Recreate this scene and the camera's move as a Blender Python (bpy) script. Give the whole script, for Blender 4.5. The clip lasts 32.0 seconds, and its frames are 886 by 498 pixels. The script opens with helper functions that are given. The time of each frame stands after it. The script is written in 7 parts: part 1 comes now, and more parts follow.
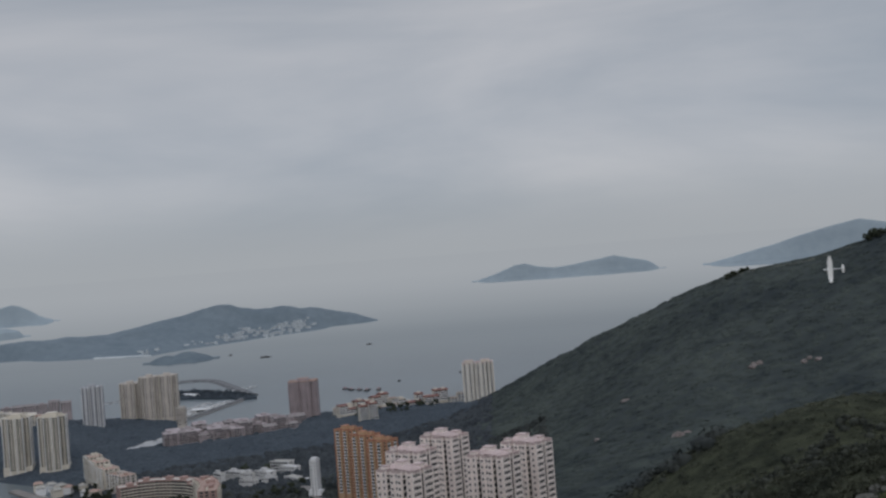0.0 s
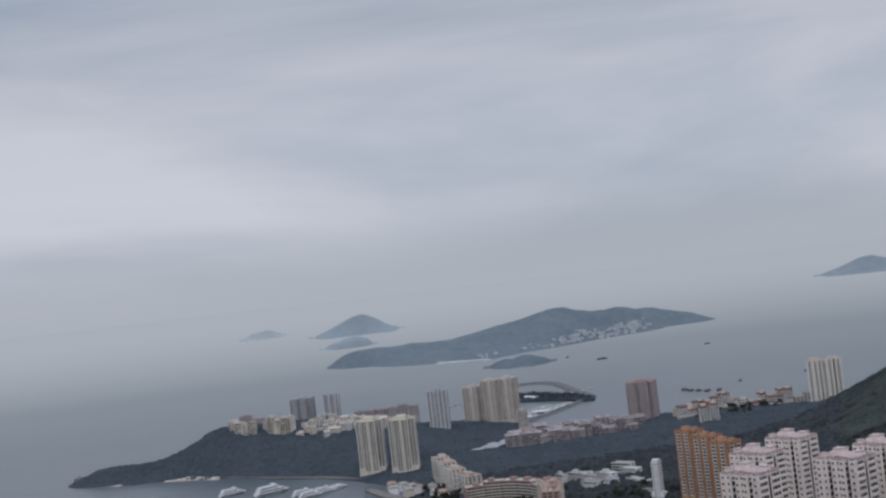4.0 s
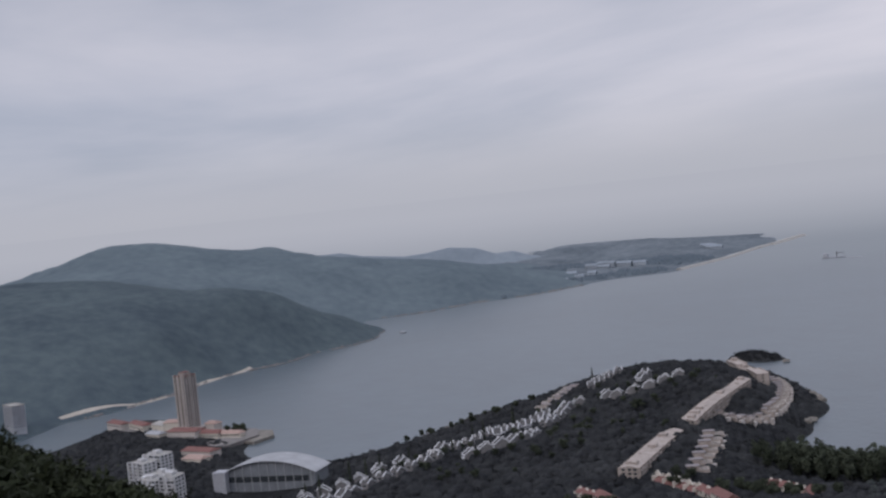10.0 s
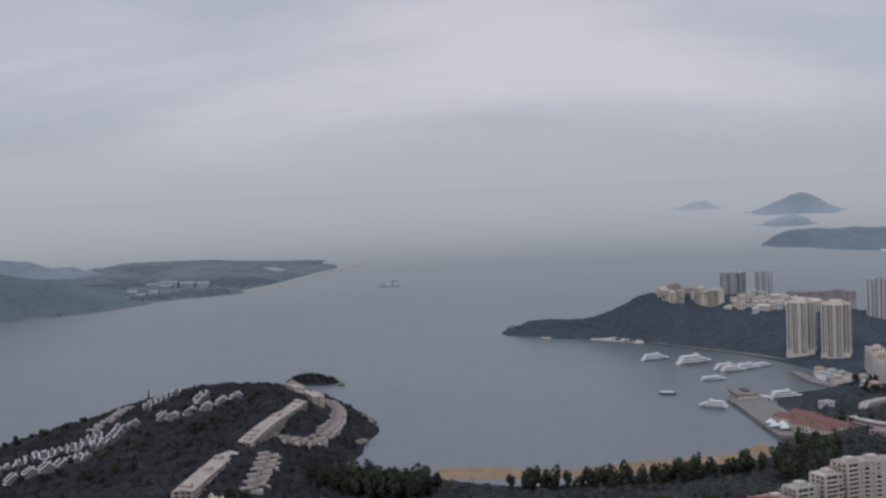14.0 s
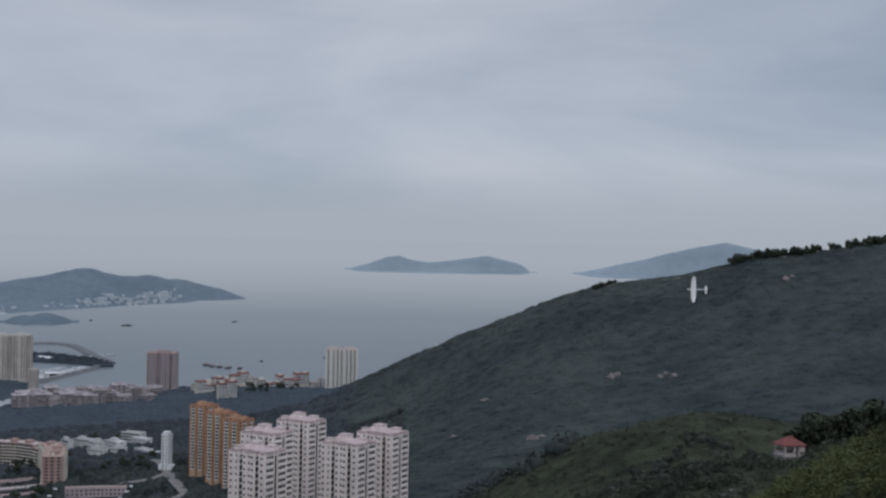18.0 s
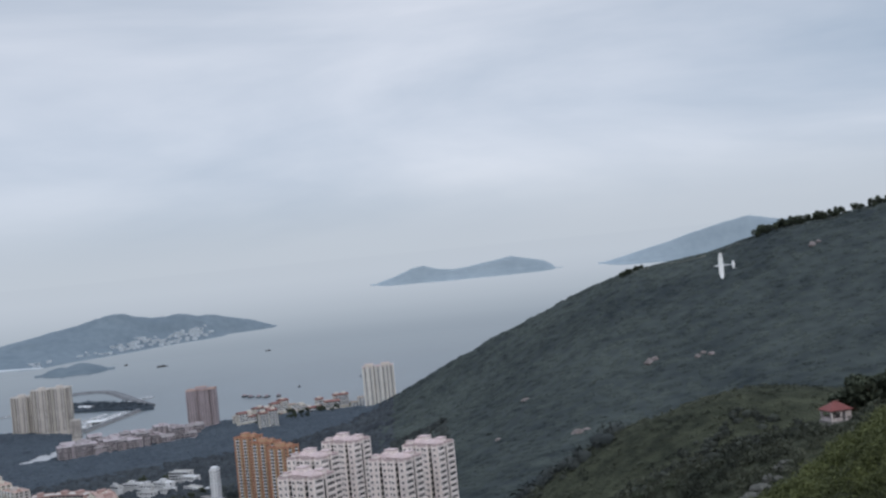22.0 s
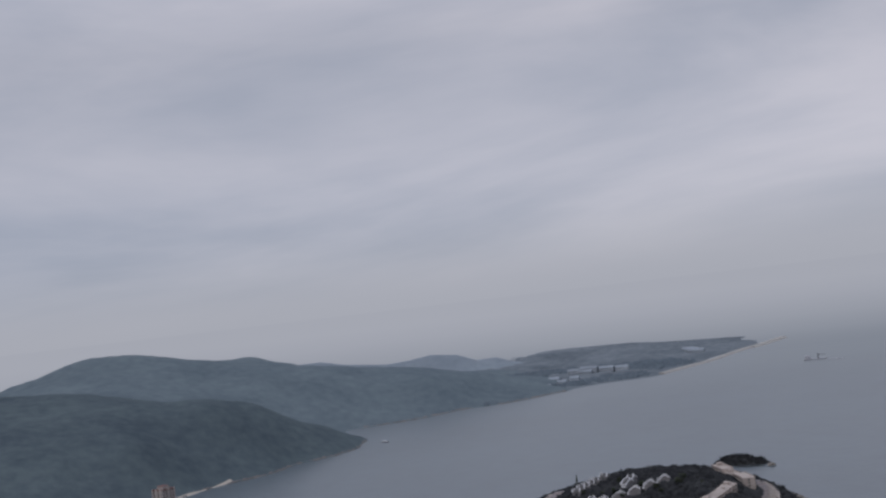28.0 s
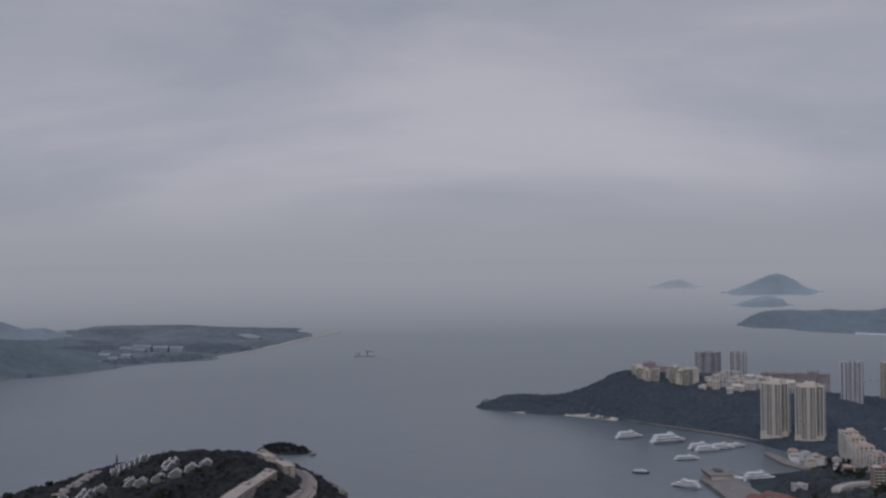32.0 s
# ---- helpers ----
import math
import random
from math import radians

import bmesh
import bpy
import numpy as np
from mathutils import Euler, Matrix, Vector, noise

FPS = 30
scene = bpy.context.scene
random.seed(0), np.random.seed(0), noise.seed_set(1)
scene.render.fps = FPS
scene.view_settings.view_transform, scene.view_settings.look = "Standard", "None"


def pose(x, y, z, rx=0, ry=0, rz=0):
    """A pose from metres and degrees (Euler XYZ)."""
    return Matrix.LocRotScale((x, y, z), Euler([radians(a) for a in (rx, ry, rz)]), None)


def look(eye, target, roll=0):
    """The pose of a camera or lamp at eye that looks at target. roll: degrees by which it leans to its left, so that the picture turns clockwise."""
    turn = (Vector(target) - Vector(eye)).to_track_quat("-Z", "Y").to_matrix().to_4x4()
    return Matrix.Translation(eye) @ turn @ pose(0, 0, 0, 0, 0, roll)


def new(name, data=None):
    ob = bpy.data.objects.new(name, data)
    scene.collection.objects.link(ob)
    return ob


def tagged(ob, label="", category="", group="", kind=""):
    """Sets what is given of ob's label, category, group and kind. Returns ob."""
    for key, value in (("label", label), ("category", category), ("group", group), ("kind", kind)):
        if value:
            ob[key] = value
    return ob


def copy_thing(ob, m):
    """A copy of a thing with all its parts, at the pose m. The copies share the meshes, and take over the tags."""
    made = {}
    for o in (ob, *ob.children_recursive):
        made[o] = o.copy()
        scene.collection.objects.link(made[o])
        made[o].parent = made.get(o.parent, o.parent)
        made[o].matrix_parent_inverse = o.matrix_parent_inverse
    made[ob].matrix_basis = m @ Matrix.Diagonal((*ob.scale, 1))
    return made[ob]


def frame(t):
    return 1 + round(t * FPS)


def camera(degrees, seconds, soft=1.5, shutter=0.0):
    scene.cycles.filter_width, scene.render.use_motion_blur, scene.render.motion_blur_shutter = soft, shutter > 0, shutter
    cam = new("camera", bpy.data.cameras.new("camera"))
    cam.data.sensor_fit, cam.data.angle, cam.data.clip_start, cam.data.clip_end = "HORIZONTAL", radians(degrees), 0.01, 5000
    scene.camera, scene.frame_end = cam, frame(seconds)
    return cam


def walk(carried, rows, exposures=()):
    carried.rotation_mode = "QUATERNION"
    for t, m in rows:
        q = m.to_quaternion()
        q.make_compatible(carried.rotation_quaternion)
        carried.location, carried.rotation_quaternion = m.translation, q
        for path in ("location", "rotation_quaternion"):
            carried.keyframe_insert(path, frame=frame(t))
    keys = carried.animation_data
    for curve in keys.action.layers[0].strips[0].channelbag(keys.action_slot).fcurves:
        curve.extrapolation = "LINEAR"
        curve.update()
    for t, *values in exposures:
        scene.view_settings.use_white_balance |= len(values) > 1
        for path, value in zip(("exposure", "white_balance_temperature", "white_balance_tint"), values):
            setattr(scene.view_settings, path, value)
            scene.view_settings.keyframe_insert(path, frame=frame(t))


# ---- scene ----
cam = camera(39.76, 32.0, soft=2.5)
PATH = [
    (0.0, pose(0, 0, 240, 90.23, 4.39, 3.20)),
    (0.5, pose(0, 0, 240, 90.35, 4.39, 2.15)),
    (1.0, pose(0, 0, 240, 90.16, 5.05, 2.31)),
    (1.5, pose(0, 0, 240, 89.30, 6.40, 0.43)),
    (2.0, pose(0, 0, 240, 89.11, 7.93, 0.33)),
    (2.5, pose(0, 0, 240, 89.63, 7.06, 5.69)),
    (3.0, pose(0, 0, 240, 91.55, 6.52, 11.12)),
    (3.5, pose(0, 0, 240, 91.96, 6.43, 15.05)),
    (5.5, pose(0, 0, 240, 90.46, 6.80, 30.16)),
    (6.0, pose(0, 0, 240, 90.12, 6.21, 34.00)),
    (6.5, pose(0, 0, 240, 90.23, 5.66, 37.76)),
    (7.0, pose(0, 0, 240, 90.03, 4.29, 42.13)),
    (7.5, pose(0, 0, 240, 89.80, 3.89, 46.03)),
    (8.0, pose(0, 0, 240, 89.98, 4.91, 50.18)),
    (8.5, pose(0, 0, 240, 89.65, 5.39, 54.12)),
    (9.0, pose(0, 0, 240, 89.09, 5.95, 57.06)),
    (9.5, pose(0, 0, 240, 88.24, 6.11, 58.61)),
    (10.0, pose(0, 0, 240, 87.62, 5.91, 59.05)),
    (10.5, pose(0, 0, 240, 87.32, 5.35, 58.61)),
    (11.0, pose(0, 0, 240, 86.94, 3.84, 57.31)),
    (11.5, pose(0, 0, 240, 86.66, 2.90, 54.80)),
    (12.0, pose(0, 0, 240, 86.51, 2.58, 51.39)),
    (12.5, pose(0, 0, 240, 86.54, 2.45, 48.10)),
    (13.0, pose(0, 0, 240, 88.05, 1.15, 45.56)),
    (13.5, pose(0, 0, 240, 87.75, 1.69, 42.24)),
    (15.5, pose(0, 0, 240, 86.75, 1.56, 28.96)),
    (16.0, pose(0, 0, 240, 86.70, 1.04, 23.85)),
    (16.5, pose(0, 0, 240, 87.42, 2.16, 16.00)),
    (17.0, pose(0, 0, 240, 88.31, 0.94, 9.19)),
    (17.5, pose(0, 0, 240, 89.01, -0.74, 2.75)),
    (18.0, pose(0, 0, 240, 89.61, -1.13, -2.63)),
    (18.5, pose(0, 0, 240, 90.27, 0.27, -6.48)),
    (19.0, pose(0, 0, 240, 89.64, 2.15, -9.18)),
    (19.5, pose(0, 0, 240, 89.41, 3.13, -10.92)),
    (20.0, pose(0, 0, 240, 87.61, 4.53, -9.90)),
    (20.5, pose(0, 0, 240, 87.58, 4.65, -10.04)),
    (21.0, pose(0, 0, 240, 87.90, 4.30, -9.28)),
    (21.5, pose(0, 0, 240, 89.47, 4.44, -5.19)),
    (22.0, pose(0, 0, 240, 89.96, 5.52, -1.58)),
    (22.5, pose(0, 0, 240, 90.09, 5.87, 1.70)),
    (23.0, pose(0, 0, 240, 90.50, 5.71, 4.83)),
    (23.5, pose(0, 0, 240, 90.73, 5.98, 7.56)),
    (24.0, pose(0, 0, 240, 90.99, 6.24, 9.97)),
    (24.5, pose(0, 0, 240, 90.32, 5.76, 13.33)),
    (25.0, pose(0, 0, 240, 89.24, 6.16, 18.01)),
    (25.5, pose(0, 0, 240, 88.41, 5.71, 23.87)),
    (26.0, pose(0, 0, 240, 87.95, 5.38, 29.99)),
    (26.5, pose(0, 0, 240, 89.30, 6.10, 37.76)),
    (28.5, pose(0, 0, 240, 91.63, 6.38, 61.18)),
    (29.0, pose(0, 0, 240, 89.83, 6.31, 61.45)),
    (29.5, pose(0, 0, 240, 89.16, 4.90, 59.37)),
    (30.0, pose(0, 0, 240, 89.09, 3.61, 55.65)),
    (30.5, pose(0, 0, 240, 89.64, 2.88, 50.60)),
    (31.0, pose(0, 0, 240, 90.08, 1.61, 46.35)),
    (31.5, pose(0, 0, 240, 90.40, 1.11, 42.37)),
    (32.0, pose(0, 0, 240, 90.51, 0.73, 37.96)),
]
EXPOSURES = [(0.0, -0.33, 6700, 10), (2.0, -0.3, 6700, 10), (3.5, -0.1, 6500, 11), (5.5, -0.4, 6400, 16), (7.0, -0.45, 6600, 18), (8.0, -0.38, 6750, 20), (9.0, -0.2, 6650, 20), (10.0, -0.05, 6550, 18), (12.0, -0.05, 6600, 19), (13.0, -0.15, 6650, 18), (16.3, -0.17, 6250, 10), (17.0, -0.28, 6230, 10), (18.0, -0.2, 6250, 10),
             (19.0, -0.1, 6300, 10), (20.0, 0.22, 6350, 10), (21.0, 0.36, 6350, 10), (22.0, 0.25, 6300, 10), (23.0, -0.18, 6250, 10), (24.0, -0.38, 6200, 11), (26.0, -0.1, 6450, 13), (29.0, -0.32, 6500, 18), (30.0, -0.24, 6500, 17), (31.0, -0.38, 6500, 17), (32.0, -0.6, 6500, 17)]
walk(cam, PATH, EXPOSURES)

# ---- light ----
world = bpy.data.worlds.new("overcast_sky")
scene.world = world
world.use_nodes = True
wn, wl = world.node_tree.nodes, world.node_tree.links
wn.clear()


def wnode(kind, **values):
    n = wn.new(kind)
    for k, v in values.items():
        n.inputs[k].default_value = v
    return n


w_out = wnode("ShaderNodeOutputWorld")
w_bg = wnode("ShaderNodeBackground")
w_bg.inputs["Strength"].default_value = 1.0
w_co = wnode("ShaderNodeTexCoord")
w_sep = wnode("ShaderNodeSeparateXYZ")
wl.new(w_co.outputs["Generated"], w_sep.inputs[0])
# long flat banks of cloud
w_map = wnode("ShaderNodeMapping")
w_map.inputs["Scale"].default_value = (1.0, 1.0, 4.5)
w_map.inputs["Location"].default_value = (0.35, 0.2, 0.1)
wl.new(w_co.outputs["Generated"], w_map.inputs["Vector"])
w_noise = wnode("ShaderNodeTexNoise", Scale=1.7, Detail=7.0, Roughness=0.52, Distortion=0.35)
wl.new(w_map.outputs[0], w_noise.inputs["Vector"])
w_ramp = wnode("ShaderNodeValToRGB")
w_ramp.color_ramp.elements[0].position = 0.32
w_ramp.color_ramp.elements[0].color = (0.312, 0.370, 0.452, 1)
w_ramp.color_ramp.elements[1].position = 0.68
w_ramp.color_ramp.elements[1].color = (0.568, 0.590, 0.645, 1)
wl.new(w_noise.outputs["Fac"], w_ramp.inputs[0])
# paler towards the zenith as under any cloud deck, duller at the horizon
w_el = wnode("ShaderNodeValToRGB")
cr = w_el.color_ramp
cr.elements[0].position, cr.elements[0].color = 0.0, (1.0, 1.0, 1.0, 1)
cr.elements[1].position, cr.elements[1].color = 1.0, (2.4, 2.4, 2.4, 1)
for pos, col in ((0.035, (1.02, 1.03, 1.03, 1)), (0.10, (1.08, 1.08, 1.08, 1)), (0.22, (1.0, 1.0, 1.0, 1)), (0.40, (1.3, 1.3, 1.3, 1))):
    e = cr.elements.new(pos)
    e.color = col
wl.new(w_sep.outputs["Z"], w_el.inputs[0])
w_mul = wn.new("ShaderNodeMix")
w_mul.data_type, w_mul.blend_type = "RGBA", "MULTIPLY"
w_mul.inputs[0].default_value = 1.0
wl.new(w_ramp.outputs[0], w_mul.inputs[6])
wl.new(w_el.outputs[0], w_mul.inputs[7])
w_low = wn.new("ShaderNodeMapRange")
w_low.interpolation_type = "SMOOTHSTEP"
w_low.inputs["From Min"].default_value, w_low.inputs["From Max"].default_value = -0.01, 0.075
wl.new(w_sep.outputs["Z"], w_low.inputs["Value"])
w_mist = wn.new("ShaderNodeMix")
w_mist.data_type = "RGBA"
w_mist.inputs[6].default_value = (0.43, 0.468, 0.515, 1)
wl.new(w_low.outputs[0], w_mist.inputs[0])
wl.new(w_mul.outputs[2], w_mist.inputs[7])
w_sky = wn.new("ShaderNodeTexSky")
w_sky.sky_type, w_sky.sun_disc = "NISHITA", False
w_sky.sun_elevation, w_sky.sun_rotation = radians(48), radians(150)
w_add = wn.new("ShaderNodeMix")
w_add.data_type, w_add.blend_type = "RGBA", "ADD"
w_add.inputs[0].default_value = 0.004
wl.new(w_mist.outputs[2], w_add.inputs[6])
wl.new(w_sky.outputs[0], w_add.inputs[7])
wl.new(w_add.outputs[2], w_bg.inputs["Color"])
wl.new(w_bg.outputs[0], w_out.inputs["Surface"])

sun_data = bpy.data.lights.new("sun", "SUN")
sun_data.energy, sun_data.angle, sun_data.color = 0.7, radians(25), (1.0, 0.96, 0.9)
sun = new("sun", sun_data)
sun.matrix_world = look((400, -900, 1100), (0, 600, 0))

# ---- materials ----


def mat(name, color, rough=0.8, vary=0.25, scale=0.3, bump=0.0, bscale=1.0, metal=0.0, coord="Object", second=None, spec=0.3, random=0.0):
    """A surface with two sizes of mottling, relief and, for repeats, a change from piece to piece."""
    m = bpy.data.materials.new(name)
    m.use_nodes = True
    n, l = m.node_tree.nodes, m.node_tree.links
    b = n["Principled BSDF"]
    b.inputs["Roughness"].default_value, b.inputs["Metallic"].default_value = rough, metal
    b.inputs["Specular IOR Level"].default_value = spec
    co = n.new("ShaderNodeTexCoord")
    big = n.new("ShaderNodeTexNoise")
    big.inputs["Scale"].default_value, big.inputs["Detail"].default_value = scale, 5.0
    fine = n.new("ShaderNodeTexNoise")
    fine.inputs["Scale"].default_value, fine.inputs["Detail"].default_value = scale * 7.3, 4.0
    for t in (big, fine):
        l.new(co.outputs[coord], t.inputs["Vector"])
    add = n.new("ShaderNodeMath")
    add.operation = "ADD"
    l.new(big.outputs["Fac"], add.inputs[0])
    l.new(fine.outputs["Fac"], add.inputs[1])
    ramp = n.new("ShaderNodeValToRGB")
    ramp.color_ramp.elements[0].position, ramp.color_ramp.elements[1].position = 0.36, 0.64
    half = n.new("ShaderNodeMath")
    half.operation = "MULTIPLY"
    half.inputs[1].default_value = 0.5
    l.new(add.outputs[0], half.inputs[0])
    l.new(half.outputs[0], ramp.inputs[0])
    lo = [c * (1 - vary) for c in color]
    hi = list(second) if second else [min(1.0, c * (1 + vary)) for c in color]
    ramp.color_ramp.elements[0].color, ramp.color_ramp.elements[1].color = (*lo, 1), (*hi, 1)
    col = ramp.outputs[0]
    if random:
        info = n.new("ShaderNodeObjectInfo")
        isl = n.new("ShaderNodeNewGeometry")
        s = n.new("ShaderNodeMath")
        s.operation = "ADD"
        l.new(info.outputs["Random"], s.inputs[0])
        l.new(isl.outputs["Random Per Island"], s.inputs[1])
        v = n.new("ShaderNodeMapRange")
        v.inputs["From Max"].default_value = 2.0
        v.inputs["To Min"].default_value, v.inputs["To Max"].default_value = 1 - random, 1 + random
        l.new(s.outputs[0], v.inputs["Value"])
        hsv = n.new("ShaderNodeHueSaturation")
        l.new(col, hsv.inputs["Color"])
        l.new(v.outputs[0], hsv.inputs["Value"])
        col = hsv.outputs[0]
    l.new(col, b.inputs["Base Color"])
    if bump:
        t = n.new("ShaderNodeTexNoise")
        t.inputs["Scale"].default_value, t.inputs["Detail"].default_value = bscale, 6.0
        l.new(co.outputs[coord], t.inputs["Vector"])
        bm = n.new("ShaderNodeBump")
        bm.inputs["Strength"].default_value, bm.inputs["Distance"].default_value = min(1.0, bump), 1.0 / bscale
        l.new(t.outputs["Fac"], bm.inputs["Height"])
        l.new(bm.outputs[0], b.inputs["Normal"])
    return m


WATER = mat("sea_water", (0.074, 0.099, 0.117), 0.30, 0.12, 0.004, 0.05, 0.12, spec=0.5)
SCRUB = mat("hillside_scrub", (0.036, 0.042, 0.030), 0.95, 0.4, 0.03, 1.0, 0.8, second=(0.064, 0.070, 0.046), spec=0.05)
# Ridge and town ground lean blue, a little haze put into each.
HILL_G = mat("south_scrub_haze_tint", (0.036, 0.046, 0.051), 0.95, 0.3, 0.009, 0.2, 0.25, second=(0.058, 0.069, 0.066), spec=0.05)
TOWN_G = mat("wooded_town_ground", (0.038, 0.045, 0.053), 0.95, 0.25, 0.012, 0.3, 0.15, second=(0.053, 0.061, 0.067), spec=0.05)
# Haze is put into both hill colours, the far copy being paler.
NORTH_G = mat("north_woods_haze_tint", (0.068, 0.091, 0.108), 0.95, 0.16, 0.007, 0.25, 0.12, second=(0.092, 0.119, 0.128), spec=0.05)
NORTH_F = mat("north_far_haze_tint", (0.106, 0.138, 0.160), 0.95, 0.14, 0.006, 0.2, 0.10, second=(0.132, 0.166, 0.182), spec=0.05)
# Reclaimed ground is paled and blued by haze in its colour.
FLAT_G = mat("reclaimed_haze_tint", (0.120, 0.148, 0.172), 0.95, 0.3, 0.006, 0.3, 0.05, second=(0.172, 0.198, 0.218), spec=0.05)
# Island woodland colours hold painted haze, paler and bluer with distance.
ISLE_G = mat("island_haze_tint", (0.140, 0.178, 0.213), 0.95, 0.10, 0.006, 0.1, 0.05, second=(0.166, 0.204, 0.235), spec=0.05)
ISLE_N = mat("islet_haze_tint", (0.118, 0.152, 0.183), 0.95, 0.12, 0.008, 0.1, 0.05, second=(0.140, 0.174, 0.200), spec=0.05)
FAR_G = mat("far_island_haze_tint", (0.262, 0.317, 0.362), 0.95, 0.06, 0.004, 0.1, 0.04, second=(0.286, 0.340, 0.383), spec=0.05)
SAND = mat("beach_sand", (0.255, 0.185, 0.125), 0.95, 0.2, 0.06, 0.3, 0.8, spec=0.1)
ROCK = mat("granite", (0.20, 0.185, 0.165), 0.9, 0.4, 0.15, 0.8, 0.6, spec=0.2)
CROWN = mat("tree_foliage", (0.046, 0.054, 0.044), 0.9, 0.4, 0.25, 0.5, 1.2, second=(0.080, 0.094, 0.064), spec=0.05, random=0.35)
SHRUB = mat("shrub_foliage", (0.040, 0.050, 0.028), 0.8, 0.5, 0.035, 0.0, 3.0, second=(0.125, 0.140, 0.052), spec=0.15, random=0.45)
PALE_LEAF = mat("pale_shrub_leaves", (0.050, 0.064, 0.034), 0.6, 0.5, 0.12, 0.0, 3.0, second=(0.150, 0.175, 0.090), spec=0.3, random=0.5)
BARK = mat("bark", (0.11, 0.085, 0.06), 0.95, 0.3, 1.5, 0.6, 6.0)
PINK = mat("pink_white_render", (0.765, 0.69, 0.66), 0.85, 0.12, 0.08, 0.1, 2.0)
PINK_R = mat("pink_roof", (0.48, 0.385, 0.38), 0.85, 0.2, 0.2, 0.1, 2.0)
ORANGE = mat("orange_render", (0.45, 0.31, 0.20), 0.85, 0.2, 0.08, 0.1, 2.0)
CREAM = mat("cream_render", (0.56, 0.52, 0.455), 0.85, 0.15, 0.07, 0.1, 2.0)
BEIGE = mat("beige_render", (0.48, 0.44, 0.41), 0.85, 0.18, 0.07, 0.1, 2.0)
GREYW = mat("grey_render", (0.37, 0.38, 0.41), 0.8, 0.15, 0.07, 0.1, 2.0)
WHITE = mat("white_paint", (0.66, 0.67, 0.69), 0.6, 0.1, 0.2, 0.0, 1.0)
BROWN = mat("brown_render", (0.37, 0.31, 0.325), 0.85, 0.15, 0.07, 0.1, 2.0)
RED_T = mat("red_tile", (0.185, 0.090, 0.080), 0.8, 0.3, 0.5, 0.5, 3.0)
ORANGE_R = mat("orange_roof", (0.38, 0.19, 0.125), 0.85, 0.2, 0.3, 0.2, 2.0)
TERRA = mat("terracotta_roof", (0.36, 0.255, 0.22), 0.8, 0.22, 0.4, 0.4, 3.0)
GREY_R = mat("grey_roof", (0.34, 0.33, 0.31), 0.85, 0.25, 0.25, 0.2, 1.5)
GLASS = mat("window_glass", (0.040, 0.046, 0.052), 0.25, 0.3, 0.4, 0.0, 1.0, spec=0.5, random=0.3)
STONE = mat("pier_concrete", (0.185, 0.172, 0.165), 0.9, 0.25, 0.15, 0.3, 1.0)
ROAD = mat("asphalt", (0.11, 0.11, 0.11), 0.9, 0.25, 0.2, 0.2, 2.0)
BLUE = mat("court_blue", (0.040, 0.080, 0.112), 0.8, 0.15, 0.2, 0.0, 1.0)
SHRUB_G = mat("grey_green_scrub", (0.042, 0.049, 0.039), 0.8, 0.45, 0.03, 0.0, 3.0, second=(0.084, 0.090, 0.064), spec=0.1, random=0.35)
# Paler, bluer copy of the tree foliage, with distance haze painted in.
FAR_TREE = mat("ridge_tree_haze_tint", (0.110, 0.132, 0.130), 0.9, 0.3, 0.25, 0.0, 1.2, second=(0.155, 0.178, 0.165), spec=0.05, random=0.3)
PALE_SAND = mat("pale_shore_sand", (0.42, 0.38, 0.33), 0.95, 0.15, 0.06, 0.2, 0.8, spec=0.1)
SLATE = mat("dark_house_roof", (0.085, 0.083, 0.084), 0.85, 0.25, 0.3, 0.2, 1.5)
DARK = mat("dark_trim", (0.05, 0.05, 0.055), 0.6, 0.2, 0.5)
METAL = mat("pale_metal_roof", (0.32, 0.33, 0.345), 0.5, 0.2, 0.08, 0.0, 1.0, metal=0.1)

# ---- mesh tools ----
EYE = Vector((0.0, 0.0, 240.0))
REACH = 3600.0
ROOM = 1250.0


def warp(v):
    """Draws points past REACH towards the eye, shrunk to look the same from the camera, so that the open sea and its
    far islands fit into the scene.
    """
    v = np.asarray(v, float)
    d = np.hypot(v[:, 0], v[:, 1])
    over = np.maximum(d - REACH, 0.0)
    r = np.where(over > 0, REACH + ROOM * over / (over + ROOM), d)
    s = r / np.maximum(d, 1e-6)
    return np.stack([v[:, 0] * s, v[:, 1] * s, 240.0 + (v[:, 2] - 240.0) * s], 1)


def mesh_np(name, verts, faces, smooth=False):
    me = bpy.data.meshes.new(name)
    verts, faces = np.asarray(verts, np.float32), np.asarray(faces, np.int32)
    k = faces.shape[1]
    me.vertices.add(len(verts))
    me.vertices.foreach_set("co", verts.ravel())
    me.loops.add(faces.size)
    me.loops.foreach_set("vertex_index", faces.ravel())
    me.polygons.add(len(faces))
    me.polygons.foreach_set("loop_start", np.arange(0, faces.size, k, dtype=np.int32))
    me.update(calc_edges=True)
    if smooth:
        me.polygons.foreach_set("use_smooth", np.ones(len(faces), bool))
    me.validate()
    return me


def hashed(i, j, seed):
    n = np.sin(i * 127.1 + j * 311.7 + seed * 74.7) * 43758.5453
    return n - np.floor(n)


def vnoise(x, y, seed=0):
    i, j = np.floor(x), np.floor(y)
    u, v = x - i, y - j
    u, v = u * u * (3 - 2 * u), v * v * (3 - 2 * v)
    a, b = hashed(i, j, seed), hashed(i + 1, j, seed)
    c, d = hashed(i, j + 1, seed), hashed(i + 1, j + 1, seed)
    return (a + (b - a) * u) + ((c + (d - c) * u) - (a + (b - a) * u)) * v - 0.5


def fbm(x, y, seed=0, octaves=4):
    s, amp = 0.0, 1.0
    for o in range(octaves):
        s = s + amp * vnoise(x * 2 ** o, y * 2 ** o, seed + o)
        amp *= 0.5
    return s


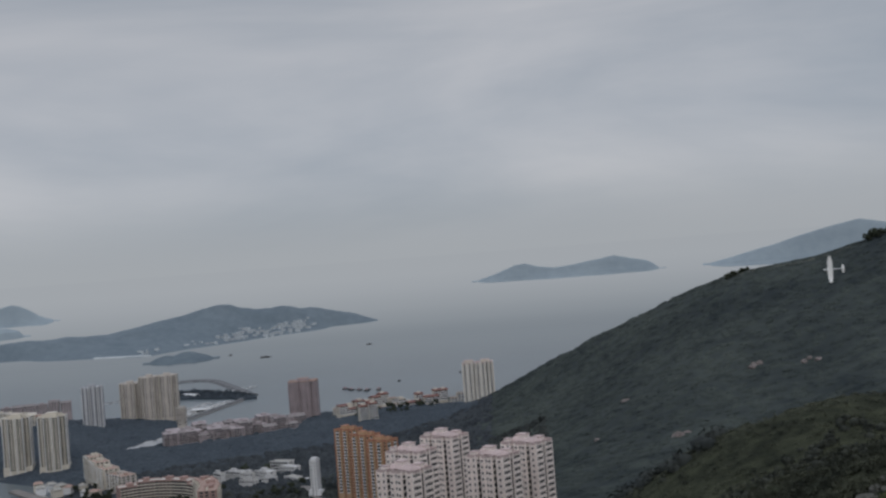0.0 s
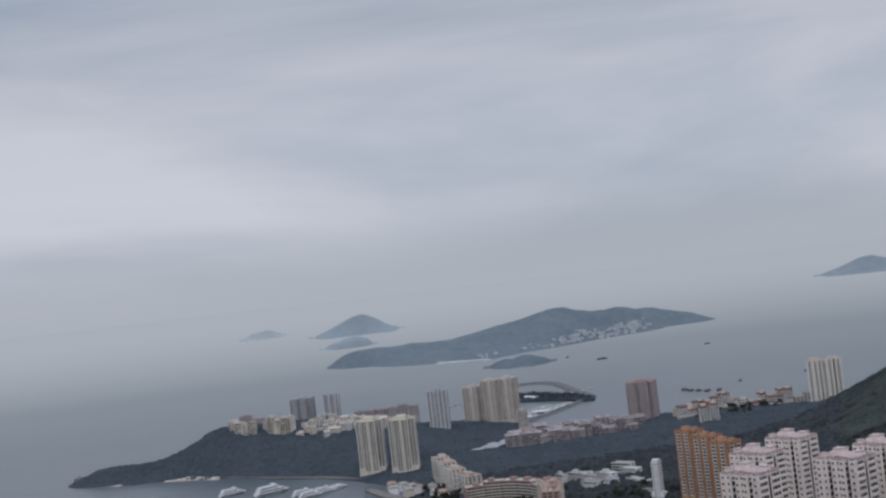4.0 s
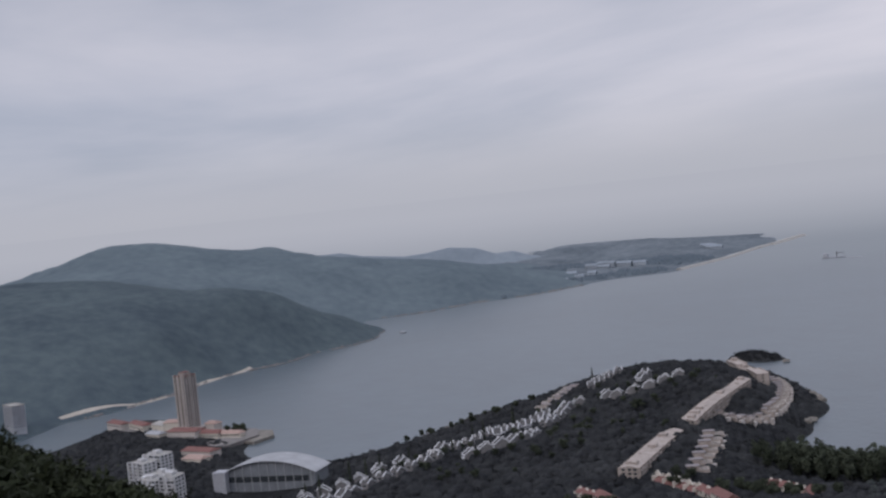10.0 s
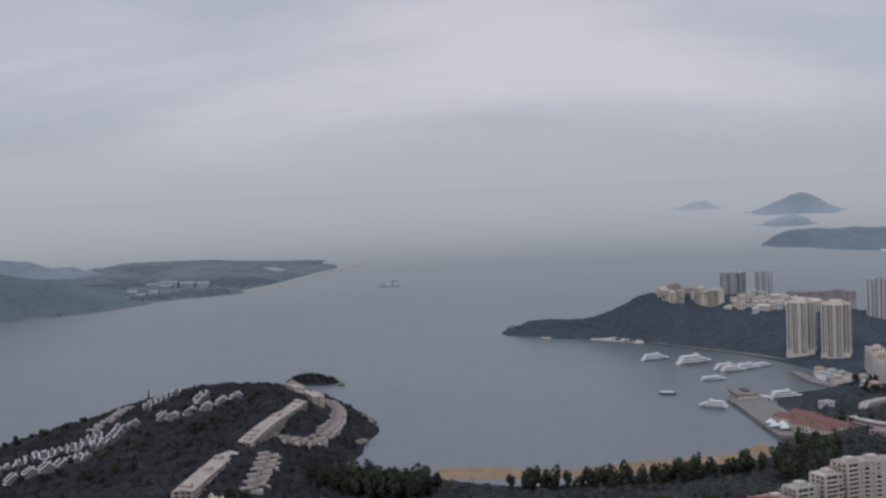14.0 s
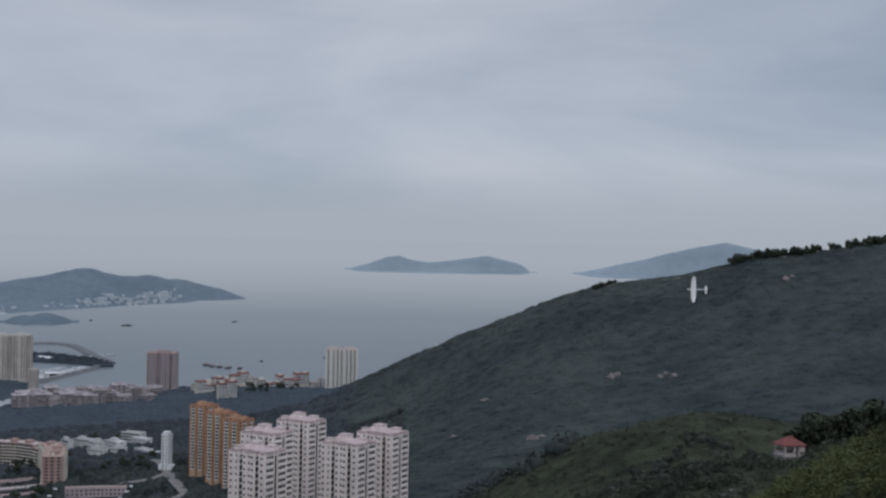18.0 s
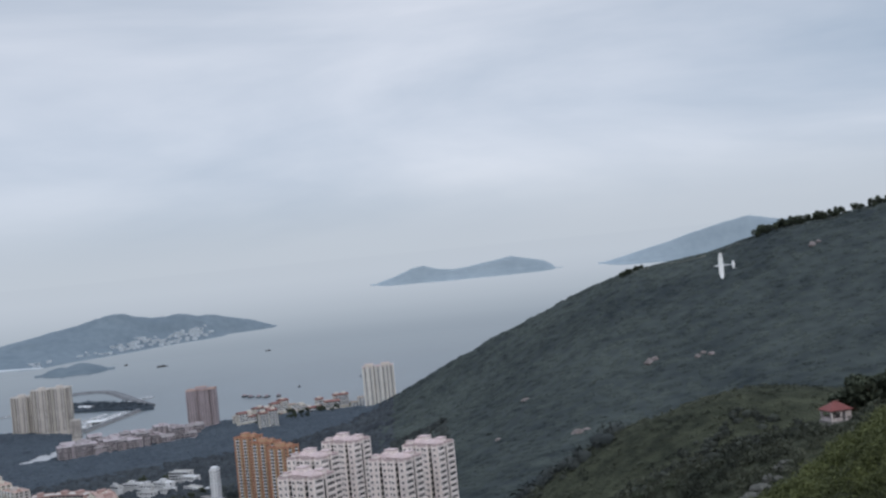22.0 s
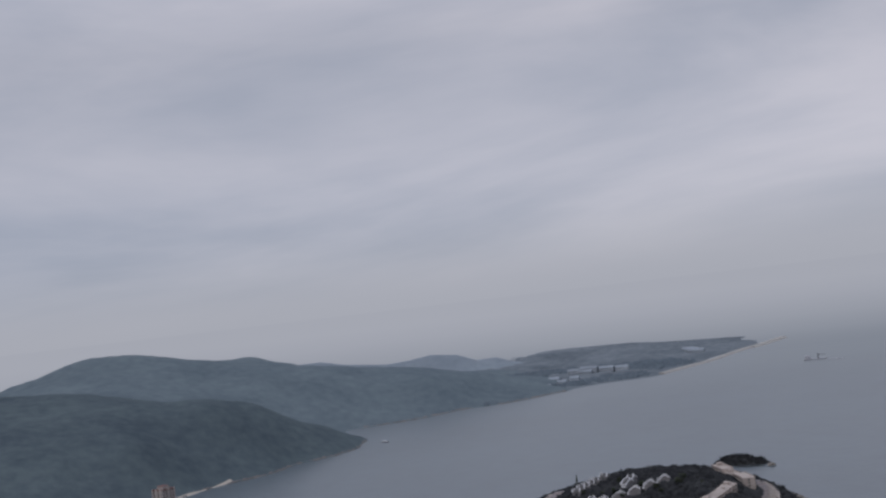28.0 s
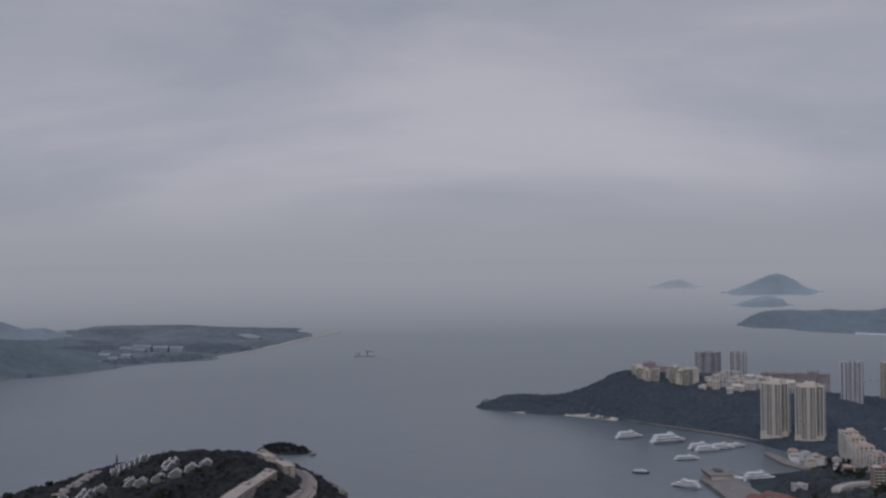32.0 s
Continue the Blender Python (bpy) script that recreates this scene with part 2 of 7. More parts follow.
def relief(points, soft=40.0):
    """A smooth ground through hilltops, valley floors, shores (0) and sea beds (below 0)."""
    p = np.array(points, float)
    k = np.sqrt(((p[:, None, :2] - p[None, :, :2]) ** 2).sum(2) + soft * soft)
    n = len(p)
    a = np.zeros((n + 1, n + 1))
    a[:n, :n], a[:n, n], a[n, :n] = k, 1, 1
    w = np.linalg.solve(a, np.append(p[:, 2], 0))

    def h(x, y):
        x, y = np.asarray(x, float), np.asarray(y, float)
        out = np.full(x.shape, w[n])
        for q, c in zip(p, w[:n]):
            out = out + c * np.sqrt((x - q[0]) ** 2 + (y - q[1]) ** 2 + soft * soft)
        return out
    return h


def polar_sheet(name, h, a0, a1, na, r0, r1, nr, material, smooth=True, floor=-4.0):
    """A sheet of ground round the viewpoint, finer where it is nearer; a is degrees to the left of north."""
    az = np.radians(np.linspace(a0, a1, na))
    rr = np.geomspace(r0, r1, nr)
    A, Rr = np.meshgrid(az, rr, indexing="ij")
    x, y = -Rr * np.sin(A), Rr * np.cos(A)
    z = np.maximum(h(x, y), floor)
    v = np.stack([x.ravel(), y.ravel(), z.ravel()], 1)
    i = np.arange(na * nr).reshape(na, nr)
    f = np.stack([i[:-1, :-1].ravel(), i[:-1, 1:].ravel(), i[1:, 1:].ravel(), i[1:, :-1].ravel()], 1)
    keep = (v[f][:, :, 2] > floor + 0.01).any(1)
    f = f[keep]
    used, f2 = np.unique(f, return_inverse=True)
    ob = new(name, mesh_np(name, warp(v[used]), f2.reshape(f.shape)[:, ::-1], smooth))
    ob.data.materials.append(material)
    return tagged(ob, kind="structure")


class Build:
    """Gathers boxes, prisms and roofs into one mesh."""

    def __init__(self):
        self.v, self.f = [], []

    def add(self, verts, faces):
        k = len(self.v)
        self.v += [tuple(p) for p in verts]
        self.f += [tuple(i + k for i in q) for q in faces]
        return self

    def box(self, x, y, z, sx, sy, sz, turn=0.0):
        """Base centre, sizes, turn in degrees."""
        c, s = math.cos(radians(turn)), math.sin(radians(turn))
        pts = []
        for dz in (0, sz):
            for dx, dy in ((-1, -1), (1, -1), (1, 1), (-1, 1)):
                u, w = dx * sx / 2, dy * sy / 2
                pts.append((x + u * c - w * s, y + u * s + w * c, z + dz))
        return self.add(pts, [(3, 2, 1, 0), (4, 5, 6, 7), (0, 1, 5, 4), (1, 2, 6, 5), (2, 3, 7, 6), (3, 0, 4, 7)])

    def prism(self, poly, z0, z1):
        n = len(poly)
        pts = [(x, y, z0) for x, y in poly] + [(x, y, z1) for x, y in poly]
        return self.add(pts, [tuple(range(n - 1, -1, -1)), tuple(range(n, 2 * n))] + [(i, (i + 1) % n, n + (i + 1) % n, n + i) for i in range(n)])

    def gable(self, x, y, z, sx, sy, rise, turn=0.0, over=0.4, hip=0.0):
        c, s = math.cos(radians(turn)), math.sin(radians(turn))
        a, b = sx / 2 + over, sy / 2 + over
        raw = [(-a, -b, 0), (a, -b, 0), (a, b, 0), (-a, b, 0), (-a + hip, 0, rise), (a - hip, 0, rise),
               (-a, -b, -0.25), (a, -b, -0.25), (a, b, -0.25), (-a, b, -0.25)]
        pts = [(x + u * c - w * s, y + u * s + w * c, z + t) for u, w, t in raw]
        return self.add(pts, [(0, 1, 5, 4), (2, 3, 4, 5), (1, 2, 5), (3, 0, 4), (9, 8, 7, 6), (6, 7, 1, 0), (7, 8, 2, 1), (8, 9, 3, 2), (9, 6, 0, 3)])

    def mesh(self, name):
        me = bpy.data.meshes.new(name)
        me.from_pydata(self.v, [], self.f)
        me.update()
        return me


def part(name, data, material, parent, label="", at=(0, 0, 0)):
    ob = new(name, data.mesh(name) if isinstance(data, Build) else data)
    if material and not ob.data.materials:
        ob.data.materials.append(material)
    ob.parent = parent
    ob.location = at
    return tagged(ob, label=label)


def thing(name, x, y, z, turn=0.0, label="", category="", group=""):
    ob = new(name)
    ob.matrix_world = pose(x, y, z, 0, 0, turn)
    return tagged(ob, label=label, category=category, group=group)


def arc0(cx, cy, r, n):
    return [(cx + r * math.cos(6.28318 * i / n), cy + r * math.sin(6.28318 * i / n)) for i in range(n)]


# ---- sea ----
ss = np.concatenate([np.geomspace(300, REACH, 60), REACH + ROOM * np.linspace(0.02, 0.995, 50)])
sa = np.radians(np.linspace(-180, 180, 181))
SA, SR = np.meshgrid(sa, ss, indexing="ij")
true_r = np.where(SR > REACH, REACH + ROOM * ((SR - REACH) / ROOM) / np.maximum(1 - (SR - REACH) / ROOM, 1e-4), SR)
# Far water rises towards eye height to keep its look from the camera.
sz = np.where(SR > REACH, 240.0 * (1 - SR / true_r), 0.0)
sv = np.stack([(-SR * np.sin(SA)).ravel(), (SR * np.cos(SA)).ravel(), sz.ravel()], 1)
si = np.arange(SA.size).reshape(SA.shape)
sf = np.stack([si[:-1, :-1].ravel(), si[1:, :-1].ravel(), si[1:, 1:].ravel(), si[:-1, 1:].ravel()], 1)
near_f, far_f = sf[sv[sf[:, 2], 2] <= 0.01], sf[sv[sf[:, 2], 2] > 0.01]
sea = new("water", mesh_np("water", sv, near_f, True))
sea.data.materials.append(WATER)
tagged(sea, "calm grey sea between wooded shores", "sea", kind="structure")
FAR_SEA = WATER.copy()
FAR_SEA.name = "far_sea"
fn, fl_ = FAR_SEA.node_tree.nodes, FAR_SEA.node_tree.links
# Haze is painted as emission that replaces the water shader with distance.
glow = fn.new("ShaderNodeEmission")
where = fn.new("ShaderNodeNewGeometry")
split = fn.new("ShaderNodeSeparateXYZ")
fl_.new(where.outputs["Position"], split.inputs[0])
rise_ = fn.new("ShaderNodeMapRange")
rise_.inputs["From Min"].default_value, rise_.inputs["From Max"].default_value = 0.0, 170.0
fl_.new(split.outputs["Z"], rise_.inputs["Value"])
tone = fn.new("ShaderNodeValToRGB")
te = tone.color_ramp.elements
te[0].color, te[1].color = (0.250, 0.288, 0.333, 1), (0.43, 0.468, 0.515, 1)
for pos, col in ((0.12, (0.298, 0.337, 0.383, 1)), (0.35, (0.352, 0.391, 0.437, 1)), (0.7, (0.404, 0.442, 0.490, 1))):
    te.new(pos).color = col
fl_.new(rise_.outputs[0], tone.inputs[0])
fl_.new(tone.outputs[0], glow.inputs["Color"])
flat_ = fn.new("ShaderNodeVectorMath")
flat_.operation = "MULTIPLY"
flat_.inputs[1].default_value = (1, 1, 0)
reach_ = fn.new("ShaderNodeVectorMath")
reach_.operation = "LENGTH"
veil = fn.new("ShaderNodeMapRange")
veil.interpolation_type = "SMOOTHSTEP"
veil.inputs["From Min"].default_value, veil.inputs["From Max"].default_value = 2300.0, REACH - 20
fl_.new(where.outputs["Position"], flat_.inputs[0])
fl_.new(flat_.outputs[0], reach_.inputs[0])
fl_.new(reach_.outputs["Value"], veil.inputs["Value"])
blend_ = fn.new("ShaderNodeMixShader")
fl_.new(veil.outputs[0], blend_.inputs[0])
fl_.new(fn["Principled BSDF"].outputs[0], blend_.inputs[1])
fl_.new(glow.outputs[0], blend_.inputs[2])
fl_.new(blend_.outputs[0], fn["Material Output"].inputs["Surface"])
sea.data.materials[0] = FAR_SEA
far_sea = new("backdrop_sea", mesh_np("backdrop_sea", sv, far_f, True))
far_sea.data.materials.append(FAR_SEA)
tagged(far_sea, "distant sea glowing with painted haze towards the horizon", "sea", kind="structure")

# ---- land ----
VIEW_HILL = [(0, 0, 238), (-25, -5, 237), (-59, 10, 229.3), (-62, 16, 224.9), (-90, 20, 222), (-30, 30, 221), (0, 30, 227), (0, 60, 211), (17, 36, 229), (20, 97, 213), (27.5, 96, 217), (34, 94, 221.5), (40, 92, 225),
             (49, 87, 230.5), (57, 82, 236), (48, 131, 205), (38, 128, 201), (70, 125, 214), (90, 100, 240), (110, 70, 258), (60, 15, 250), (0, -60, 246), (-120, -60, 230), (120, -60, 268), (28, 150, 193), (43, 165, 202), (67, 199, 205),
             (40, 215, 196), (95, 190, 212), (98, 288, 188), (110, 285, 189), (104, 244, 198), (150, 200, 232), (90, 317, 194), (67, 323, 189), (50, 340, 181), (125, 310, 191), (90, 400, 160), (13, 500, 129), (-25, 450, 106), (40, 420, 148),
             (0, 300, 150), (-60, 200, 160), (130, 480, 120)]
SLOPES = [(-100, 300, 135), (-200, 400, 105), (-200, 600, 68), (-300, 700, 38), (-400, 400, 70), (-600, 300, 40), (-800, 300, 24), (-500, 550, 40), (-60, 620, 68), (20, 620, 85),
          (60, 600, 100), (-100, 150, 185), (-180, 60, 172), (-250, 110, 140), (-400, 60, 120), (-700, 100, 45), (-1000, 150, 20), (0, 720, 66), (200, 600, 120), (350, 350, 200), (500, 500, 190)]
SOUTH_HILL = [(27, 1550, 85), (109, 1496, 128), (186, 1438, 167), (238, 1380, 187), (321, 1363, 200), (408, 1339, 226), (509, 1304, 245), (593, 1268, 252), (690, 1215, 260), (900, 1150, 285),
              (-31, 1600, 50), (150, 900, 88), (300, 850, 100), (450, 800, 130), (600, 700, 170), (750, 600, 220), (100, 1200, 100), (200, 1150, 128), (350, 1100, 158), (520, 1050, 192),
              (0, 1300, 55), (-60, 1100, 35), (0, 850, 66), (800, 900, 235), (150, 1720, 60), (330, 1750, 90), (100, 1950, -15), (400, 2050, -15), (700, 2100, -15), (1000, 1500, 230)]
TOWN = [(-63, 1747, 25), (-200, 1780, 22), (-330, 1800, 16), (-319, 1930, 0), (-130, 1950, 0), (-300, 2060, -15), (-120, 2080, -15), (-480, 1720, 10), (-560, 1800, 8), (-545, 1930, 0),
        (-650, 1861, 14), (-605, 1961, 10), (-240, 1000, 14), (-225, 1070, 14), (-194, 1132, 24), (-363, 1204, 12), (-293, 1120, 15), (-351, 849, 12), (-290, 800, 13), (-250, 800, 14), (-322, 768, 16), (-270, 765, 20), (-215, 790, 18), (-150, 851, 30), (-136, 987, 30), (-611, 1513, 9), (-480, 1420, 6),
        (-430, 1300, 6), (-470, 1170, 5), (-400, 1050, 6), (-380, 900, 9), (-420, 790, 10), (-500, 750, 8), (-250, 1400, 18), (-350, 1550, 16), (-150, 1500, 25), (-420, 2000, -12)]
SHORE = [(-1203, 1664, 1), (-1110, 1582, 0), (-1068, 1577, 0), (-994, 1596, 0), (-902, 1581, 0), (-818, 1551, 0), (-723, 1523, 0), (-650, 1480, 0), (-529, 1325, 0), (-556, 1254, 0),
         (-504, 1093, 0), (-465, 1046, 0), (-442, 980, 0), (-467, 931, 0), (-497, 889, 0), (-507, 860, 0), (-647, 770, 0), (-1300, 1660, -15), (-1200, 1540, -15), (-1000, 1500, -15),
         (-800, 1450, -15), (-650, 1350, -13), (-1250, 1900, -15), (-1100, 2150, -15), (-800, 2500, -15), (-600, 1120, -13), (-540, 980, -12), (-600, 880, -12), (-700, 2150, -12), (-1000, 1980, 0)]
HEAD = [(-950, 1700, 62), (-850, 1720, 58), (-760, 1710, 52), (-690, 1720, 42), (-887, 1858, 40), (-1130, 1625, 16), (-1175, 1650, 8), (-1080, 1625, 15), (-1030, 1625, 20), (-996, 1630, 28), (-960, 1652, 45), (-931, 1670, 62), (-974, 1683, 58), (-1003, 1679, 42), (-1154, 1640, 16), (-1080, 1700, 14), (-1010, 1720, 30), (-1120, 1790, 0), (-800, 2060, 0),
        (-780, 1900, 25)]
PENINSULA = [(-745, 761, 0), (-792, 844, 0), (-868, 937, 0), (-985, 1005, 0), (-920, 1010, -12), (-695, 570, 38), (-743, 641, 42), (-822, 780, 43), (-900, 880, 34), (-985, 954, 22), (-1050, 1010, 6),
             (-900, 560, 28), (-1000, 750, 30), (-1080, 880, 27), (-850, 680, 20), (-1090, 600, 0), (-1160, 800, 0), (-1205, 930, 0), (-1130, 1030, 0), (-1250, 600, -15), (-1350, 950, -15),
             (-900, 1130, -15), (-790, 960, -15), (-690, 860, -14), (-1040, 1120, -12), (-780, 700, 36), (-850, 450, 26), (-645, 478, 30), (-612, 536, 30), (-580, 585, 22), (-630, 670, 12)]
YI_PAK = [(-1033, 416, 4), (-985, 372, 2), (-940, 382, 5), (-900, 395, 12), (-960, 420, 7), (-1150, 400, 8), (-1351, 440, 6), (-1290, 495, 2), (-1231, 440, 3), (-1150, 480, -8), (-1350, 560, -14), (-1500, 600, -15), (-1440, 425, 4), (-1510, 428, 3), (-1560, 470, -10),
          (-1700, 750, -15), (-1440, 370, 4), (-1380, 350, 5), (-1300, 345, 6), (-1240, 345, 7), (-1560, 350, -7), (-1505, 350, -5), (-1610, 370, -6), (-1490, 310, -4), (-1200, 250, 12), (-1300, 270, 1), (-1420, 275, 1), (-1530, 270, 3), (-1590, 288, 5), (-1500, 150, 30), (-1350, 200, 20)]
h_main = relief(VIEW_HILL + SLOPES + SOUTH_HILL + TOWN + SHORE + HEAD + PENINSULA + YI_PAK, 25.0)


def main_ground(x, y):
    d = np.hypot(x, y)
    z = h_main(x, y)
    rough = np.clip(z / 60.0, 0, 1)
    return z + fbm(x / 90, y / 90, 3) * 7 * rough * np.clip(d / 700, 0, 1) + fbm(x / 9, y / 9, 9, 3) * 0.9 * np.clip(d / 60, 0, 1) * np.clip((z - 3) / 10, 0, 1)


ground = polar_sheet("ground", main_ground, -75, 100, 601, 0.4, 560, 260, SCRUB)
tagged(ground, "green scrub hillside falling away from the viewpoint", "hillside")
ground_south = polar_sheet("ground_south", main_ground, -75, 2.5, 321, 560, 2700, 120, HILL_G)
tagged(ground_south, "dark green ridge covered in scrub", "ridge")
ground_town = polar_sheet("ground_town", main_ground, 2.5, 38.5, 171, 560, 1480, 75, TOWN_G)
# Bluer than the town's ground, with haze put into the colour.
HEAD_G = mat("headland_ground_haze_tint", (0.050, 0.063, 0.080), 0.95, 0.12, 0.012, 0.2, 0.15, second=(0.064, 0.078, 0.094), spec=0.05)
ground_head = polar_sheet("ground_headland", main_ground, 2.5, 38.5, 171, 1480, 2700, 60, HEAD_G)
tagged(ground_head, "haze-tinted wooded ground of the headland and the marina", "ground")
PEN_G = mat("peninsula_wooded_ground", (0.026, 0.028, 0.030), 0.95, 0.3, 0.015, 0.5, 0.15, second=(0.040, 0.042, 0.043), spec=0.05)
ground_pen = polar_sheet("ground_peninsula", main_ground, 38.5, 100, 293, 560, 2700, 120, PEN_G)
tagged(ground_pen, "dark wooded ground of the peninsula and the bay", "ground")
tagged(ground_town, "dark wooded ground below the town and its shores", "ground")
# Added disc closes the hole in the ground sheet below the eye.
patch = new("ground_patch", Build().prism(arc0(0, 0, 0.6, 24), 237.2, float(main_ground(np.array([0.0]), np.array([0.0]))[0]) + 0.01).mesh("ground_patch"))
patch.data.materials.append(SCRUB)
tagged(patch, "scrub-coloured disc filling the ground's gap at the viewpoint", "ground", kind="structure")

behind = polar_sheet("ground_behind", lambda x, y: np.where(np.hypot(x, y) < 600, main_ground(x, y), np.maximum(main_ground(x, y), 40)), 100, 285, 120, 0.4, 1500, 70, SCRUB)
tagged(behind, "scrub hilltop rising behind the viewpoint", "hillside")

NORTH_SHORE = [(-1600, 340, 2), (-1618, 367, 0), (-1681, 495, 0), (-1733, 581, 0), (-1763, 606, 0), (-1804, 658, 0), (-1825, 710, 0), (-1906, 861, 0), (-2023, 1046, 0), (-2108, 1098, 0), (-2070, 1125, -9), (-2200, 1120, 0), (-2293, 1160, 0), (-2315, 1457, 0),
               (-2308, 1688, 0), (-2260, 1800, -12), (-2200, 1450, -15), (-2100, 1200, -12), (-1900, 1000, -15), (-1750, 750, -15), (-1745, 668, -10), (-1690, 590, -9), (-1600, 480, -12), (-1950, 1150, -15), (-2250, 1250, -4)]
NORTH_HILLS = [(-1720, 420, 40), (-1850, 560, 80), (-2040, 600, 130), (-2325, 595, 160), (-2250, 450, 165), (-2070, 870, 96), (-2000, 760, 105), (-2090, 1010, 40), (-2300, 300, 175), (-2200, 850, 70),
               (-2894, 1586, 92), (-2700, 1300, 130), (-2650, 1000, 120), (-2500, 1350, 70), (-2550, 1650, 66), (-2440, 1600, 46), (-2400, 1480, 44), (-2420, 1720, 30), (-2400, 1100, 40), (-2700, 500, 120),
               (-2450, 1780, 12), (-2900, 1900, 20), (-2000, 200, 120), (-2800, 200, 110), (-1750, 200, 60)]
NORTH_RIDGE = [(-3239, 629, 110), (-3216, 736, 142), (-3107, 763, 174), (-2977, 789, 198), (-2915, 896, 203), (-2918, 1016, 182), (-2993, 1131, 156), (-2949, 1240, 162), (-2807, 1267, 136), (-2881, 1392, 100), (-2919, 1539, 72), (-3275, 402, 100), (-3508, 1006, 120), (-3454, 1325, 90), (-3339, 1592, 60)]
h_north = relief(NORTH_SHORE + NORTH_HILLS + NORTH_RIDGE, 25.0)


def north_ground(x, y):
    z = h_north(x, y)
    return z + fbm(x / 165, y / 165, 21, 3) * 15 * np.clip(z / 60.0, 0, 1) + fbm(x / 22, y / 22, 23, 2) * 1.6 * np.clip((z - 2) / 12, 0, 1)


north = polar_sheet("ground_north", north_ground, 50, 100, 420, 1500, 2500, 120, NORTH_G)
tagged(north, "dark wooded hill above a far shore, painted hazy blue-green", "hills")
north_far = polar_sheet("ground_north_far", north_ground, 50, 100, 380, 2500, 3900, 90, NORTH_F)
tagged(north_far, "wooded hills beyond the far shore, paled by painted haze", "hills")

FLAT = [(-2308, 1688, 1), (-2315, 2043, 0), (-2440, 2330, 0), (-2599, 2602, 0), (-2690, 2790, 0), (-2240, 1850, -12), (-2260, 2100, -14), (-2400, 2500, -15), (-2600, 2850, -15), (-2420, 1820, 5),
        (-2500, 2100, 6), (-2700, 2500, 6), (-3000, 2200, 7), (-3200, 2700, 7), (-2900, 2950, 2), (-3100, 3150, 0), (-3700, 3150, 0), (-3600, 2500, 8), (-4200, 2600, 6), (-4400, 3000, 0),
        (-3000, 1900, 14), (-3300, 2000, 30), (-2900, 3150, -15), (-3600, 3400, -15), (-4500, 3200, -15), (-4500, 2200, 20)]
h_flat = relief(FLAT, 40.0)
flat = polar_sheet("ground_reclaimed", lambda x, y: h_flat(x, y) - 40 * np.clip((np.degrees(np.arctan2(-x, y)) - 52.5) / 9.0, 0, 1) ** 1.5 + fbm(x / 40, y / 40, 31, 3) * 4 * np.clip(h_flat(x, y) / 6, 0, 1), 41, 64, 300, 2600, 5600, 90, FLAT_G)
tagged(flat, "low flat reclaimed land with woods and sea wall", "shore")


def shore_rocks(name, h, a0, a1, r0, r1, size, material, label, seed, end=0):
    """A broken rim of boulders where a hillside meets the sea."""
    rng, bld, rr = random.Random(seed), Build(), np.arange(r0, r1, 4.0)
    a = a0
    while a < a1:
        s, c = -math.sin(math.radians(a)), math.cos(math.radians(a))
        up = np.nonzero(h(rr * s, rr * c) > 0.6)[0]
        if len(up) and 0 < up[end] < len(rr) - 1 and fbm(np.array([a * 1.7]), np.array([seed * 1.0]), seed, 2)[0] > -0.22:
            for k in range(3):
                r = rr[up[end]] + rng.uniform(-5, 9)
                w, tall = size * rng.uniform(0.5, 1.5), size * rng.uniform(0.25, 0.7)
                x, y, tn = r * s + rng.uniform(-3, 3), r * c, rng.uniform(0, 3.14)
                ring = [(x + w * rng.uniform(0.7, 1.1) * math.cos(tn + q * 1.0472), y + w * rng.uniform(0.5, 0.9) * math.sin(tn + q * 1.0472)) for q in range(6)]
                v = [(px_, py_, -1.5) for px_, py_ in ring] + [(x + (px_ - x) * 0.62, y + (py_ - y) * 0.62, tall * rng.uniform(0.7, 1.1)) for px_, py_ in ring]
                bld.add(v, [(q, (q + 1) % 6, 6 + (q + 1) % 6, 6 + q) for q in range(6)] + [(6, 7, 8, 9, 10, 11)])
        a += rng.uniform(0.06, 0.16)
    ob = new(name, bld.mesh(name))
    ob.data.materials.append(material)
    return tagged(ob, label, "rocks", kind="stuff")


WET_R = mat("wet_shore_rock", (0.075, 0.072, 0.070), 0.8, 0.35, 0.15, 0.4, 0.6, second=(0.135, 0.122, 0.112), spec=0.2)
# Rock colour is softened by the haze painted into it.
SHORE_R = mat("hazy_shore_rock", (0.185, 0.180, 0.182), 0.9, 0.35, 0.05, 0.2, 0.3, second=(0.262, 0.240, 0.228), spec=0.1)
shore_rocks("shore_rocks", north_ground, 56.0, 76.5, 1560, 2480, 4.0, SHORE_R, "pale boulders along the foot of the wooded hill", 91)
shore_rocks("shore_rocks", north_ground, 53.0, 63.4, 2505, 3200, 4.5, SHORE_R, "pale boulders along the far wooded shore", 92)
shore_rocks("shore_rocks", main_ground, 38.8, 62.0, 700, 1480, 2.2, WET_R, "dark granite boulders round the wooded point", 93, -1)


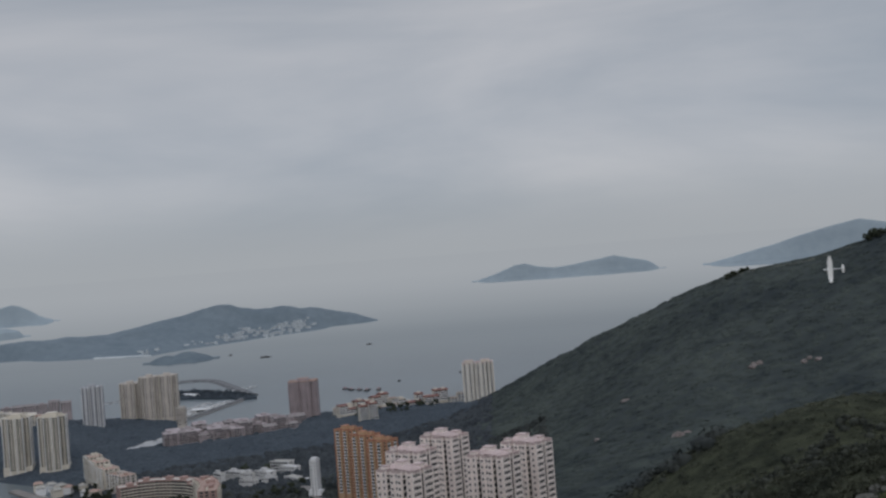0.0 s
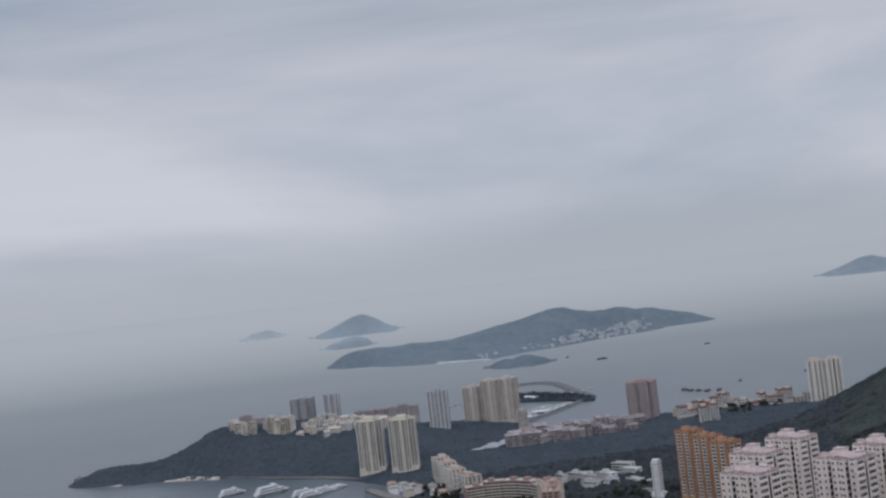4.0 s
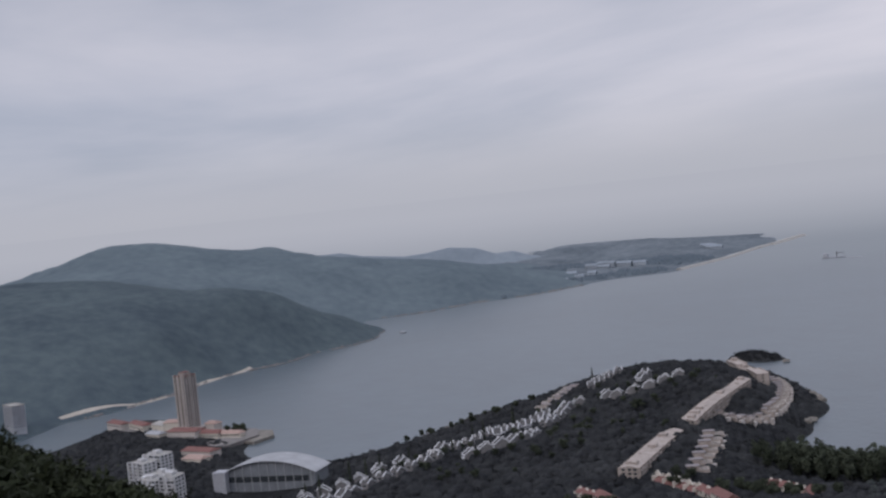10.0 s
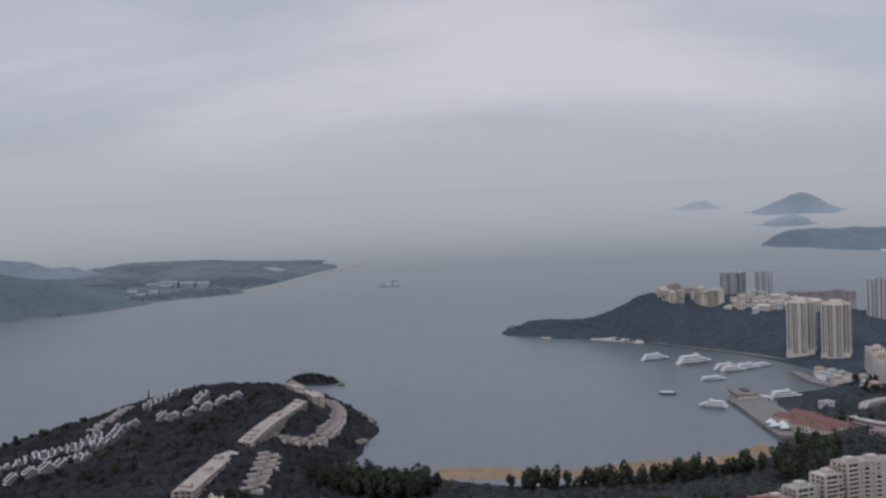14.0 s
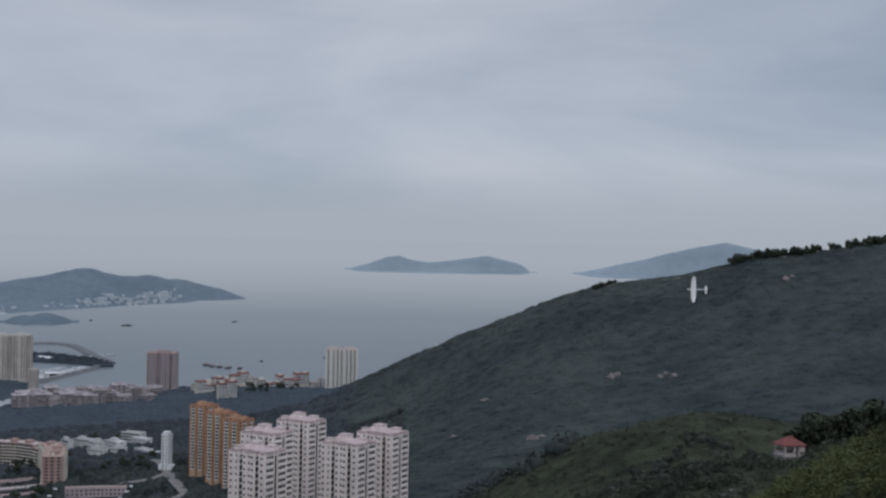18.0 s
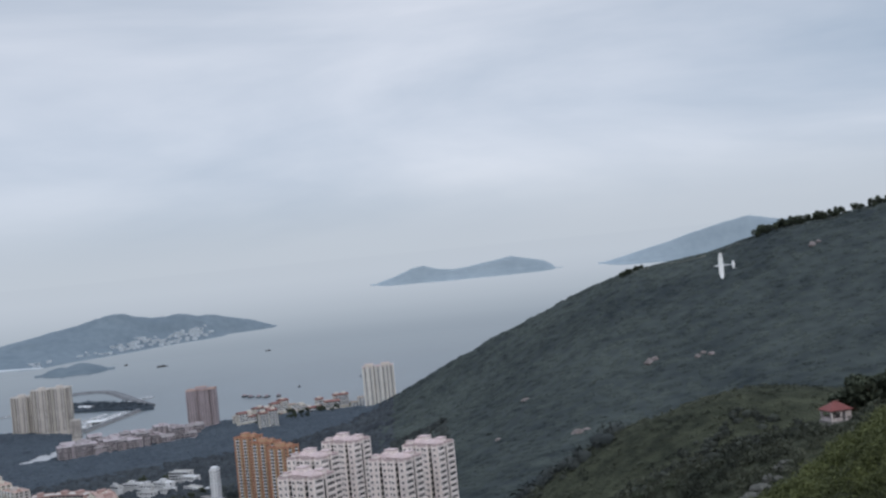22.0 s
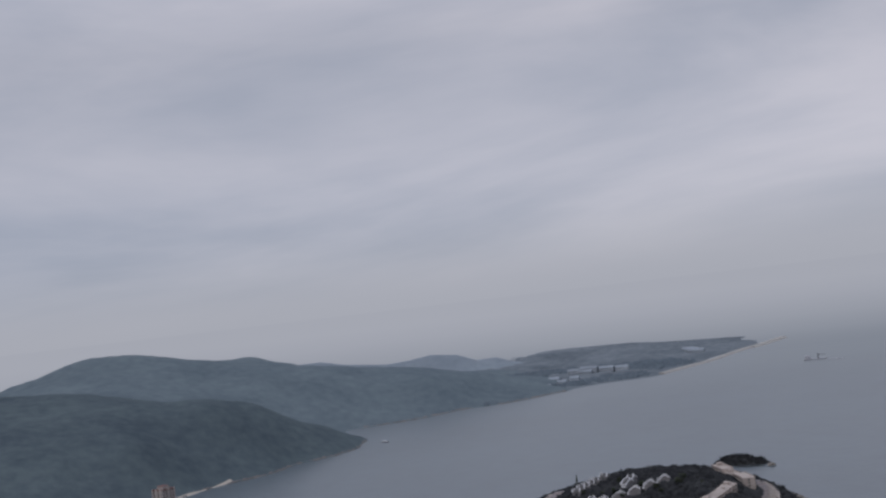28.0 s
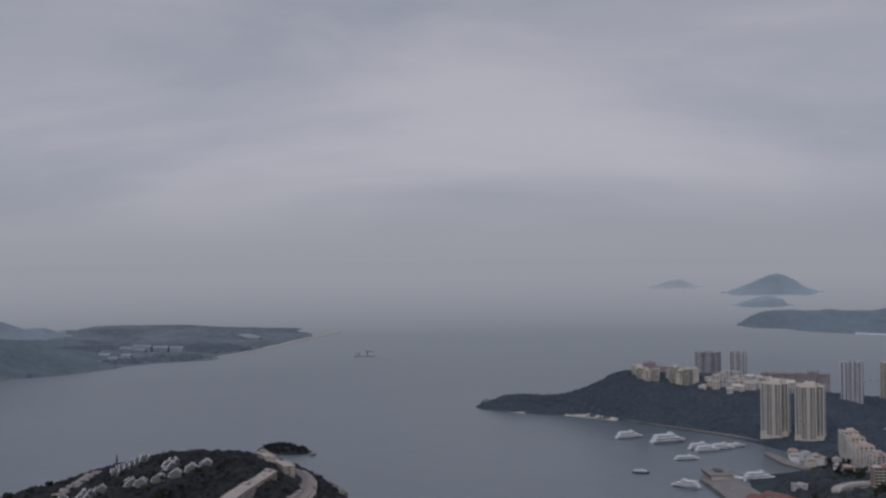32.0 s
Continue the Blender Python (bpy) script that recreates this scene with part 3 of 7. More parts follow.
def island(name, a0, a1, d0, d1, peaks, material, label, base=3.0, seed=40, rough=0.16, crest=None):
    """An island between two bearings and two distances; peaks: bearing, distance, height, spread across and along."""
    def h(x, y):
        a, d = np.degrees(np.arctan2(-x, y)), np.hypot(x, y)
        u = np.clip((a - a0) / (a1 - a0), 0, 1) * 2 - 1
        w = np.clip((d - d0) / (d1 - d0), 0, 1) * 2 - 1
        rim = 1 - np.abs(u) ** (12 if crest else 2.6) - np.abs(w) ** 2.2 + fbm(x / 300, y / 300, seed, 3) * 0.22
        z = np.full(x.shape, base)
        for pa, pd, ph, sa_, sd_ in peaks:
            z = np.maximum(z, ph * np.exp(-((a - pa) / sa_) ** 2 - ((d - pd) / sd_) ** 2) + base * 0.5)
        if crest:
            ca, cz_ = zip(*sorted(crest))
            z = np.interp(a, ca, cz_) * np.exp(-((d - (d0 + d1) / 2) / ((d1 - d0) * 0.3)) ** 2) + base * 0.5
        z = z * (1 + rough * 2 * fbm(x / 400, y / 400, seed + 5, 3))
        return np.where(rim > 0, np.maximum(z, 1.0) * np.clip(rim * 2.2, 0, 1) ** 0.7 + 1.0, -6.0 + 6 * np.clip(rim * 5 + 1, 0, 1))
    ob = polar_sheet(name, h, a0 - 0.3, a1 + 0.3, int(60 + (a1 - a0) * 28), d0 * 0.985, d1 * 1.01, 90, material)
    return tagged(ob, label, "island")


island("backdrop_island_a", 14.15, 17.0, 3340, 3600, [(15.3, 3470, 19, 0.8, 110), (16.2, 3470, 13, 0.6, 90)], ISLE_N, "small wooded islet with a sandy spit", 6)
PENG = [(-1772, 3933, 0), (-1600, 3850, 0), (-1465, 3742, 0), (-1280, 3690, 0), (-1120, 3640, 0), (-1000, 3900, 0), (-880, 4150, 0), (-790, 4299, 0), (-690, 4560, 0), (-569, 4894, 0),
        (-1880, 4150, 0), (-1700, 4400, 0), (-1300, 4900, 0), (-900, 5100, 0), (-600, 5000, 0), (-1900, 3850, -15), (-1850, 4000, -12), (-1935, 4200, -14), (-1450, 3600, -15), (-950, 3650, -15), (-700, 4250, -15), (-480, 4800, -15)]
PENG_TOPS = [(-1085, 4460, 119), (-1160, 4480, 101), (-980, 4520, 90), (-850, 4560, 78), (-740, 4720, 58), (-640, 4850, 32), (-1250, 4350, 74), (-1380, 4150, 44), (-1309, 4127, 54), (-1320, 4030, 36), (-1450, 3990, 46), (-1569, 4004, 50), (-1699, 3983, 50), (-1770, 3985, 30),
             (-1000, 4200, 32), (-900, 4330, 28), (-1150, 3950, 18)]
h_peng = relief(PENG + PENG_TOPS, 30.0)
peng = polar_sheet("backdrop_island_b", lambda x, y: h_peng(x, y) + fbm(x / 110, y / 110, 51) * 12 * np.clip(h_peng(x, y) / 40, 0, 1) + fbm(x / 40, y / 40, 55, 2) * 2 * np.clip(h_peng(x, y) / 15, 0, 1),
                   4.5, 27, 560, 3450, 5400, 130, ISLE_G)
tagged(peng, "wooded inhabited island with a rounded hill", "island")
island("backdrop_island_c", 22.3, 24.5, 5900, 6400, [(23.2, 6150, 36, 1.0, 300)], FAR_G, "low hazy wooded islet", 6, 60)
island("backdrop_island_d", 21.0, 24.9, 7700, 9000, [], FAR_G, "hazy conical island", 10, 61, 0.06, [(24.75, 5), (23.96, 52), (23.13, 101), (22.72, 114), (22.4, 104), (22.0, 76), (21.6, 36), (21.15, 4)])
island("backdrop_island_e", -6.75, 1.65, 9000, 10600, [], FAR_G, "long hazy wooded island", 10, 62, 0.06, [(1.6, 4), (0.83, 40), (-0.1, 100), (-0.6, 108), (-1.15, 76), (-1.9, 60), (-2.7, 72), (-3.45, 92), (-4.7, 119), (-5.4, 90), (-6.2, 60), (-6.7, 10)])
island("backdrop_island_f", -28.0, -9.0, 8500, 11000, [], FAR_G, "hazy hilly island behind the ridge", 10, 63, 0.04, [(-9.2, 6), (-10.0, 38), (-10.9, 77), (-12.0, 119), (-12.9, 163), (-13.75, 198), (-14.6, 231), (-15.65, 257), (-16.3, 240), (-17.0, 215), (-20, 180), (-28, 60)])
# Hill colours close to the horizon's tone, standing in for haze.
HAZE_G = mat("far_hills_haze_tint", (0.374, 0.406, 0.436), 0.95, 0.05, 0.004, 0.0, 0.04, spec=0.02)
WEST_G = mat("west_hills_haze_tint", (0.185, 0.222, 0.255), 0.95, 0.08, 0.005, 0.1, 0.05, second=(0.210, 0.246, 0.276), spec=0.05)
island("backdrop_hills_west", 54.6, 66.6, 3950, 4450, [], WEST_G, "low hills behind the wooded headland, paled by painted haze", 4, 65, 0.04, [(66.5, 50), (66.1, 68), (65.3, 87), (64.1, 87), (63.0, 68), (61.1, 52), (60.1, 55), (59.0, 66), (57.8, 55), (56.9, 29), (56.0, 31), (55.2, 10), (54.6, 2)])
island("backdrop_hills_far", 26.2, 28.4, 9500, 10800, [], HAZE_G, "faint far islet paled by painted mist", 5, 66, 0.04, [(28.3, 3), (27.6, 42), (27.0, 52), (26.6, 26), (26.3, 3)])

# ---- building tools ----
PALEW = mat("weathered_white_render", (0.50, 0.50, 0.505), 0.85, 0.18, 0.06, 0.1, 2.0)
CLEAR = []


def gz(x, y):
    return float(main_ground(np.array([float(x)]), np.array([float(y)]))[0])


def clear(x, y, r):
    CLEAR.append((x, y, r))


def stuff_part(name, data, material, parent, label=""):
    return tagged(part(name, data, material, parent, label), kind="stuff")


def edges(poly):
    for i in range(len(poly)):
        (ax, ay), (bx, by) = poly[i], poly[(i + 1) % len(poly)]
        ln = math.hypot(bx - ax, by - ay)
        yield i, ax, ay, (bx - ax) / ln, (by - ay) / ln, ln, math.degrees(math.atan2(by - ay, bx - ax))


def tower(name, x, y, z, turn, poly, floors, fh, wall, roof, label, gap=3.2, win=(1.5, 1.45), group="", ledge=0.35, huts=(), fins=None, base=None, bays=False, slots=None, slot_w=2.6):
    """Flats on a plan outline (anticlockwise): body, windows, balconies or sills, fins, parapet, roof and roof huts."""
    t = thing(name, x, y, z, turn, label, "apartment tower", group)
    clear(x, y, max(abs(a) + abs(b) for a, b in poly) * 0.8 + 3)
    tall = floors * fh
    part("wall", Build().prism(poly, -12, tall), wall, t)
    if base:
        part("podium", Build().prism([(a * 1.35, b * 1.35) for a, b in rect(*base)], -12, 4.5), wall, t)
    glass, slabs, slot = Build(), Build(), Build()
    for i, ax, ay, ux, uy, ln, ang in edges(poly):
        nx, ny = uy, -ux
        if slots and ln > 4:
            for j in range(max(1, int(ln / 5.2))):
                s = (j + 0.5) * ln / max(1, int(ln / 5.2))
                slot.box(ax + ux * s, ay + uy * s, 0.4, slot_w, 0.3, tall - 1.6, ang)
                for fl in range(floors):
                    slabs.box(ax + ux * s + nx * 0.35, ay + uy * s + ny * 0.35, fl * fh + 0.1, slot_w + 0.2, 0.7, 0.95, ang)
        if ln > (3.1 if bays else 2.2):
            k = max(1, int(ln / (gap * (1.6 if slots else 1))))
            for j in range(k):
                s = (j + 0.5) * ln / k
                w = win[0] * (1.0 if (i + j) % 3 else 1.35)
                if bays:
                    wide = nx > 0.5
                    w = ln / k - 0.5 if wide else (0.75 if (i + j) % 2 else 1.15)
                for fl in range(floors):
                    if bays and not wide and (i + j) % 2 == 0:
                        slabs.box(ax + ux * s + nx * 0.35, ay + uy * s + ny * 0.35, fl * fh + 0.35, 1.7, 0.7, 2.05, ang)
                        glass.box(ax + ux * s + nx * 0.66, ay + uy * s + ny * 0.66, fl * fh + 1.0, 1.1, 0.12, 1.0, ang)
                        continue
                    glass.box(ax + ux * s + nx * 0.02, ay + uy * s + ny * 0.02, fl * fh + 0.95, w, 0.12, win[1] if not bays else (1.35 if wide else 1.2), ang)
                    if bays and not wide:
                        slabs.box(ax + ux * (s + 0.9) + nx * 0.25, ay + uy * (s + 0.9) + ny * 0.25, fl * fh + 0.7, 0.7, 0.5, 0.5, ang)
                    elif ledge and not slots and not bays and (i + j) % 2 == 0:
                        slabs.box(ax + ux * s + nx * ledge, ay + uy * s + ny * ledge, fl * fh + 0.05, w + 0.7, ledge * 2, 0.8, ang)
        elif bays and ln > 1.0:
            slot.box(ax + ux * ln / 2 + nx * 0.03, ay + uy * ln / 2 + ny * 0.03, 0.2, ln * 0.8, 0.12, tall - 1.5, ang)
        if fins:
            if ln > 2.2:
                part("fin", Build().box(ax, ay, -10, 0.9, 0.9, tall + 11.5, ang), fins, t)
            if ln > 9:
                part("fin", Build().box(ax + ux * ln / 2, ay + uy * ln / 2, -10, 1.2, 0.8, tall + 11, ang), fins, t)
    stuff_part("glazing", glass, GLASS, t, "rows of small dark windows")
    # Dark upright strips imitate the shade of deep balcony bays.
    if slots or bays:
        stuff_part("recess", slot, GLASS, t, "dark strips painted in for shaded balcony bays")
    if ledge:
        stuff_part("balcony_front", slabs, slots or wall, t)
    if bays:
        trim = Build()
        for i, ax, ay, ux, uy, ln, ang in edges(poly):
            trim.box(ax, ay, -8, 0.7, 0.7, tall + 8.6, ang)
            if uy > 0.5:
                for fl in range(floors):
                    trim.box(ax + ux * ln / 2 + uy * 0.3, ay + uy * ln / 2 - ux * 0.3, fl * fh - 0.1, ln, 0.6, 0.75, ang)
        stuff_part("sill_band", trim, PINK, t)
    cap = Build()
    for i, ax, ay, ux, uy, ln, ang in edges(poly):
        cap.box(ax + ux * ln / 2, ay + uy * ln / 2, tall, ln + 0.35, 0.35, 1.3, ang)
    part("parapet", cap, roof, t)
    part("roof", Build().prism([(a * 0.985, b * 0.985) for a, b in poly], tall, tall + 0.25), roof, t)
    if bays:
        hip = Build()
        for u_, v_, ang in ((-4.5, 0.5, 20), (4.0, -1.0, -15)):
            hip.gable(u_, v_, tall + 1.1, 8.5, 7.0, 1.9, ang, 0.3, 2.5)
        part("hipped_roof", hip, roof, t)
    for hx, hy, hw, hd, hh in huts:
        hut = part("roof_hut", Build().box(hx, hy, tall + 0.25, hw, hd, hh), wall, t)
        part("hut_roof", Build().box(hx, hy, tall + 0.25 + hh, hw + 0.6, hd + 0.6, 0.35), roof, hut)
    return t


def cross(w, arm):
    """A cruciform plan: overall width w, arms arm wide."""
    a, b = arm / 2, w / 2
    return [(-a, -b), (a, -b), (a, -a), (b, -a), (b, a), (a, a), (a, b), (-a, b), (-a, a), (-b, a), (-b, -a), (-a, -a)]


def stepped(w, d, k=3.0):
    """An oblong plan with recessed bays."""
    a, b = w / 2, d / 2
    return [(-a, -b), (-a * 0.34, -b), (-a * 0.34, -b + k), (-a * 0.16, -b + k), (-a * 0.16, -b), (a * 0.5, -b), (a * 0.5, -b + k), (a * 0.66, -b + k), (a * 0.66, -b), (a, -b),
            (a, -b * 0.1), (a - k, -b * 0.1), (a - k, b * 0.15), (a, b * 0.15), (a, b), (a * 0.2, b), (a * 0.2, b - k), (-a * 0.2, b - k), (-a * 0.2, b), (-a, b)]


def rect(w, d):
    return [(-w / 2, -d / 2), (w / 2, -d / 2), (w / 2, d / 2), (-w / 2, d / 2)]


def arc(cx, cy, r, a0, a1, n):
    return [(cx + r * math.cos(radians(a0 + (a1 - a0) * i / n)), cy + r * math.sin(radians(a0 + (a1 - a0) * i / n))) for i in range(n + 1)]


def block(name, line, depth, z, floors, fh, wall, roof, label, category="apartment block", gap=3.4, bands=None, gable=0.0, jag=0.0, group="", seed=1, huts=0, rich=None):
    """A row of flats along a line of points: one bay to each stretch, with windows, storey bands, parapets or pitched roofs."""
    rng = random.Random(seed)
    cx, cy = sum(p[0] for p in line) / len(line), sum(p[1] for p in line) / len(line)
    t = thing(name, cx, cy, z, 0, label, category, group)
    glass, band, piers = Build(), Build(), Build()
    for (ax, ay), (bx, by) in zip(line, line[1:]):
        ln, ang = math.hypot(bx - ax, by - ay), math.degrees(math.atan2(by - ay, bx - ax))
        mx, my = (ax + bx) / 2 - cx, (ay + by) / 2 - cy
        ux, uy = (bx - ax) / ln, (by - ay) / ln
        nx, ny = uy, -ux
        n = floors + (rng.choice((-1, 0, 0, 1)) if jag else 0)
        off = rng.uniform(-jag, jag)
        mx, my = mx + nx * off, my + ny * off
        clear(cx + mx, cy + my, max(ln / 2, depth / 2) + 2)
        tall = n * fh
        part("wall", Build().box(mx, my, -16, ln + 0.6, depth, tall + 16, ang), wall, t)
        if gable:
            part("roof", Build().gable(mx, my, tall, ln + 0.6, depth, gable, ang, 0.5), roof, t)
        else:
            part("roof", Build().box(mx, my, tall, ln + 0.1, depth - 0.5, 0.3, ang), roof, t)
            for sgn in (-1, 1):
                part("parapet", Build().box(mx + nx * sgn * depth / 2, my + ny * sgn * depth / 2, tall, ln + 0.8, 0.3, 1.0, ang), wall, t)
        if huts and rng.random() < huts:
            part("roof_hut", Build().box(mx + rng.uniform(-2, 2), my, tall + 0.3, min(6, ln * 0.5), depth * 0.45, 3.0, ang), wall, t)
        k = max(1, int(ln / gap))
        if rich:
            for sgn in (-1, 1):
                qx, qy, ox, oy = mx + nx * sgn * depth / 2, my + ny * sgn * depth / 2, nx * sgn, ny * sgn
                w_ = ln / k
                cols = [rng.choice("bbbbwn") for _ in range(k)]
                for j, kind_ in enumerate(cols):
                    s = (j + 0.5) * w_ - ln / 2
                    x_, y_ = qx + ux * s, qy + uy * s
                    if j % 2 == 0:
                        piers.box(x_ - ux * w_ / 2 + ox * 0.5, y_ - uy * w_ / 2 + oy * 0.5, -3, 0.55, 1.3, tall + 3.4, ang)
                    for fl in range(n):
                        now = kind_ if rng.random() < 0.86 else rng.choice("bwn")
                        if now == "b":
                            # Wide dark panel above the parapet imitates the balcony's shade.
                            glass.box(x_, y_, fl * fh + 0.6, w_ * 0.9, 0.16, fh - 0.75, ang)
                            band.box(x_ + ox * 0.7, y_ + oy * 0.7, fl * fh - 0.25, w_ * 0.98, 1.5, 1.15, ang)
                        elif now == "w":
                            glass.box(x_, y_, fl * fh + 0.85, w_ * rng.choice((0.35, 0.5)), 0.16, 1.5, ang)
                            band.box(x_ + ox * 0.3, y_ + oy * 0.3, fl * fh + 0.35, w_ * 0.6, 0.6, 0.35, ang)
                        else:
                            glass.box(x_ + ux * w_ * 0.2, y_ + uy * w_ * 0.2, fl * fh + 1.1, 0.7, 0.16, 0.9, ang)
            for fl in range(n):
                for sgn in (-1, 1):
                    for o_ in (-0.3, 0.02, 0.3):
                        glass.box(mx + ux * sgn * (ln / 2 + 0.3) + nx * o_ * depth, my + uy * sgn * (ln / 2 + 0.3) + ny * o_ * depth, fl * fh + 0.8, 0.16, depth * 0.17, 1.6, ang)
            for q_ in range(max(1, int(ln / 9))):
                u_, v_, h_ = rng.uniform(-0.4, 0.4) * ln, rng.uniform(-0.25, 0.25) * depth, rng.choice((1.2, 1.8, 2.6))
                part("roof_box", Build().box(mx + ux * u_ + nx * v_, my + uy * u_ + ny * v_, tall + 0.3, rng.uniform(1.8, 4.5), rng.uniform(1.8, 3.6), h_, ang), rng.choice((wall, roof, bands or wall)), t)
        for fl in range(0 if rich else n):
            for sgn in (-1, 1):
                qx, qy = mx + nx * sgn * depth / 2, my + ny * sgn * depth / 2
                for j in range(k):
                    s = (j + 0.5) * ln / k - ln / 2
                    # Banded fronts get nearly continuous dark panes, like shaded gaps.
                    glass.box(qx + ux * s, qy + uy * s, fl * fh + 0.8, gap * (0.9 if bands else rng.choice((0.4, 0.5, 0.62))), 0.16, 1.75 if bands else 1.5, ang)
                if bands:
                    band.box(qx + nx * sgn * 0.5, qy + ny * sgn * 0.5, fl * fh - 0.2, ln, 1.0, 0.95, ang)
            for sgn in (-1, 1):
                glass.box(mx + ux * sgn * (ln / 2 + 0.3), my + uy * sgn * (ln / 2 + 0.3), fl * fh + 0.9, 0.16, depth * 0.18, 1.4, ang)
    stuff_part("glazing", glass, GLASS, t, "rows of dark windows and any panels darkened as balcony shade")
    if bands or rich:
        stuff_part("balcony_band", band, bands or wall, t)
    if rich:
        stuff_part("pier", piers, rich, t)
    return t


# ---- towers ----
PINK_PLAN = [(-10, -7.5), (-5, -7.5), (-5, -4.5), (-2.2, -4.5), (-2.2, -7.5), (4, -7.5), (4, -4.5), (6.8, -4.5), (6.8, -7.5), (10, -7.5), (10, -1.5), (7.4, -1.5), (7.4, 1.2), (10, 1.2), (10, 7.5), (2, 7.5), (2, 5), (-2, 5), (-2, 7.5), (-10, 7.5)]
ROOFS = ((-3, 2, 5, 4.5, 3.4), (5.4, 3.4, 4, 4, 2.2), (-7.4, -4.6, 3, 2.8, 2.0))
for px_, py_, fl in ((-56, 554, 25), (-57, 606, 25), (-43, 648, 25), (-16, 578, 24), (0, 610, 25)):
    tower("pink_tower", px_, py_, 143.6 - fl * 2.85, -32, PINK_PLAN, fl, 2.85, PINK, PINK_R, "pale pink tower block with pink parapets and dark windows", group="pink towers", huts=ROOFS, gap=2.0, bays=True)
for ox, oy in ((-161, 1112), (-140, 1068), (-121, 1031)):
    tower("orange_tower", ox, oy, 30, -32, stepped(20, 15, 2.2), 20, 2.85, ORANGE, ORANGE_R, "ochre orange tower block with terracotta roof", group="orange towers", huts=((-3, 0, 6, 6, 3.2), (5, 2, 4, 4, 2.4)), slots=WHITE, slot_w=3.0, fins=ORANGE_R)
for tx, ty in ((-641, 1520), (-590, 1508)):
    tower("cream_tower", tx, ty, 9, 14, cross(34, 18), 22, 2.95, CREAM, CREAM, "cream tower block with greenish window bays and stepped top", group="cream twin towers", fins=WHITE, gap=3.6, win=(2.2, 1.9), huts=((0, 0, 13, 12, 5), (9, 2, 6, 6, 3), (-9, 1, 6, 6, 3)), base=(26, 22))
tower("white_tower", -60, 1725, 20, 2, stepped(44, 22), 22, 2.9, CREAM, PINK_R, "cream tower block with white vertical fins", huts=((-12, 0, 12, 10, 4), (11, 0, 12, 10, 4)), slots=WHITE, slot_w=2.2, fins=WHITE)
tower("brown_tower", -319, 1782, 12, 4, stepped(42, 26), 20, 2.9, BROWN, TERRA, "brownish pink tower block with pinkish roof", huts=((0, 0, 16, 12, 4),))
tower("grey_tower", -662, 1861, 12, 12, stepped(30, 20), 22, 2.9, GREYW, GREYW, "slim grey tower block with pale fins", group="grey towers", huts=((0, 0, 10, 8, 4),), fins=WHITE)
tower("grey_tower", -905, 1870, 38, 12, stepped(38, 22), 15, 2.9, GREYW, GREYW, "broad grey tower block on the headland", group="grey towers", huts=((0, 0, 10, 8, 3),))
tower("grey_tower", -848, 1862, 38, 14, stepped(24, 16), 16, 2.9, GREYW, GREYW, "slim grey tower block on the headland", group="grey towers", huts=((0, 0, 8, 6, 3),), fins=WHITE)
for tx, ty, fl in ((-636, 1968, 20), (-602, 1962, 23), (-576, 1972, 23)):
    tower("beige_tower", tx, ty, 10, 6, cross(32, 19), fl, 2.9, BEIGE, BEIGE, "beige tower block beside the marina", group="beige towers", huts=((0, 0, 10, 8, 4),), fins=CREAM)
HOTEL_W = mat("hotel_render", (0.34, 0.305, 0.285), 0.85, 0.2, 0.1, 0.1, 2.0)
tower("hotel_tower", -1338, 440, 8, 20, stepped(17, 17), 21, 3.0, HOTEL_W, RED_T, "tall beige hotel tower with a red top", huts=((0, 0, 9, 9, 4),), fins=BEIGE, base=(24, 20))
tower("white_slab_tower", -199, 1140, 24, -12, rect(6.5, 10), 11, 2.9, WHITE, WHITE, "slim white slab tower among trees", huts=((0, 0, 5, 5, 2.5),), gap=3.0, win=(1.0, 1.2), base=(9, 7), ledge=0)
tower("small_tower", -529, 1877, 6, 5, rect(13, 13), 9, 3.0, BEIGE, BEIGE, "small beige tower by the marina")
tower("shore_tower", -1585, 300, 12, 10, rect(30, 16), 9, 3.0, GREYW, GREY_R, "pale grey residential slab below the hill", group="shore towers")
tower("shore_tower", -1540, 255, 12, 10, rect(26, 16), 11, 3.0, GREYW, GREY_R, "grey residential slab below the hill", group="shore towers")

# ---- town blocks ----
PINKG = mat("greyish_pink_roof", (0.235, 0.212, 0.215), 0.85, 0.2, 0.3, 0.2, 1.5)
REDW = mat("reddish_render", (0.33, 0.225, 0.205), 0.85, 0.15, 0.1, 0.1, 2.0)
block("crescent_block", [(-409, 1203), (-392, 1214), (-372, 1218), (-352, 1214), (-334, 1204), (-319, 1188)], 15, 11, 7, 3.0, REDW, BEIGE, "curved beige block with reddish recessed balconies", bands=CREAM, seed=3, huts=0.8, jag=0.3)
block("crescent_block", [(-319, 1188), (-308, 1166), (-300, 1142), (-296, 1114)], 18, 12, 9, 3.0, REDW, TERRA, "tall end of a curved beige block with reddish walls", bands=CREAM, seed=4, huts=0.8, rich=CREAM, gap=3.0)
for r_, a0_, a1_, zz_, mt in ((60, 262, 322, 9, REDW), (84, 226, 326, 7, BEIGE), (108, 258, 306, 6, REDW)):
    block("terrace_arc", arc(-365, 1172, r_, a0_, a1_, 9), 8, zz_, 2, 3.2, BROWN, mt, "low curved terrace building with pinkish roof", "low building", bands=mt, seed=int(r_))
block("round_podium", arc(-385, 1190, 52, 100, 200, 6), 9, 8, 1, 4, CREAM, GREY_R, "low curved cream podium round the garden", "low building", seed=9)
block("stepped_block", [(-512, 1418), (-500, 1400)], 16, 12, 8, 2.95, CREAM, TERRA, "stepped cream block with pink roofs", seed=11, huts=1, rich=WHITE, bands=CREAM)
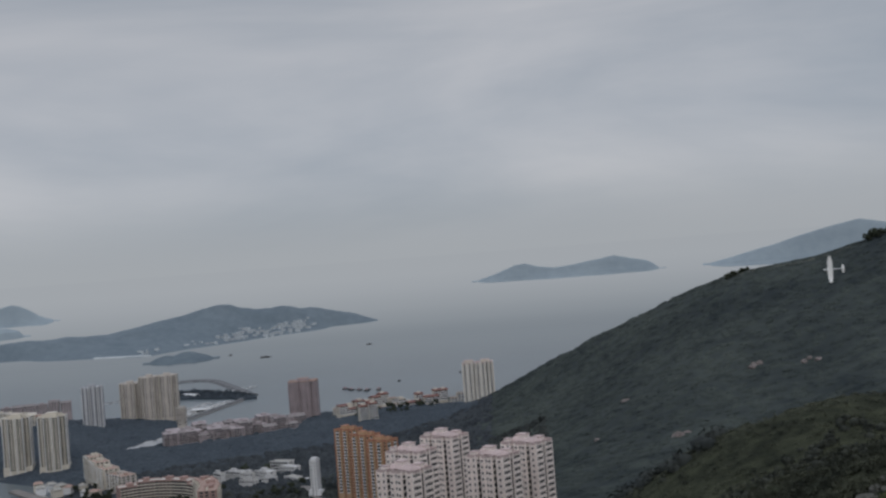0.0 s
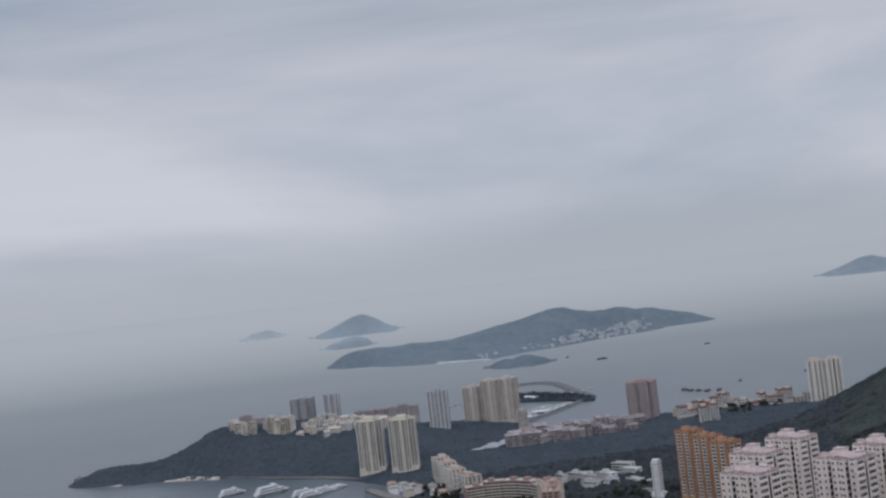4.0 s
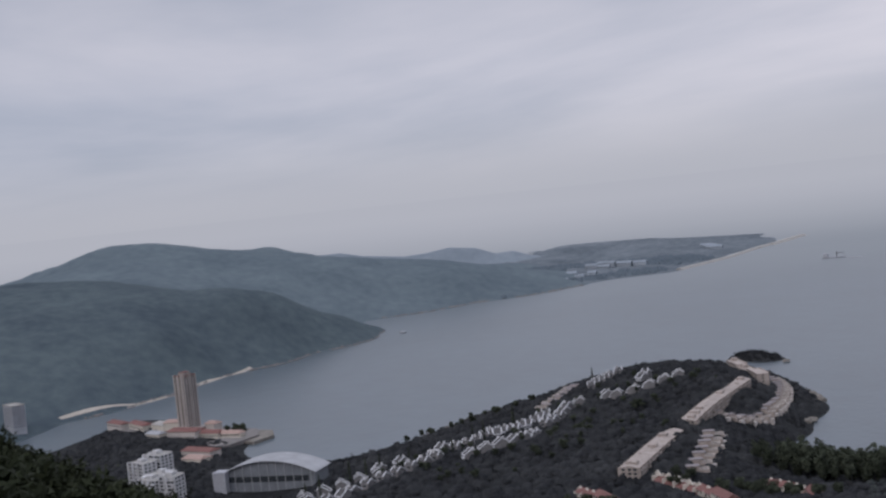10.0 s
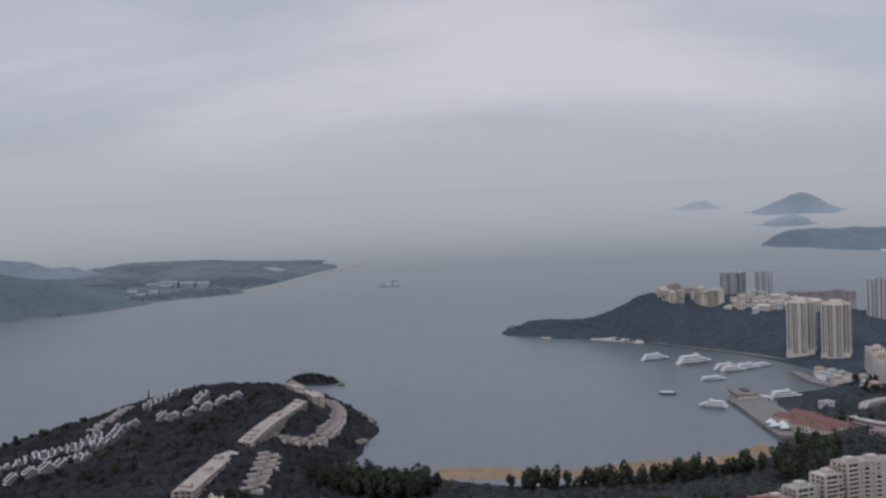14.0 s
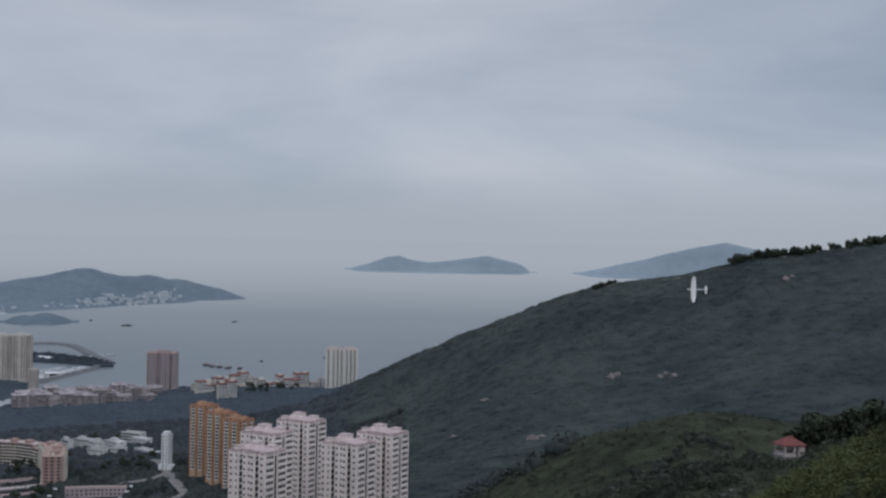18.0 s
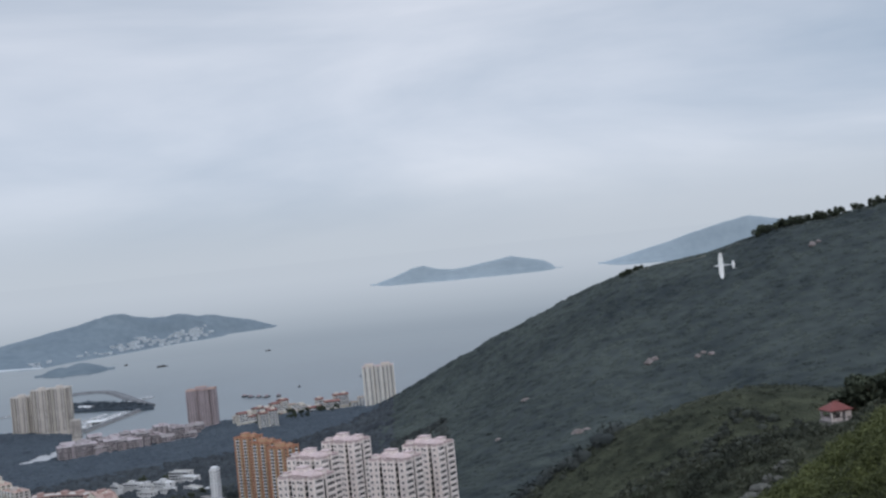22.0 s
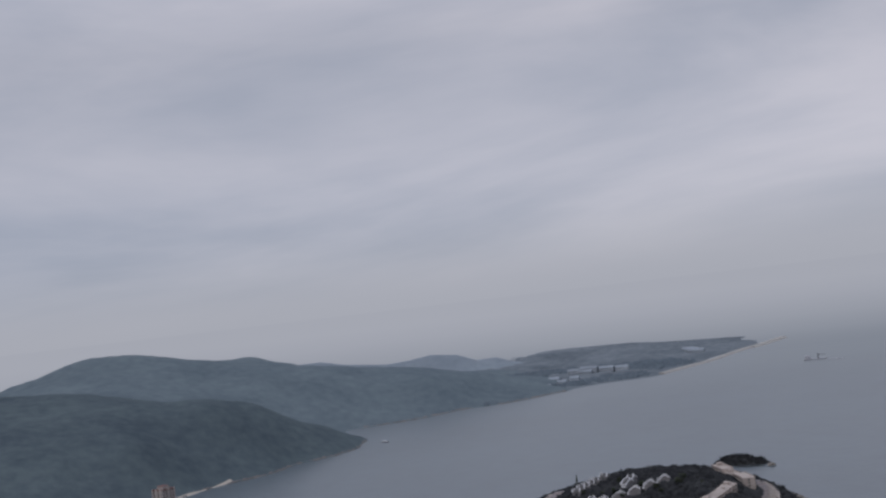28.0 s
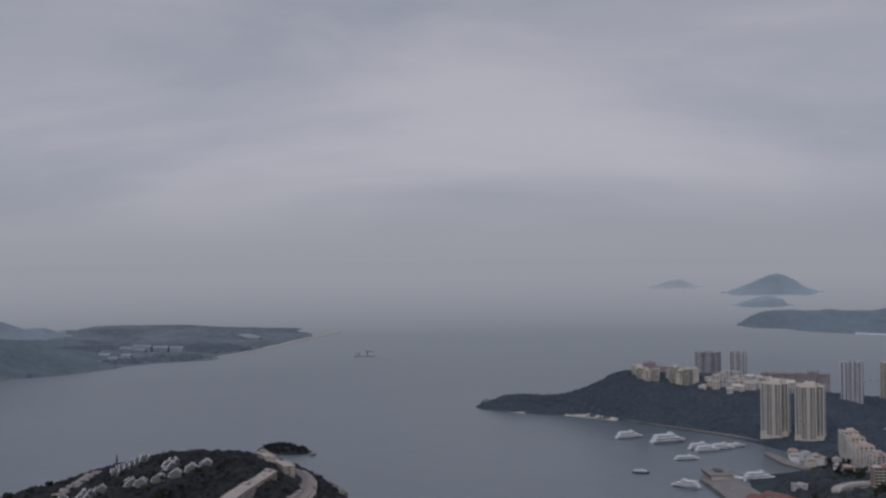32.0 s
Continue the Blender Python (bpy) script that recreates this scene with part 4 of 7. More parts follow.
block("stepped_block", [(-498, 1397), (-484, 1376)], 17, 12, 7, 2.95, CREAM, TERRA, "stepped cream block with pink roofs", seed=12, huts=1, rich=WHITE, bands=CREAM)
block("stepped_block", [(-482, 1372), (-464, 1346)], 18, 11, 6, 2.95, CREAM, TERRA, "stepped cream block with pink roofs", seed=13, huts=1, rich=WHITE, bands=CREAM)
block("stepped_block", [(-460, 1343), (-436, 1318)], 18, 10, 5, 2.95, BEIGE, TERRA, "lower end of a stepped cream block", seed=14, huts=1, rich=WHITE, bands=CREAM)
block("white_office", [(-482, 1188), (-470, 1182)], 9, 5, 2, 3.2, PALEW, GREY_R, "small white building beside the plaza", "building", seed=15)
TERRACED = (([(-352, 716), (-342, 730)], 12, 10, 5, GREY_R), ([(-340, 733), (-330, 748)], 13, 10, 7, TERRA), ([(-328, 752), (-320, 768)], 14, 10, 8.6, GREY_R), ([(-318, 774), (-311, 787)], 15, 11, 10, BEIGE), ([(-309, 789), (-303, 801)], 15, 11, 12, TERRA),
            ([(-302, 805), (-290, 816)], 16, 10.5, 12, GREY_R), ([(-289, 817), (-277, 828)], 15, 10.5, 12, GREY_R), ([(-276, 829), (-264, 840)], 16, 10.5, 12, BEIGE), ([(-268, 846), (-246, 852)], 16, 10.5, 13, BEIGE),
            ([(-256, 838), (-240, 830)], 16, 9.5, 12, GREY_R), ([(-239, 829), (-222, 820)], 15, 9.5, 11.5, TERRA), ([(-218, 810), (-203, 805)], 17, 11, 10, BEIGE), ([(-202, 804), (-190, 802)], 15, 11, 8.8, GREY_R), ([(-189, 796), (-176, 791)], 14, 13, 7, GREY_R))
for q, (ln_, dp, z_, fl_n, rf) in enumerate(TERRACED):
    block("terraced_block", ln_, dp, z_ + (fl_n - int(fl_n)) * 3, int(fl_n), 3.0, BEIGE, rf, "tall cream terraced block with banded balconies and planted roofs", bands=CREAM, seed=16 + q, huts=0.9, group="terraced blocks", rich=CREAM, gap=4.0)
for q, (x_, y_, z_, tn) in enumerate(((-262, 850, 50.5, 20), (-248, 842, 46.4, -25), (-226, 824, 45.0, -25), (-216, 812, 42.0, -20), (-312, 786, 42.0, 60), (-330, 752, 31.5, 60))):
    t = thing("roof_pergola", x_, y_, z_, tn, "salmon pink roof pergola of posts and beams", "pergola", "roof pergolas")
    for sx in (-4, 0, 4):
        for sy in (-2.5, 2.5):
            part("post", Build().box(sx, sy, -0.6, 0.35, 0.35, 3.4), TERRA, t)
    for k in range(7):
        part("beam", Build().box(-4.5 + 1.5 * k, 0, 2.8, 0.35, 6.4, 0.35), TERRA, t)
    for sy in (-2.5, 2.5):
        part("rail", Build().box(0, sy, 2.45, 9.6, 0.35, 0.4), TERRA, t)
for x_, y_ in ((-300, 790), (-275, 812), (-250, 818), (-230, 800), (-315, 768), (-285, 800), (-205, 790)):
    clear(x_, y_, 17)
for q, (x_, y_) in enumerate(((-240, 842), (-230, 836), (-221, 829), (-234, 848))):
    t = thing("penthouse", x_, y_, 46.4 + q % 2, -30 + 40 * q, "cream penthouse with a red-brown pitched roof", "penthouse", "penthouses")
    part("wall", Build().box(0, 0, -6, 8, 6.5, 8.5), CREAM, t)
    part("roof", Build().gable(0, 0, 2.5, 8, 6.5, 2.6, 0, 0.6), RED_T, t)
block("red_roof_row", [(-382, 703), (-362, 712), (-343, 721), (-326, 729)], 9, 24, 2, 3.0, CREAM, RED_T, "low cream row with a long red-tiled roof", group="red roof rows", gable=2.6, seed=126, jag=1.0)
block("white_block", [(-182, 846), (-164, 868), (-146, 886), (-128, 900)], 13, 26, 6, 2.95, PALEW, GREY_R, "white flat-roofed block with balcony bands", bands=PALEW, seed=20, huts=0.4, rich=WHITE)
for q, (ln_, d_, f_) in enumerate((([(-332, 1316), (-312, 1306)], 8, 2), ([(-312, 1300), (-296, 1290)], 9, 2), ([(-292, 1292), (-276, 1276)], 12, 3), ([(-284, 1326), (-262, 1316)], 10, 4), ([(-270, 1308), (-252, 1296)], 10, 3),
                                   ([(-256, 1262), (-240, 1244)], 9, 2), ([(-236, 1240), (-226, 1226)], 8, 1), ([(-304, 1256), (-286, 1246)], 7, 1), ([(-282, 1262), (-268, 1256)], 7, 2), ([(-344, 1310), (-334, 1300)], 6, 1))):
    block("school_building", [(x_ + 6, y_ + 4) for x_, y_ in ln_], d_, 19, max(1, f_ - 1), 3.0, PALEW, GREY_R if q % 2 else PALEW, "low white school building with flat roofs", "school", group="school", seed=30 + q, bands=PALEW if q % 3 == 0 else None, huts=0.5)
BRICK = mat("pinkish_brick_render", (0.345, 0.305, 0.318), 0.85, 0.18, 0.06, 0.1, 2.0)
rng = random.Random(14)
for row, (ax_, ay_, bx_, by_, lift_) in enumerate(((-468, 1602, -322, 1672, 0), (-466, 1626, -320, 1694, 1), (-478, 1654, -322, 1724, 1))):
    for q in range(12):
        f = q / 11
        x_, y_ = ax_ + (bx_ - ax_) * f + rng.uniform(-3, 3), ay_ + (by_ - ay_) * f + rng.uniform(-6, 6)
        block("brick_row", [(x_ - 8, y_ - 3.8), (x_ + 8, y_ + 3.2)], 18, 10, 6 + rng.choice((0, 0, 1, 2)) - (q > 8), 2.9, BRICK, PINKG if q % 2 else BRICK, "pinkish brown mid-rise flats with pitched roof", group="brick rows", gable=rng.choice((3.4, 2.4, 0)), seed=40 + q + 13 * row, huts=0.8, jag=2.5, rich=BRICK)
for q, (a_, b_) in enumerate((((-268, 1738), (-246, 1752)), ((-243, 1764), (-222, 1784)), ((-222, 1800), (-202, 1818)), ((-196, 1800), (-176, 1812)), ((-158, 1806), (-138, 1812)), ((-132, 1812), (-112, 1818)), ((-106, 1802), (-86, 1806)), ((-222, 1652), (-200, 1660)), ((-262, 1722), (-240, 1734)), ((-206, 1770), (-184, 1782)), ((-170, 1784), (-150, 1790)), ((-144, 1788), (-124, 1794)))):
    block("shore_row", [a_, ((a_[0] + b_[0]) / 2, (a_[1] + b_[1]) / 2), b_], 13, 19 + 3 * (q % 3), 4 if q < 7 else (8 if q == 7 else 3), 2.9, CREAM, RED_T, "cream flats with red-tiled roof above the shore", group="shore rows", gable=2.4 if q % 3 else 0, huts=0.7, jag=2.2, bands=WHITE, seed=60 + q)
rng = random.Random(15)
for row, (a0_, a1_, d_, n_) in enumerate(((24.9, 22.3, 1834, 10), (26.0, 21.6, 1856, 16), (25.8, 21.3, 1884, 16), (25.2, 20.9, 1914, 14))):
    for q in range(n_):
        a_ = radians(a0_ + (a1_ - a0_) * (q + rng.uniform(-0.2, 0.2)) / (n_ - 1))
        d2 = d_ + rng.uniform(-5, 5)
        x_, y_, tn = -d2 * math.sin(a_), d2 * math.cos(a_), rng.uniform(-0.3, 0.5)
        w_ = rng.uniform(4.0, 5.5)
        block("hilltop_row", [(x_ - w_ * math.cos(tn), y_ - w_ * math.sin(tn)), (x_ + w_ * math.cos(tn), y_ + w_ * math.sin(tn))], 10, gz(x_, y_) - 3.5, rng.choice((2, 3, 3, 4)), 3.0, CREAM if (q + row) % 4 else PALEW, rng.choice((CREAM, TERRA, BEIGE, GREY_R)),
              "yellowish cream low-rise flats on the headland crest", group="hilltop rows", gable=rng.choice((1.8, 2.4, 0)), seed=70 + q + 20 * row, huts=0.3)
block("crest_block", arc(-904, 1696, 33, 190, 300, 6), 13, 44, 9, 2.9, CREAM, BEIGE, "curved stepped cream block crowning the headland", seed=90, huts=0.8, jag=2.2, rich=BEIGE)
block("crest_block", arc(-857, 1698, 24, 215, 335, 5), 13, 45, 9, 2.9, CREAM, BEIGE, "curved stepped cream block crowning the headland", seed=91, huts=0.8, jag=2.2, rich=BEIGE)
block("crest_block", [(-948, 1728), (-930, 1736), (-912, 1738)], 12, 58, 4, 3.0, BROWN, TERRA, "pinkish block behind the headland crest", seed=92, jag=1.5, huts=0.6)
for q in range(6):
    f = q / 5
    block("pink_hall", [(-862 + 90 * f, 1985 + 30 * f), (-846 + 90 * f, 1990 + 30 * f)], 16, 25, 5, 3.0, BRICK, PINKG, "pinkish flats behind the headland", group="pink halls", gable=3.0 if q % 3 else 0, jag=3.0, huts=0.6, seed=95 + q)
for q, (x_, y_, w_, z_) in enumerate(((-506, 1618, 26, 10), (-494, 1640, 22, 10), (-520, 1600, 18, 9), (-484, 1660, 22, 11), (-510, 1640, 16, 10), (-474, 1682, 18, 11), (-498, 1664, 14, 10))):
    t = thing("club_pavilion", x_, y_, z_, 25 + 9 * (q % 3), "white clubhouse with a broad pale roof", "clubhouse", "clubhouse")
    part("wall", Build().box(0, 0, -4, w_, 13, 8), PALEW, t)
    part("roof", Build().gable(0, 0, 4, w_, 13, 3.2, 0, 1.6, 5), METAL, t)
    part("terrace", Build().box(0, -9.5, -4, w_ * 0.9, 6, 5), WHITE, t, "white terrace")
    part("glazing", Build().box(0, -6.5, 1.2, w_ * 0.85, 0.2, 2.0), GLASS, t)
    clear(x_, y_, w_ * 0.7)
for q, (x_, y_, w_, tn) in enumerate(((-568, 2010, 30, 12), (-552, 2075, 26, 10), (-600, 1990, 22, 12), (-640, 2340, 40, -35))):
    t = thing("boat_shed", x_, y_, 1.0, tn, "white boat shed with a low pitched roof by the marina", "shed", "boat sheds")
    part("wall", Build().box(0, 0, -3, w_, 11, 8), PALEW, t)
    part("roof", Build().gable(0, 0, 5, w_, 11, 2.0, 0, 0.8), WHITE, t)
    part("door", Build().box(0, -5.5, 0, w_ * 0.5, 0.2, 3.6), GLASS, t)
VILLAS = ((-570, 1400), (-552, 1392), (-536, 1380), (-522, 1366), (-506, 1370), (-488, 1330), (-476, 1323), (-556, 1372), (-530, 1352))
for q, (x_, y_) in enumerate(VILLAS):
    t = thing("villa", x_, y_, max(gz(x_, y_), 3), 20 + 25 * q, "small white villa with a pale hipped roof", "house", "villas")
    part("wall", Build().box(0, 0, -4, 11, 9, 10), WHITE if q % 2 else CREAM, t)
    part("roof", Build().gable(0, 0, 6, 11, 9, 2.4, 0, 0.5, 3), TERRA if q % 3 == 0 else GREY_R, t)
    w = Build()
    for s in (-3, 0.2, 3.2):
        w.box(s, -4.5, 1, 1.4, 0.16, 1.4).box(s, -4.5, 4, 1.4, 0.16, 1.3).box(s, 4.5, 4, 1.4, 0.16, 1.3)
    stuff_part("glazing", w, GLASS, t)
    clear(x_, y_, 9)

for x_, y_ in ((-945, 1660), (-920, 1650), (-895, 1655), (-870, 1656), (-845, 1662), (-930, 1672), (-905, 1676), (-880, 1676), (-855, 1676), (-840, 1682)):
    clear(x_, y_, 9)

# ---- plaza and waterfront ----


def slab_thing(name, poly, z0, z1, material, label, category, kind="structure"):
    cx, cy = sum(p[0] for p in poly) / len(poly), sum(p[1] for p in poly) / len(poly)
    ob = new(name, Build().prism([(x - cx, y - cy) for x, y in poly], z0, z1).mesh(name))
    ob.location = (cx, cy, 0)
    ob.data.materials.append(material)
    clear(cx, cy, 0.4 * max(math.hypot(x - cx, y - cy) for x, y in poly) if name != "sea_wall" else 1)
    return tagged(ob, label, category, kind=kind)


slab_thing("pier", [(-606, 1251), (-592, 1200), (-575, 1180), (-548, 1205), (-560, 1245), (-585, 1262)], -3, 3.2, STONE, "concrete ferry pier deck", "pier")
slab_thing("pavement", [(-575, 1182), (-504, 1093), (-465, 1046), (-430, 1060), (-470, 1120), (-548, 1207)], -3, 3.4, STONE, "paved waterfront plaza", "plaza")
slab_thing("jetty", [(-606, 1400), (-560, 1345), (-525, 1322), (-520, 1330), (-552, 1358), (-598, 1408)], -3, 2.4, STONE, "stone jetty with a walkway", "jetty")
slab_thing("sea_wall", [(-905, 1584), (-818, 1553), (-723, 1525), (-645, 1490), (-643, 1496), (-722, 1532), (-817, 1560), (-903, 1592)], -2, 2.2, STONE, "pale sea wall along the headland shore", "sea wall")
t = thing("ferry_terminal", -583, 1222, 3.2, -50, "low ferry terminal with a tan flat roof", "terminal")
part("wall", Build().box(0, 0, 0, 44, 22, 4.5), BEIGE, t)
part("roof", Build().box(0, 0, 4.5, 47, 25, 0.6), STONE, t)
part("skylight", Build().box(-4, 2, 5.1, 18, 7, 1.2), DARK, t)
part("glazing", Build().box(0, -11, 1.2, 40, 0.3, 2), GLASS, t)
for q, (x_, y_, l_, d_, tn) in enumerate(((-470, 1118, 34, 13, -25), (-445, 1098, 30, 13, -22), (-425, 1086, 26, 12, -15), (-482, 1098, 22, 11, -25), (-455, 1076, 26, 11, -20), (-430, 1064, 22, 11, -20))):
    t = thing("mall_hall", x_, y_, 3.4, tn, "plaza hall with a red pitched roof", "shopping hall", "plaza halls")
    part("wall", Build().box(0, 0, -1, l_, d_, 8), CREAM, t)
    part("roof", Build().gable(0, 0, 7, l_, d_, 3.6, 0, 0.8, 3), RED_T, t)
    w = Build()
    for j in range(int(l_ / 4)):
        for s in (-1, 1):
            w.box(-l_ / 2 + 2.5 + j * 4, s * d_ / 2, 0.6, 2.2, 0.2, 2.4).box(-l_ / 2 + 2.5 + j * 4, s * d_ / 2, 4, 1.6, 0.2, 1.6)
    stuff_part("glazing", w, GLASS, t)
    clear(x_, y_, l_ * 0.6)
for q, (x_, y_) in enumerate(((-492, 1088), (-478, 1084), (-482, 1076), (-470, 1070))):
    t = thing("canopy", x_, y_, 3.4, 30 * q, "white tent canopy on the plaza", "canopy", "plaza canopies")
    c = Build()
    c.add([(-4, -4, 2.6), (4, -4, 2.6), (4, 4, 2.6), (-4, 4, 2.6), (0, 0, 6.2)], [(0, 1, 4), (1, 2, 4), (2, 3, 4), (3, 0, 4), (3, 2, 1, 0)])
    part("fabric", c, WHITE, t)
    for sx in (-3.6, 3.6):
        for sy in (-3.6, 3.6):
            part("post", Build().box(sx, sy, -0.5, 0.18, 0.18, 3.2), DARK, t)
slab_thing("sports_ground", [(-272, 1024), (-205, 1036), (-205, 985), (-240, 968), (-262, 985)], 8, 18.5, BLUE, "blue sports courts with floodlights", "sports court")
for x_, y_ in ((-268, 1018), (-240, 972), (-208, 985), (-208, 1010), (-209, 1032), (-265, 990)):
    t = thing("floodlight", x_, y_, 18.4, 20, "floodlight mast with a white lamp head", "floodlight", "court floodlights")
    part("mast", Build().box(0, 0, 0, 0.4, 0.4, 11), DARK, t)
    part("lamp_head", Build().box(0, 0, 11, 3.0, 0.7, 1.3), WHITE, t)
block("court_wall", [(-272, 1066), (-250, 1072), (-222, 1074)], 8, 14, 2, 3.2, BROWN, TERRA, "reddish pavilion beside the courts", "pavilion", seed=101)
for q, line in enumerate(([(-222, 1196), (-205, 1160), (-190, 1110), (-165, 1040), (-172, 980), (-168, 920)], [(-196, 1120), (-212, 1108), (-235, 1104)])):
    for (ax, ay), (bx, by) in zip(line, line[1:]):
        ln, ang = math.hypot(bx - ax, by - ay), math.degrees(math.atan2(by - ay, bx - ax))
        for s in range(1, 6):
            clear(ax + (bx - ax) * s / 5, ay + (by - ay) * s / 5, 7)
    v, f = [], []
    for i, (ax, ay) in enumerate(line):
        qx, qy = line[min(i + 1, len(line) - 1)][0] - line[max(i - 1, 0)][0], line[min(i + 1, len(line) - 1)][1] - line[max(i - 1, 0)][1]
        k = 5.0 / math.hypot(qx, qy)
        for s in (-1, 1):
            x_, y_ = ax - qy * k * s, ay + qx * k * s
            v.append((x_, y_, max(gz(ax, ay), 12) + 0.9))
        if i:
            f.append((2 * i - 2, 2 * i - 1, 2 * i + 1, 2 * i))
    ob = new("road", Build().add(v, f).mesh("road"))
    ob.data.materials.append(STONE)
    tagged(ob, "pale concrete road through the trees", "road", kind="structure")
# beaches


def strand(name, line, width, z, label, material=SAND, over=None):
    v, f = [], []
    for i, (ax, ay) in enumerate(line):
        qx, qy = line[min(i + 1, len(line) - 1)][0] - line[max(i - 1, 0)][0], line[min(i + 1, len(line) - 1)][1] - line[max(i - 1, 0)][1]
        k = 1 / math.hypot(qx, qy)
        for j in range(5):
            s = (j / 4 - 0.3) * width * (0.85 + 0.25 * math.sin(i * 0.55))
            x_, y_ = ax - qy * k * s, ay + qx * k * s
            up = float((over or main_ground)(np.array([x_]), np.array([y_]))[0]) + 0.35
            v.append((x_, y_, max(up, -0.8 + z * j / 4.0) if j else -1.0))
        clear(ax, ay, width * 0.7)
        if i:
            for j in range(4):
                f.append((5 * i - 5 + j, 5 * i + j, 5 * i + j + 1, 5 * i - 4 + j))
    me = Build().add(v, f).mesh(name)
    me.polygons.foreach_set("use_smooth", [True] * len(me.polygons))
    ob = new(name, me)
    ob.data.materials.append(material)
    return tagged(ob, label, "beach", kind="structure")


def along(pts, n):
    """Even steps along a line of points, rounded at its bends."""
    p = np.array(pts, float)
    d = np.r_[0, np.cumsum(np.hypot(*np.diff(p, axis=0).T))]
    s = np.linspace(0, d[-1], n)
    q = np.stack([np.interp(s, d, p[:, 0]), np.interp(s, d, p[:, 1])], 1)
    for _ in range(3):
        q[1:-1] = (q[:-2] + 2 * q[1:-1] + q[2:]) / 4
    return [tuple(r) for r in q]


strand("beach_town", along([(-440, 1000), (-448, 970), (-470, 930), (-498, 888), (-530, 846), (-585, 808), (-650, 772)][::-1], 26), 34, 4.0, "long curved beach of tan sand")
strand("beach_cove", along([(-1008, 1587), (-985, 1589), (-962, 1589), (-940, 1585), (-912, 1576)], 14), 15, 2.6, "pale sandy cove below the headland", PALE_SAND)
strand("beach_small", along([(-1102, 1576), (-1088, 1578), (-1074, 1578)], 6), 5, 1.0, "little pale sandy strip below the headland", PALE_SAND)
strand("beach_north_a", along([(-1632, 366), (-1640, 390), (-1650, 424), (-1673, 500), (-1690, 530)], 16), 10, 2.0, "pale sandy beach below wooded hills", PALE_SAND, north_ground)
strand("beach_north_b", along([(-1735, 580), (-1763, 606), (-1802, 658), (-1831, 714)], 14), 7, 2.0, "pale sandy beach below wooded hills", PALE_SAND, north_ground)

# ---- peninsula rows ----
RIDGE_W = mat("weathered_beige_render", (0.375, 0.325, 0.292), 0.85, 0.25, 0.12, 0.15, 2.0)
block("ridge_row", along([(-668, 528), (-688, 557), (-702, 578), (-719, 601), (-736, 630)], 8), 14, 29, 4, 2.8, RIDGE_W, RIDGE_W, "long pinkish beige terrace on the ridge", seed=110, gable=1.8, huts=0.4, gap=3.0, rich=RIDGE_W)
block("ridge_row", along([(-750, 657), (-772, 688), (-795, 722), (-815, 757), (-832, 786), (-850, 818)], 12), 13, 30, 4, 2.8, RIDGE_W, RIDGE_W, "long cream terrace curving along the ridge", seed=111, gable=1.8, huts=0.4, gap=3.0, rich=RIDGE_W)
block("ridge_row", along([(-868, 860), (-884, 872), (-912, 886), (-940, 898), (-962, 912)], 7), 12, 26, 3, 3.0, RIDGE_W, RIDGE_W, "cream terrace at the peninsula's end", seed=112, jag=1.2, huts=0.5)


DIMW = mat("dark_grey_wall", (0.19, 0.185, 0.187), 0.9, 0.3, 0.12, 0.1, 2.0)


def raked(x, w, thick):
    """A white coping that follows an uneven gable."""
    line = [(-5.8, 4.6), (1.0, 8.8), (5.8, 6.0)]
    v, f = [], []
    for y, z in line:
        v += [(x - w / 2, y, z), (x + w / 2, y, z), (x + w / 2, y, z + thick), (x - w / 2, y, z + thick)]
    for k in (0, 4):
        f += [(k + a, k + (a + 1) % 4, k + 4 + (a + 1) % 4, k + 4 + a) for a in range(4)]
    return Build().add(v, f + [(3, 2, 1, 0), (8, 9, 10, 11)])


def terrace_house():
    t = thing("terrace_house", 0, 0, 0, 0, "white terraced house with white raked gables round a grey roof", "house", "terraced houses")
    prof = [(-5.4, -6), (5.4, -6), (5.4, 6.0), (1.0, 8.7), (-5.4, 4.7)]
    v = [(x, y, z) for x in (-3.6, 3.6) for y, z in prof]
    part("wall", Build().add(v, [(4, 3, 2, 1, 0), (5, 6, 7, 8, 9)] + [(a, (a + 1) % 5, 5 + (a + 1) % 5, 5 + a) for a in range(5)]), DIMW, t)
    for x in (-3.7, 3.7):
        part("coping", raked(x, 0.75, 0.7), WHITE, t, "white raked coping")
    part("roof", Build().add([(-3.2, -5.6, 4.85), (3.2, -5.6, 4.85), (3.2, 1.0, 8.95), (-3.2, 1.0, 8.95), (-3.2, 5.6, 6.2), (3.2, 5.6, 6.2)], [(0, 1, 2, 3), (3, 2, 5, 4)]), SLATE, t)
    part("fascia", Build().box(0, -5.6, 4.0, 7.6, 0.5, 0.9), WHITE, t, "white fascia")
    part("chimney", Build().box(1.2, 2.6, 6, 1.4, 1.2, 4.2), PALEW, t)
    part("balcony", Build().box(0.6, -6.2, 1.9, 4.8, 1.8, 1.0), WHITE, t)
    part("garden_wall", Build().box(0, -9.5, -6, 7.6, 0.4, 6.4).box(-3.7, -7.5, -6, 0.4, 4.2, 6.8), DIMW, t)
    for x_, z_ in ((-1.9, -0.4), (1.7, -0.4), (-1.9, 2.6), (1.7, 2.6)):
        part("window", Build().box(x_, -5.4, z_, 2.0, 0.18, 1.5), GLASS, t)
    part("back_window", Build().box(0, 5.4, 3.2, 3.0, 0.18, 1.8), GLASS, t)
    return t


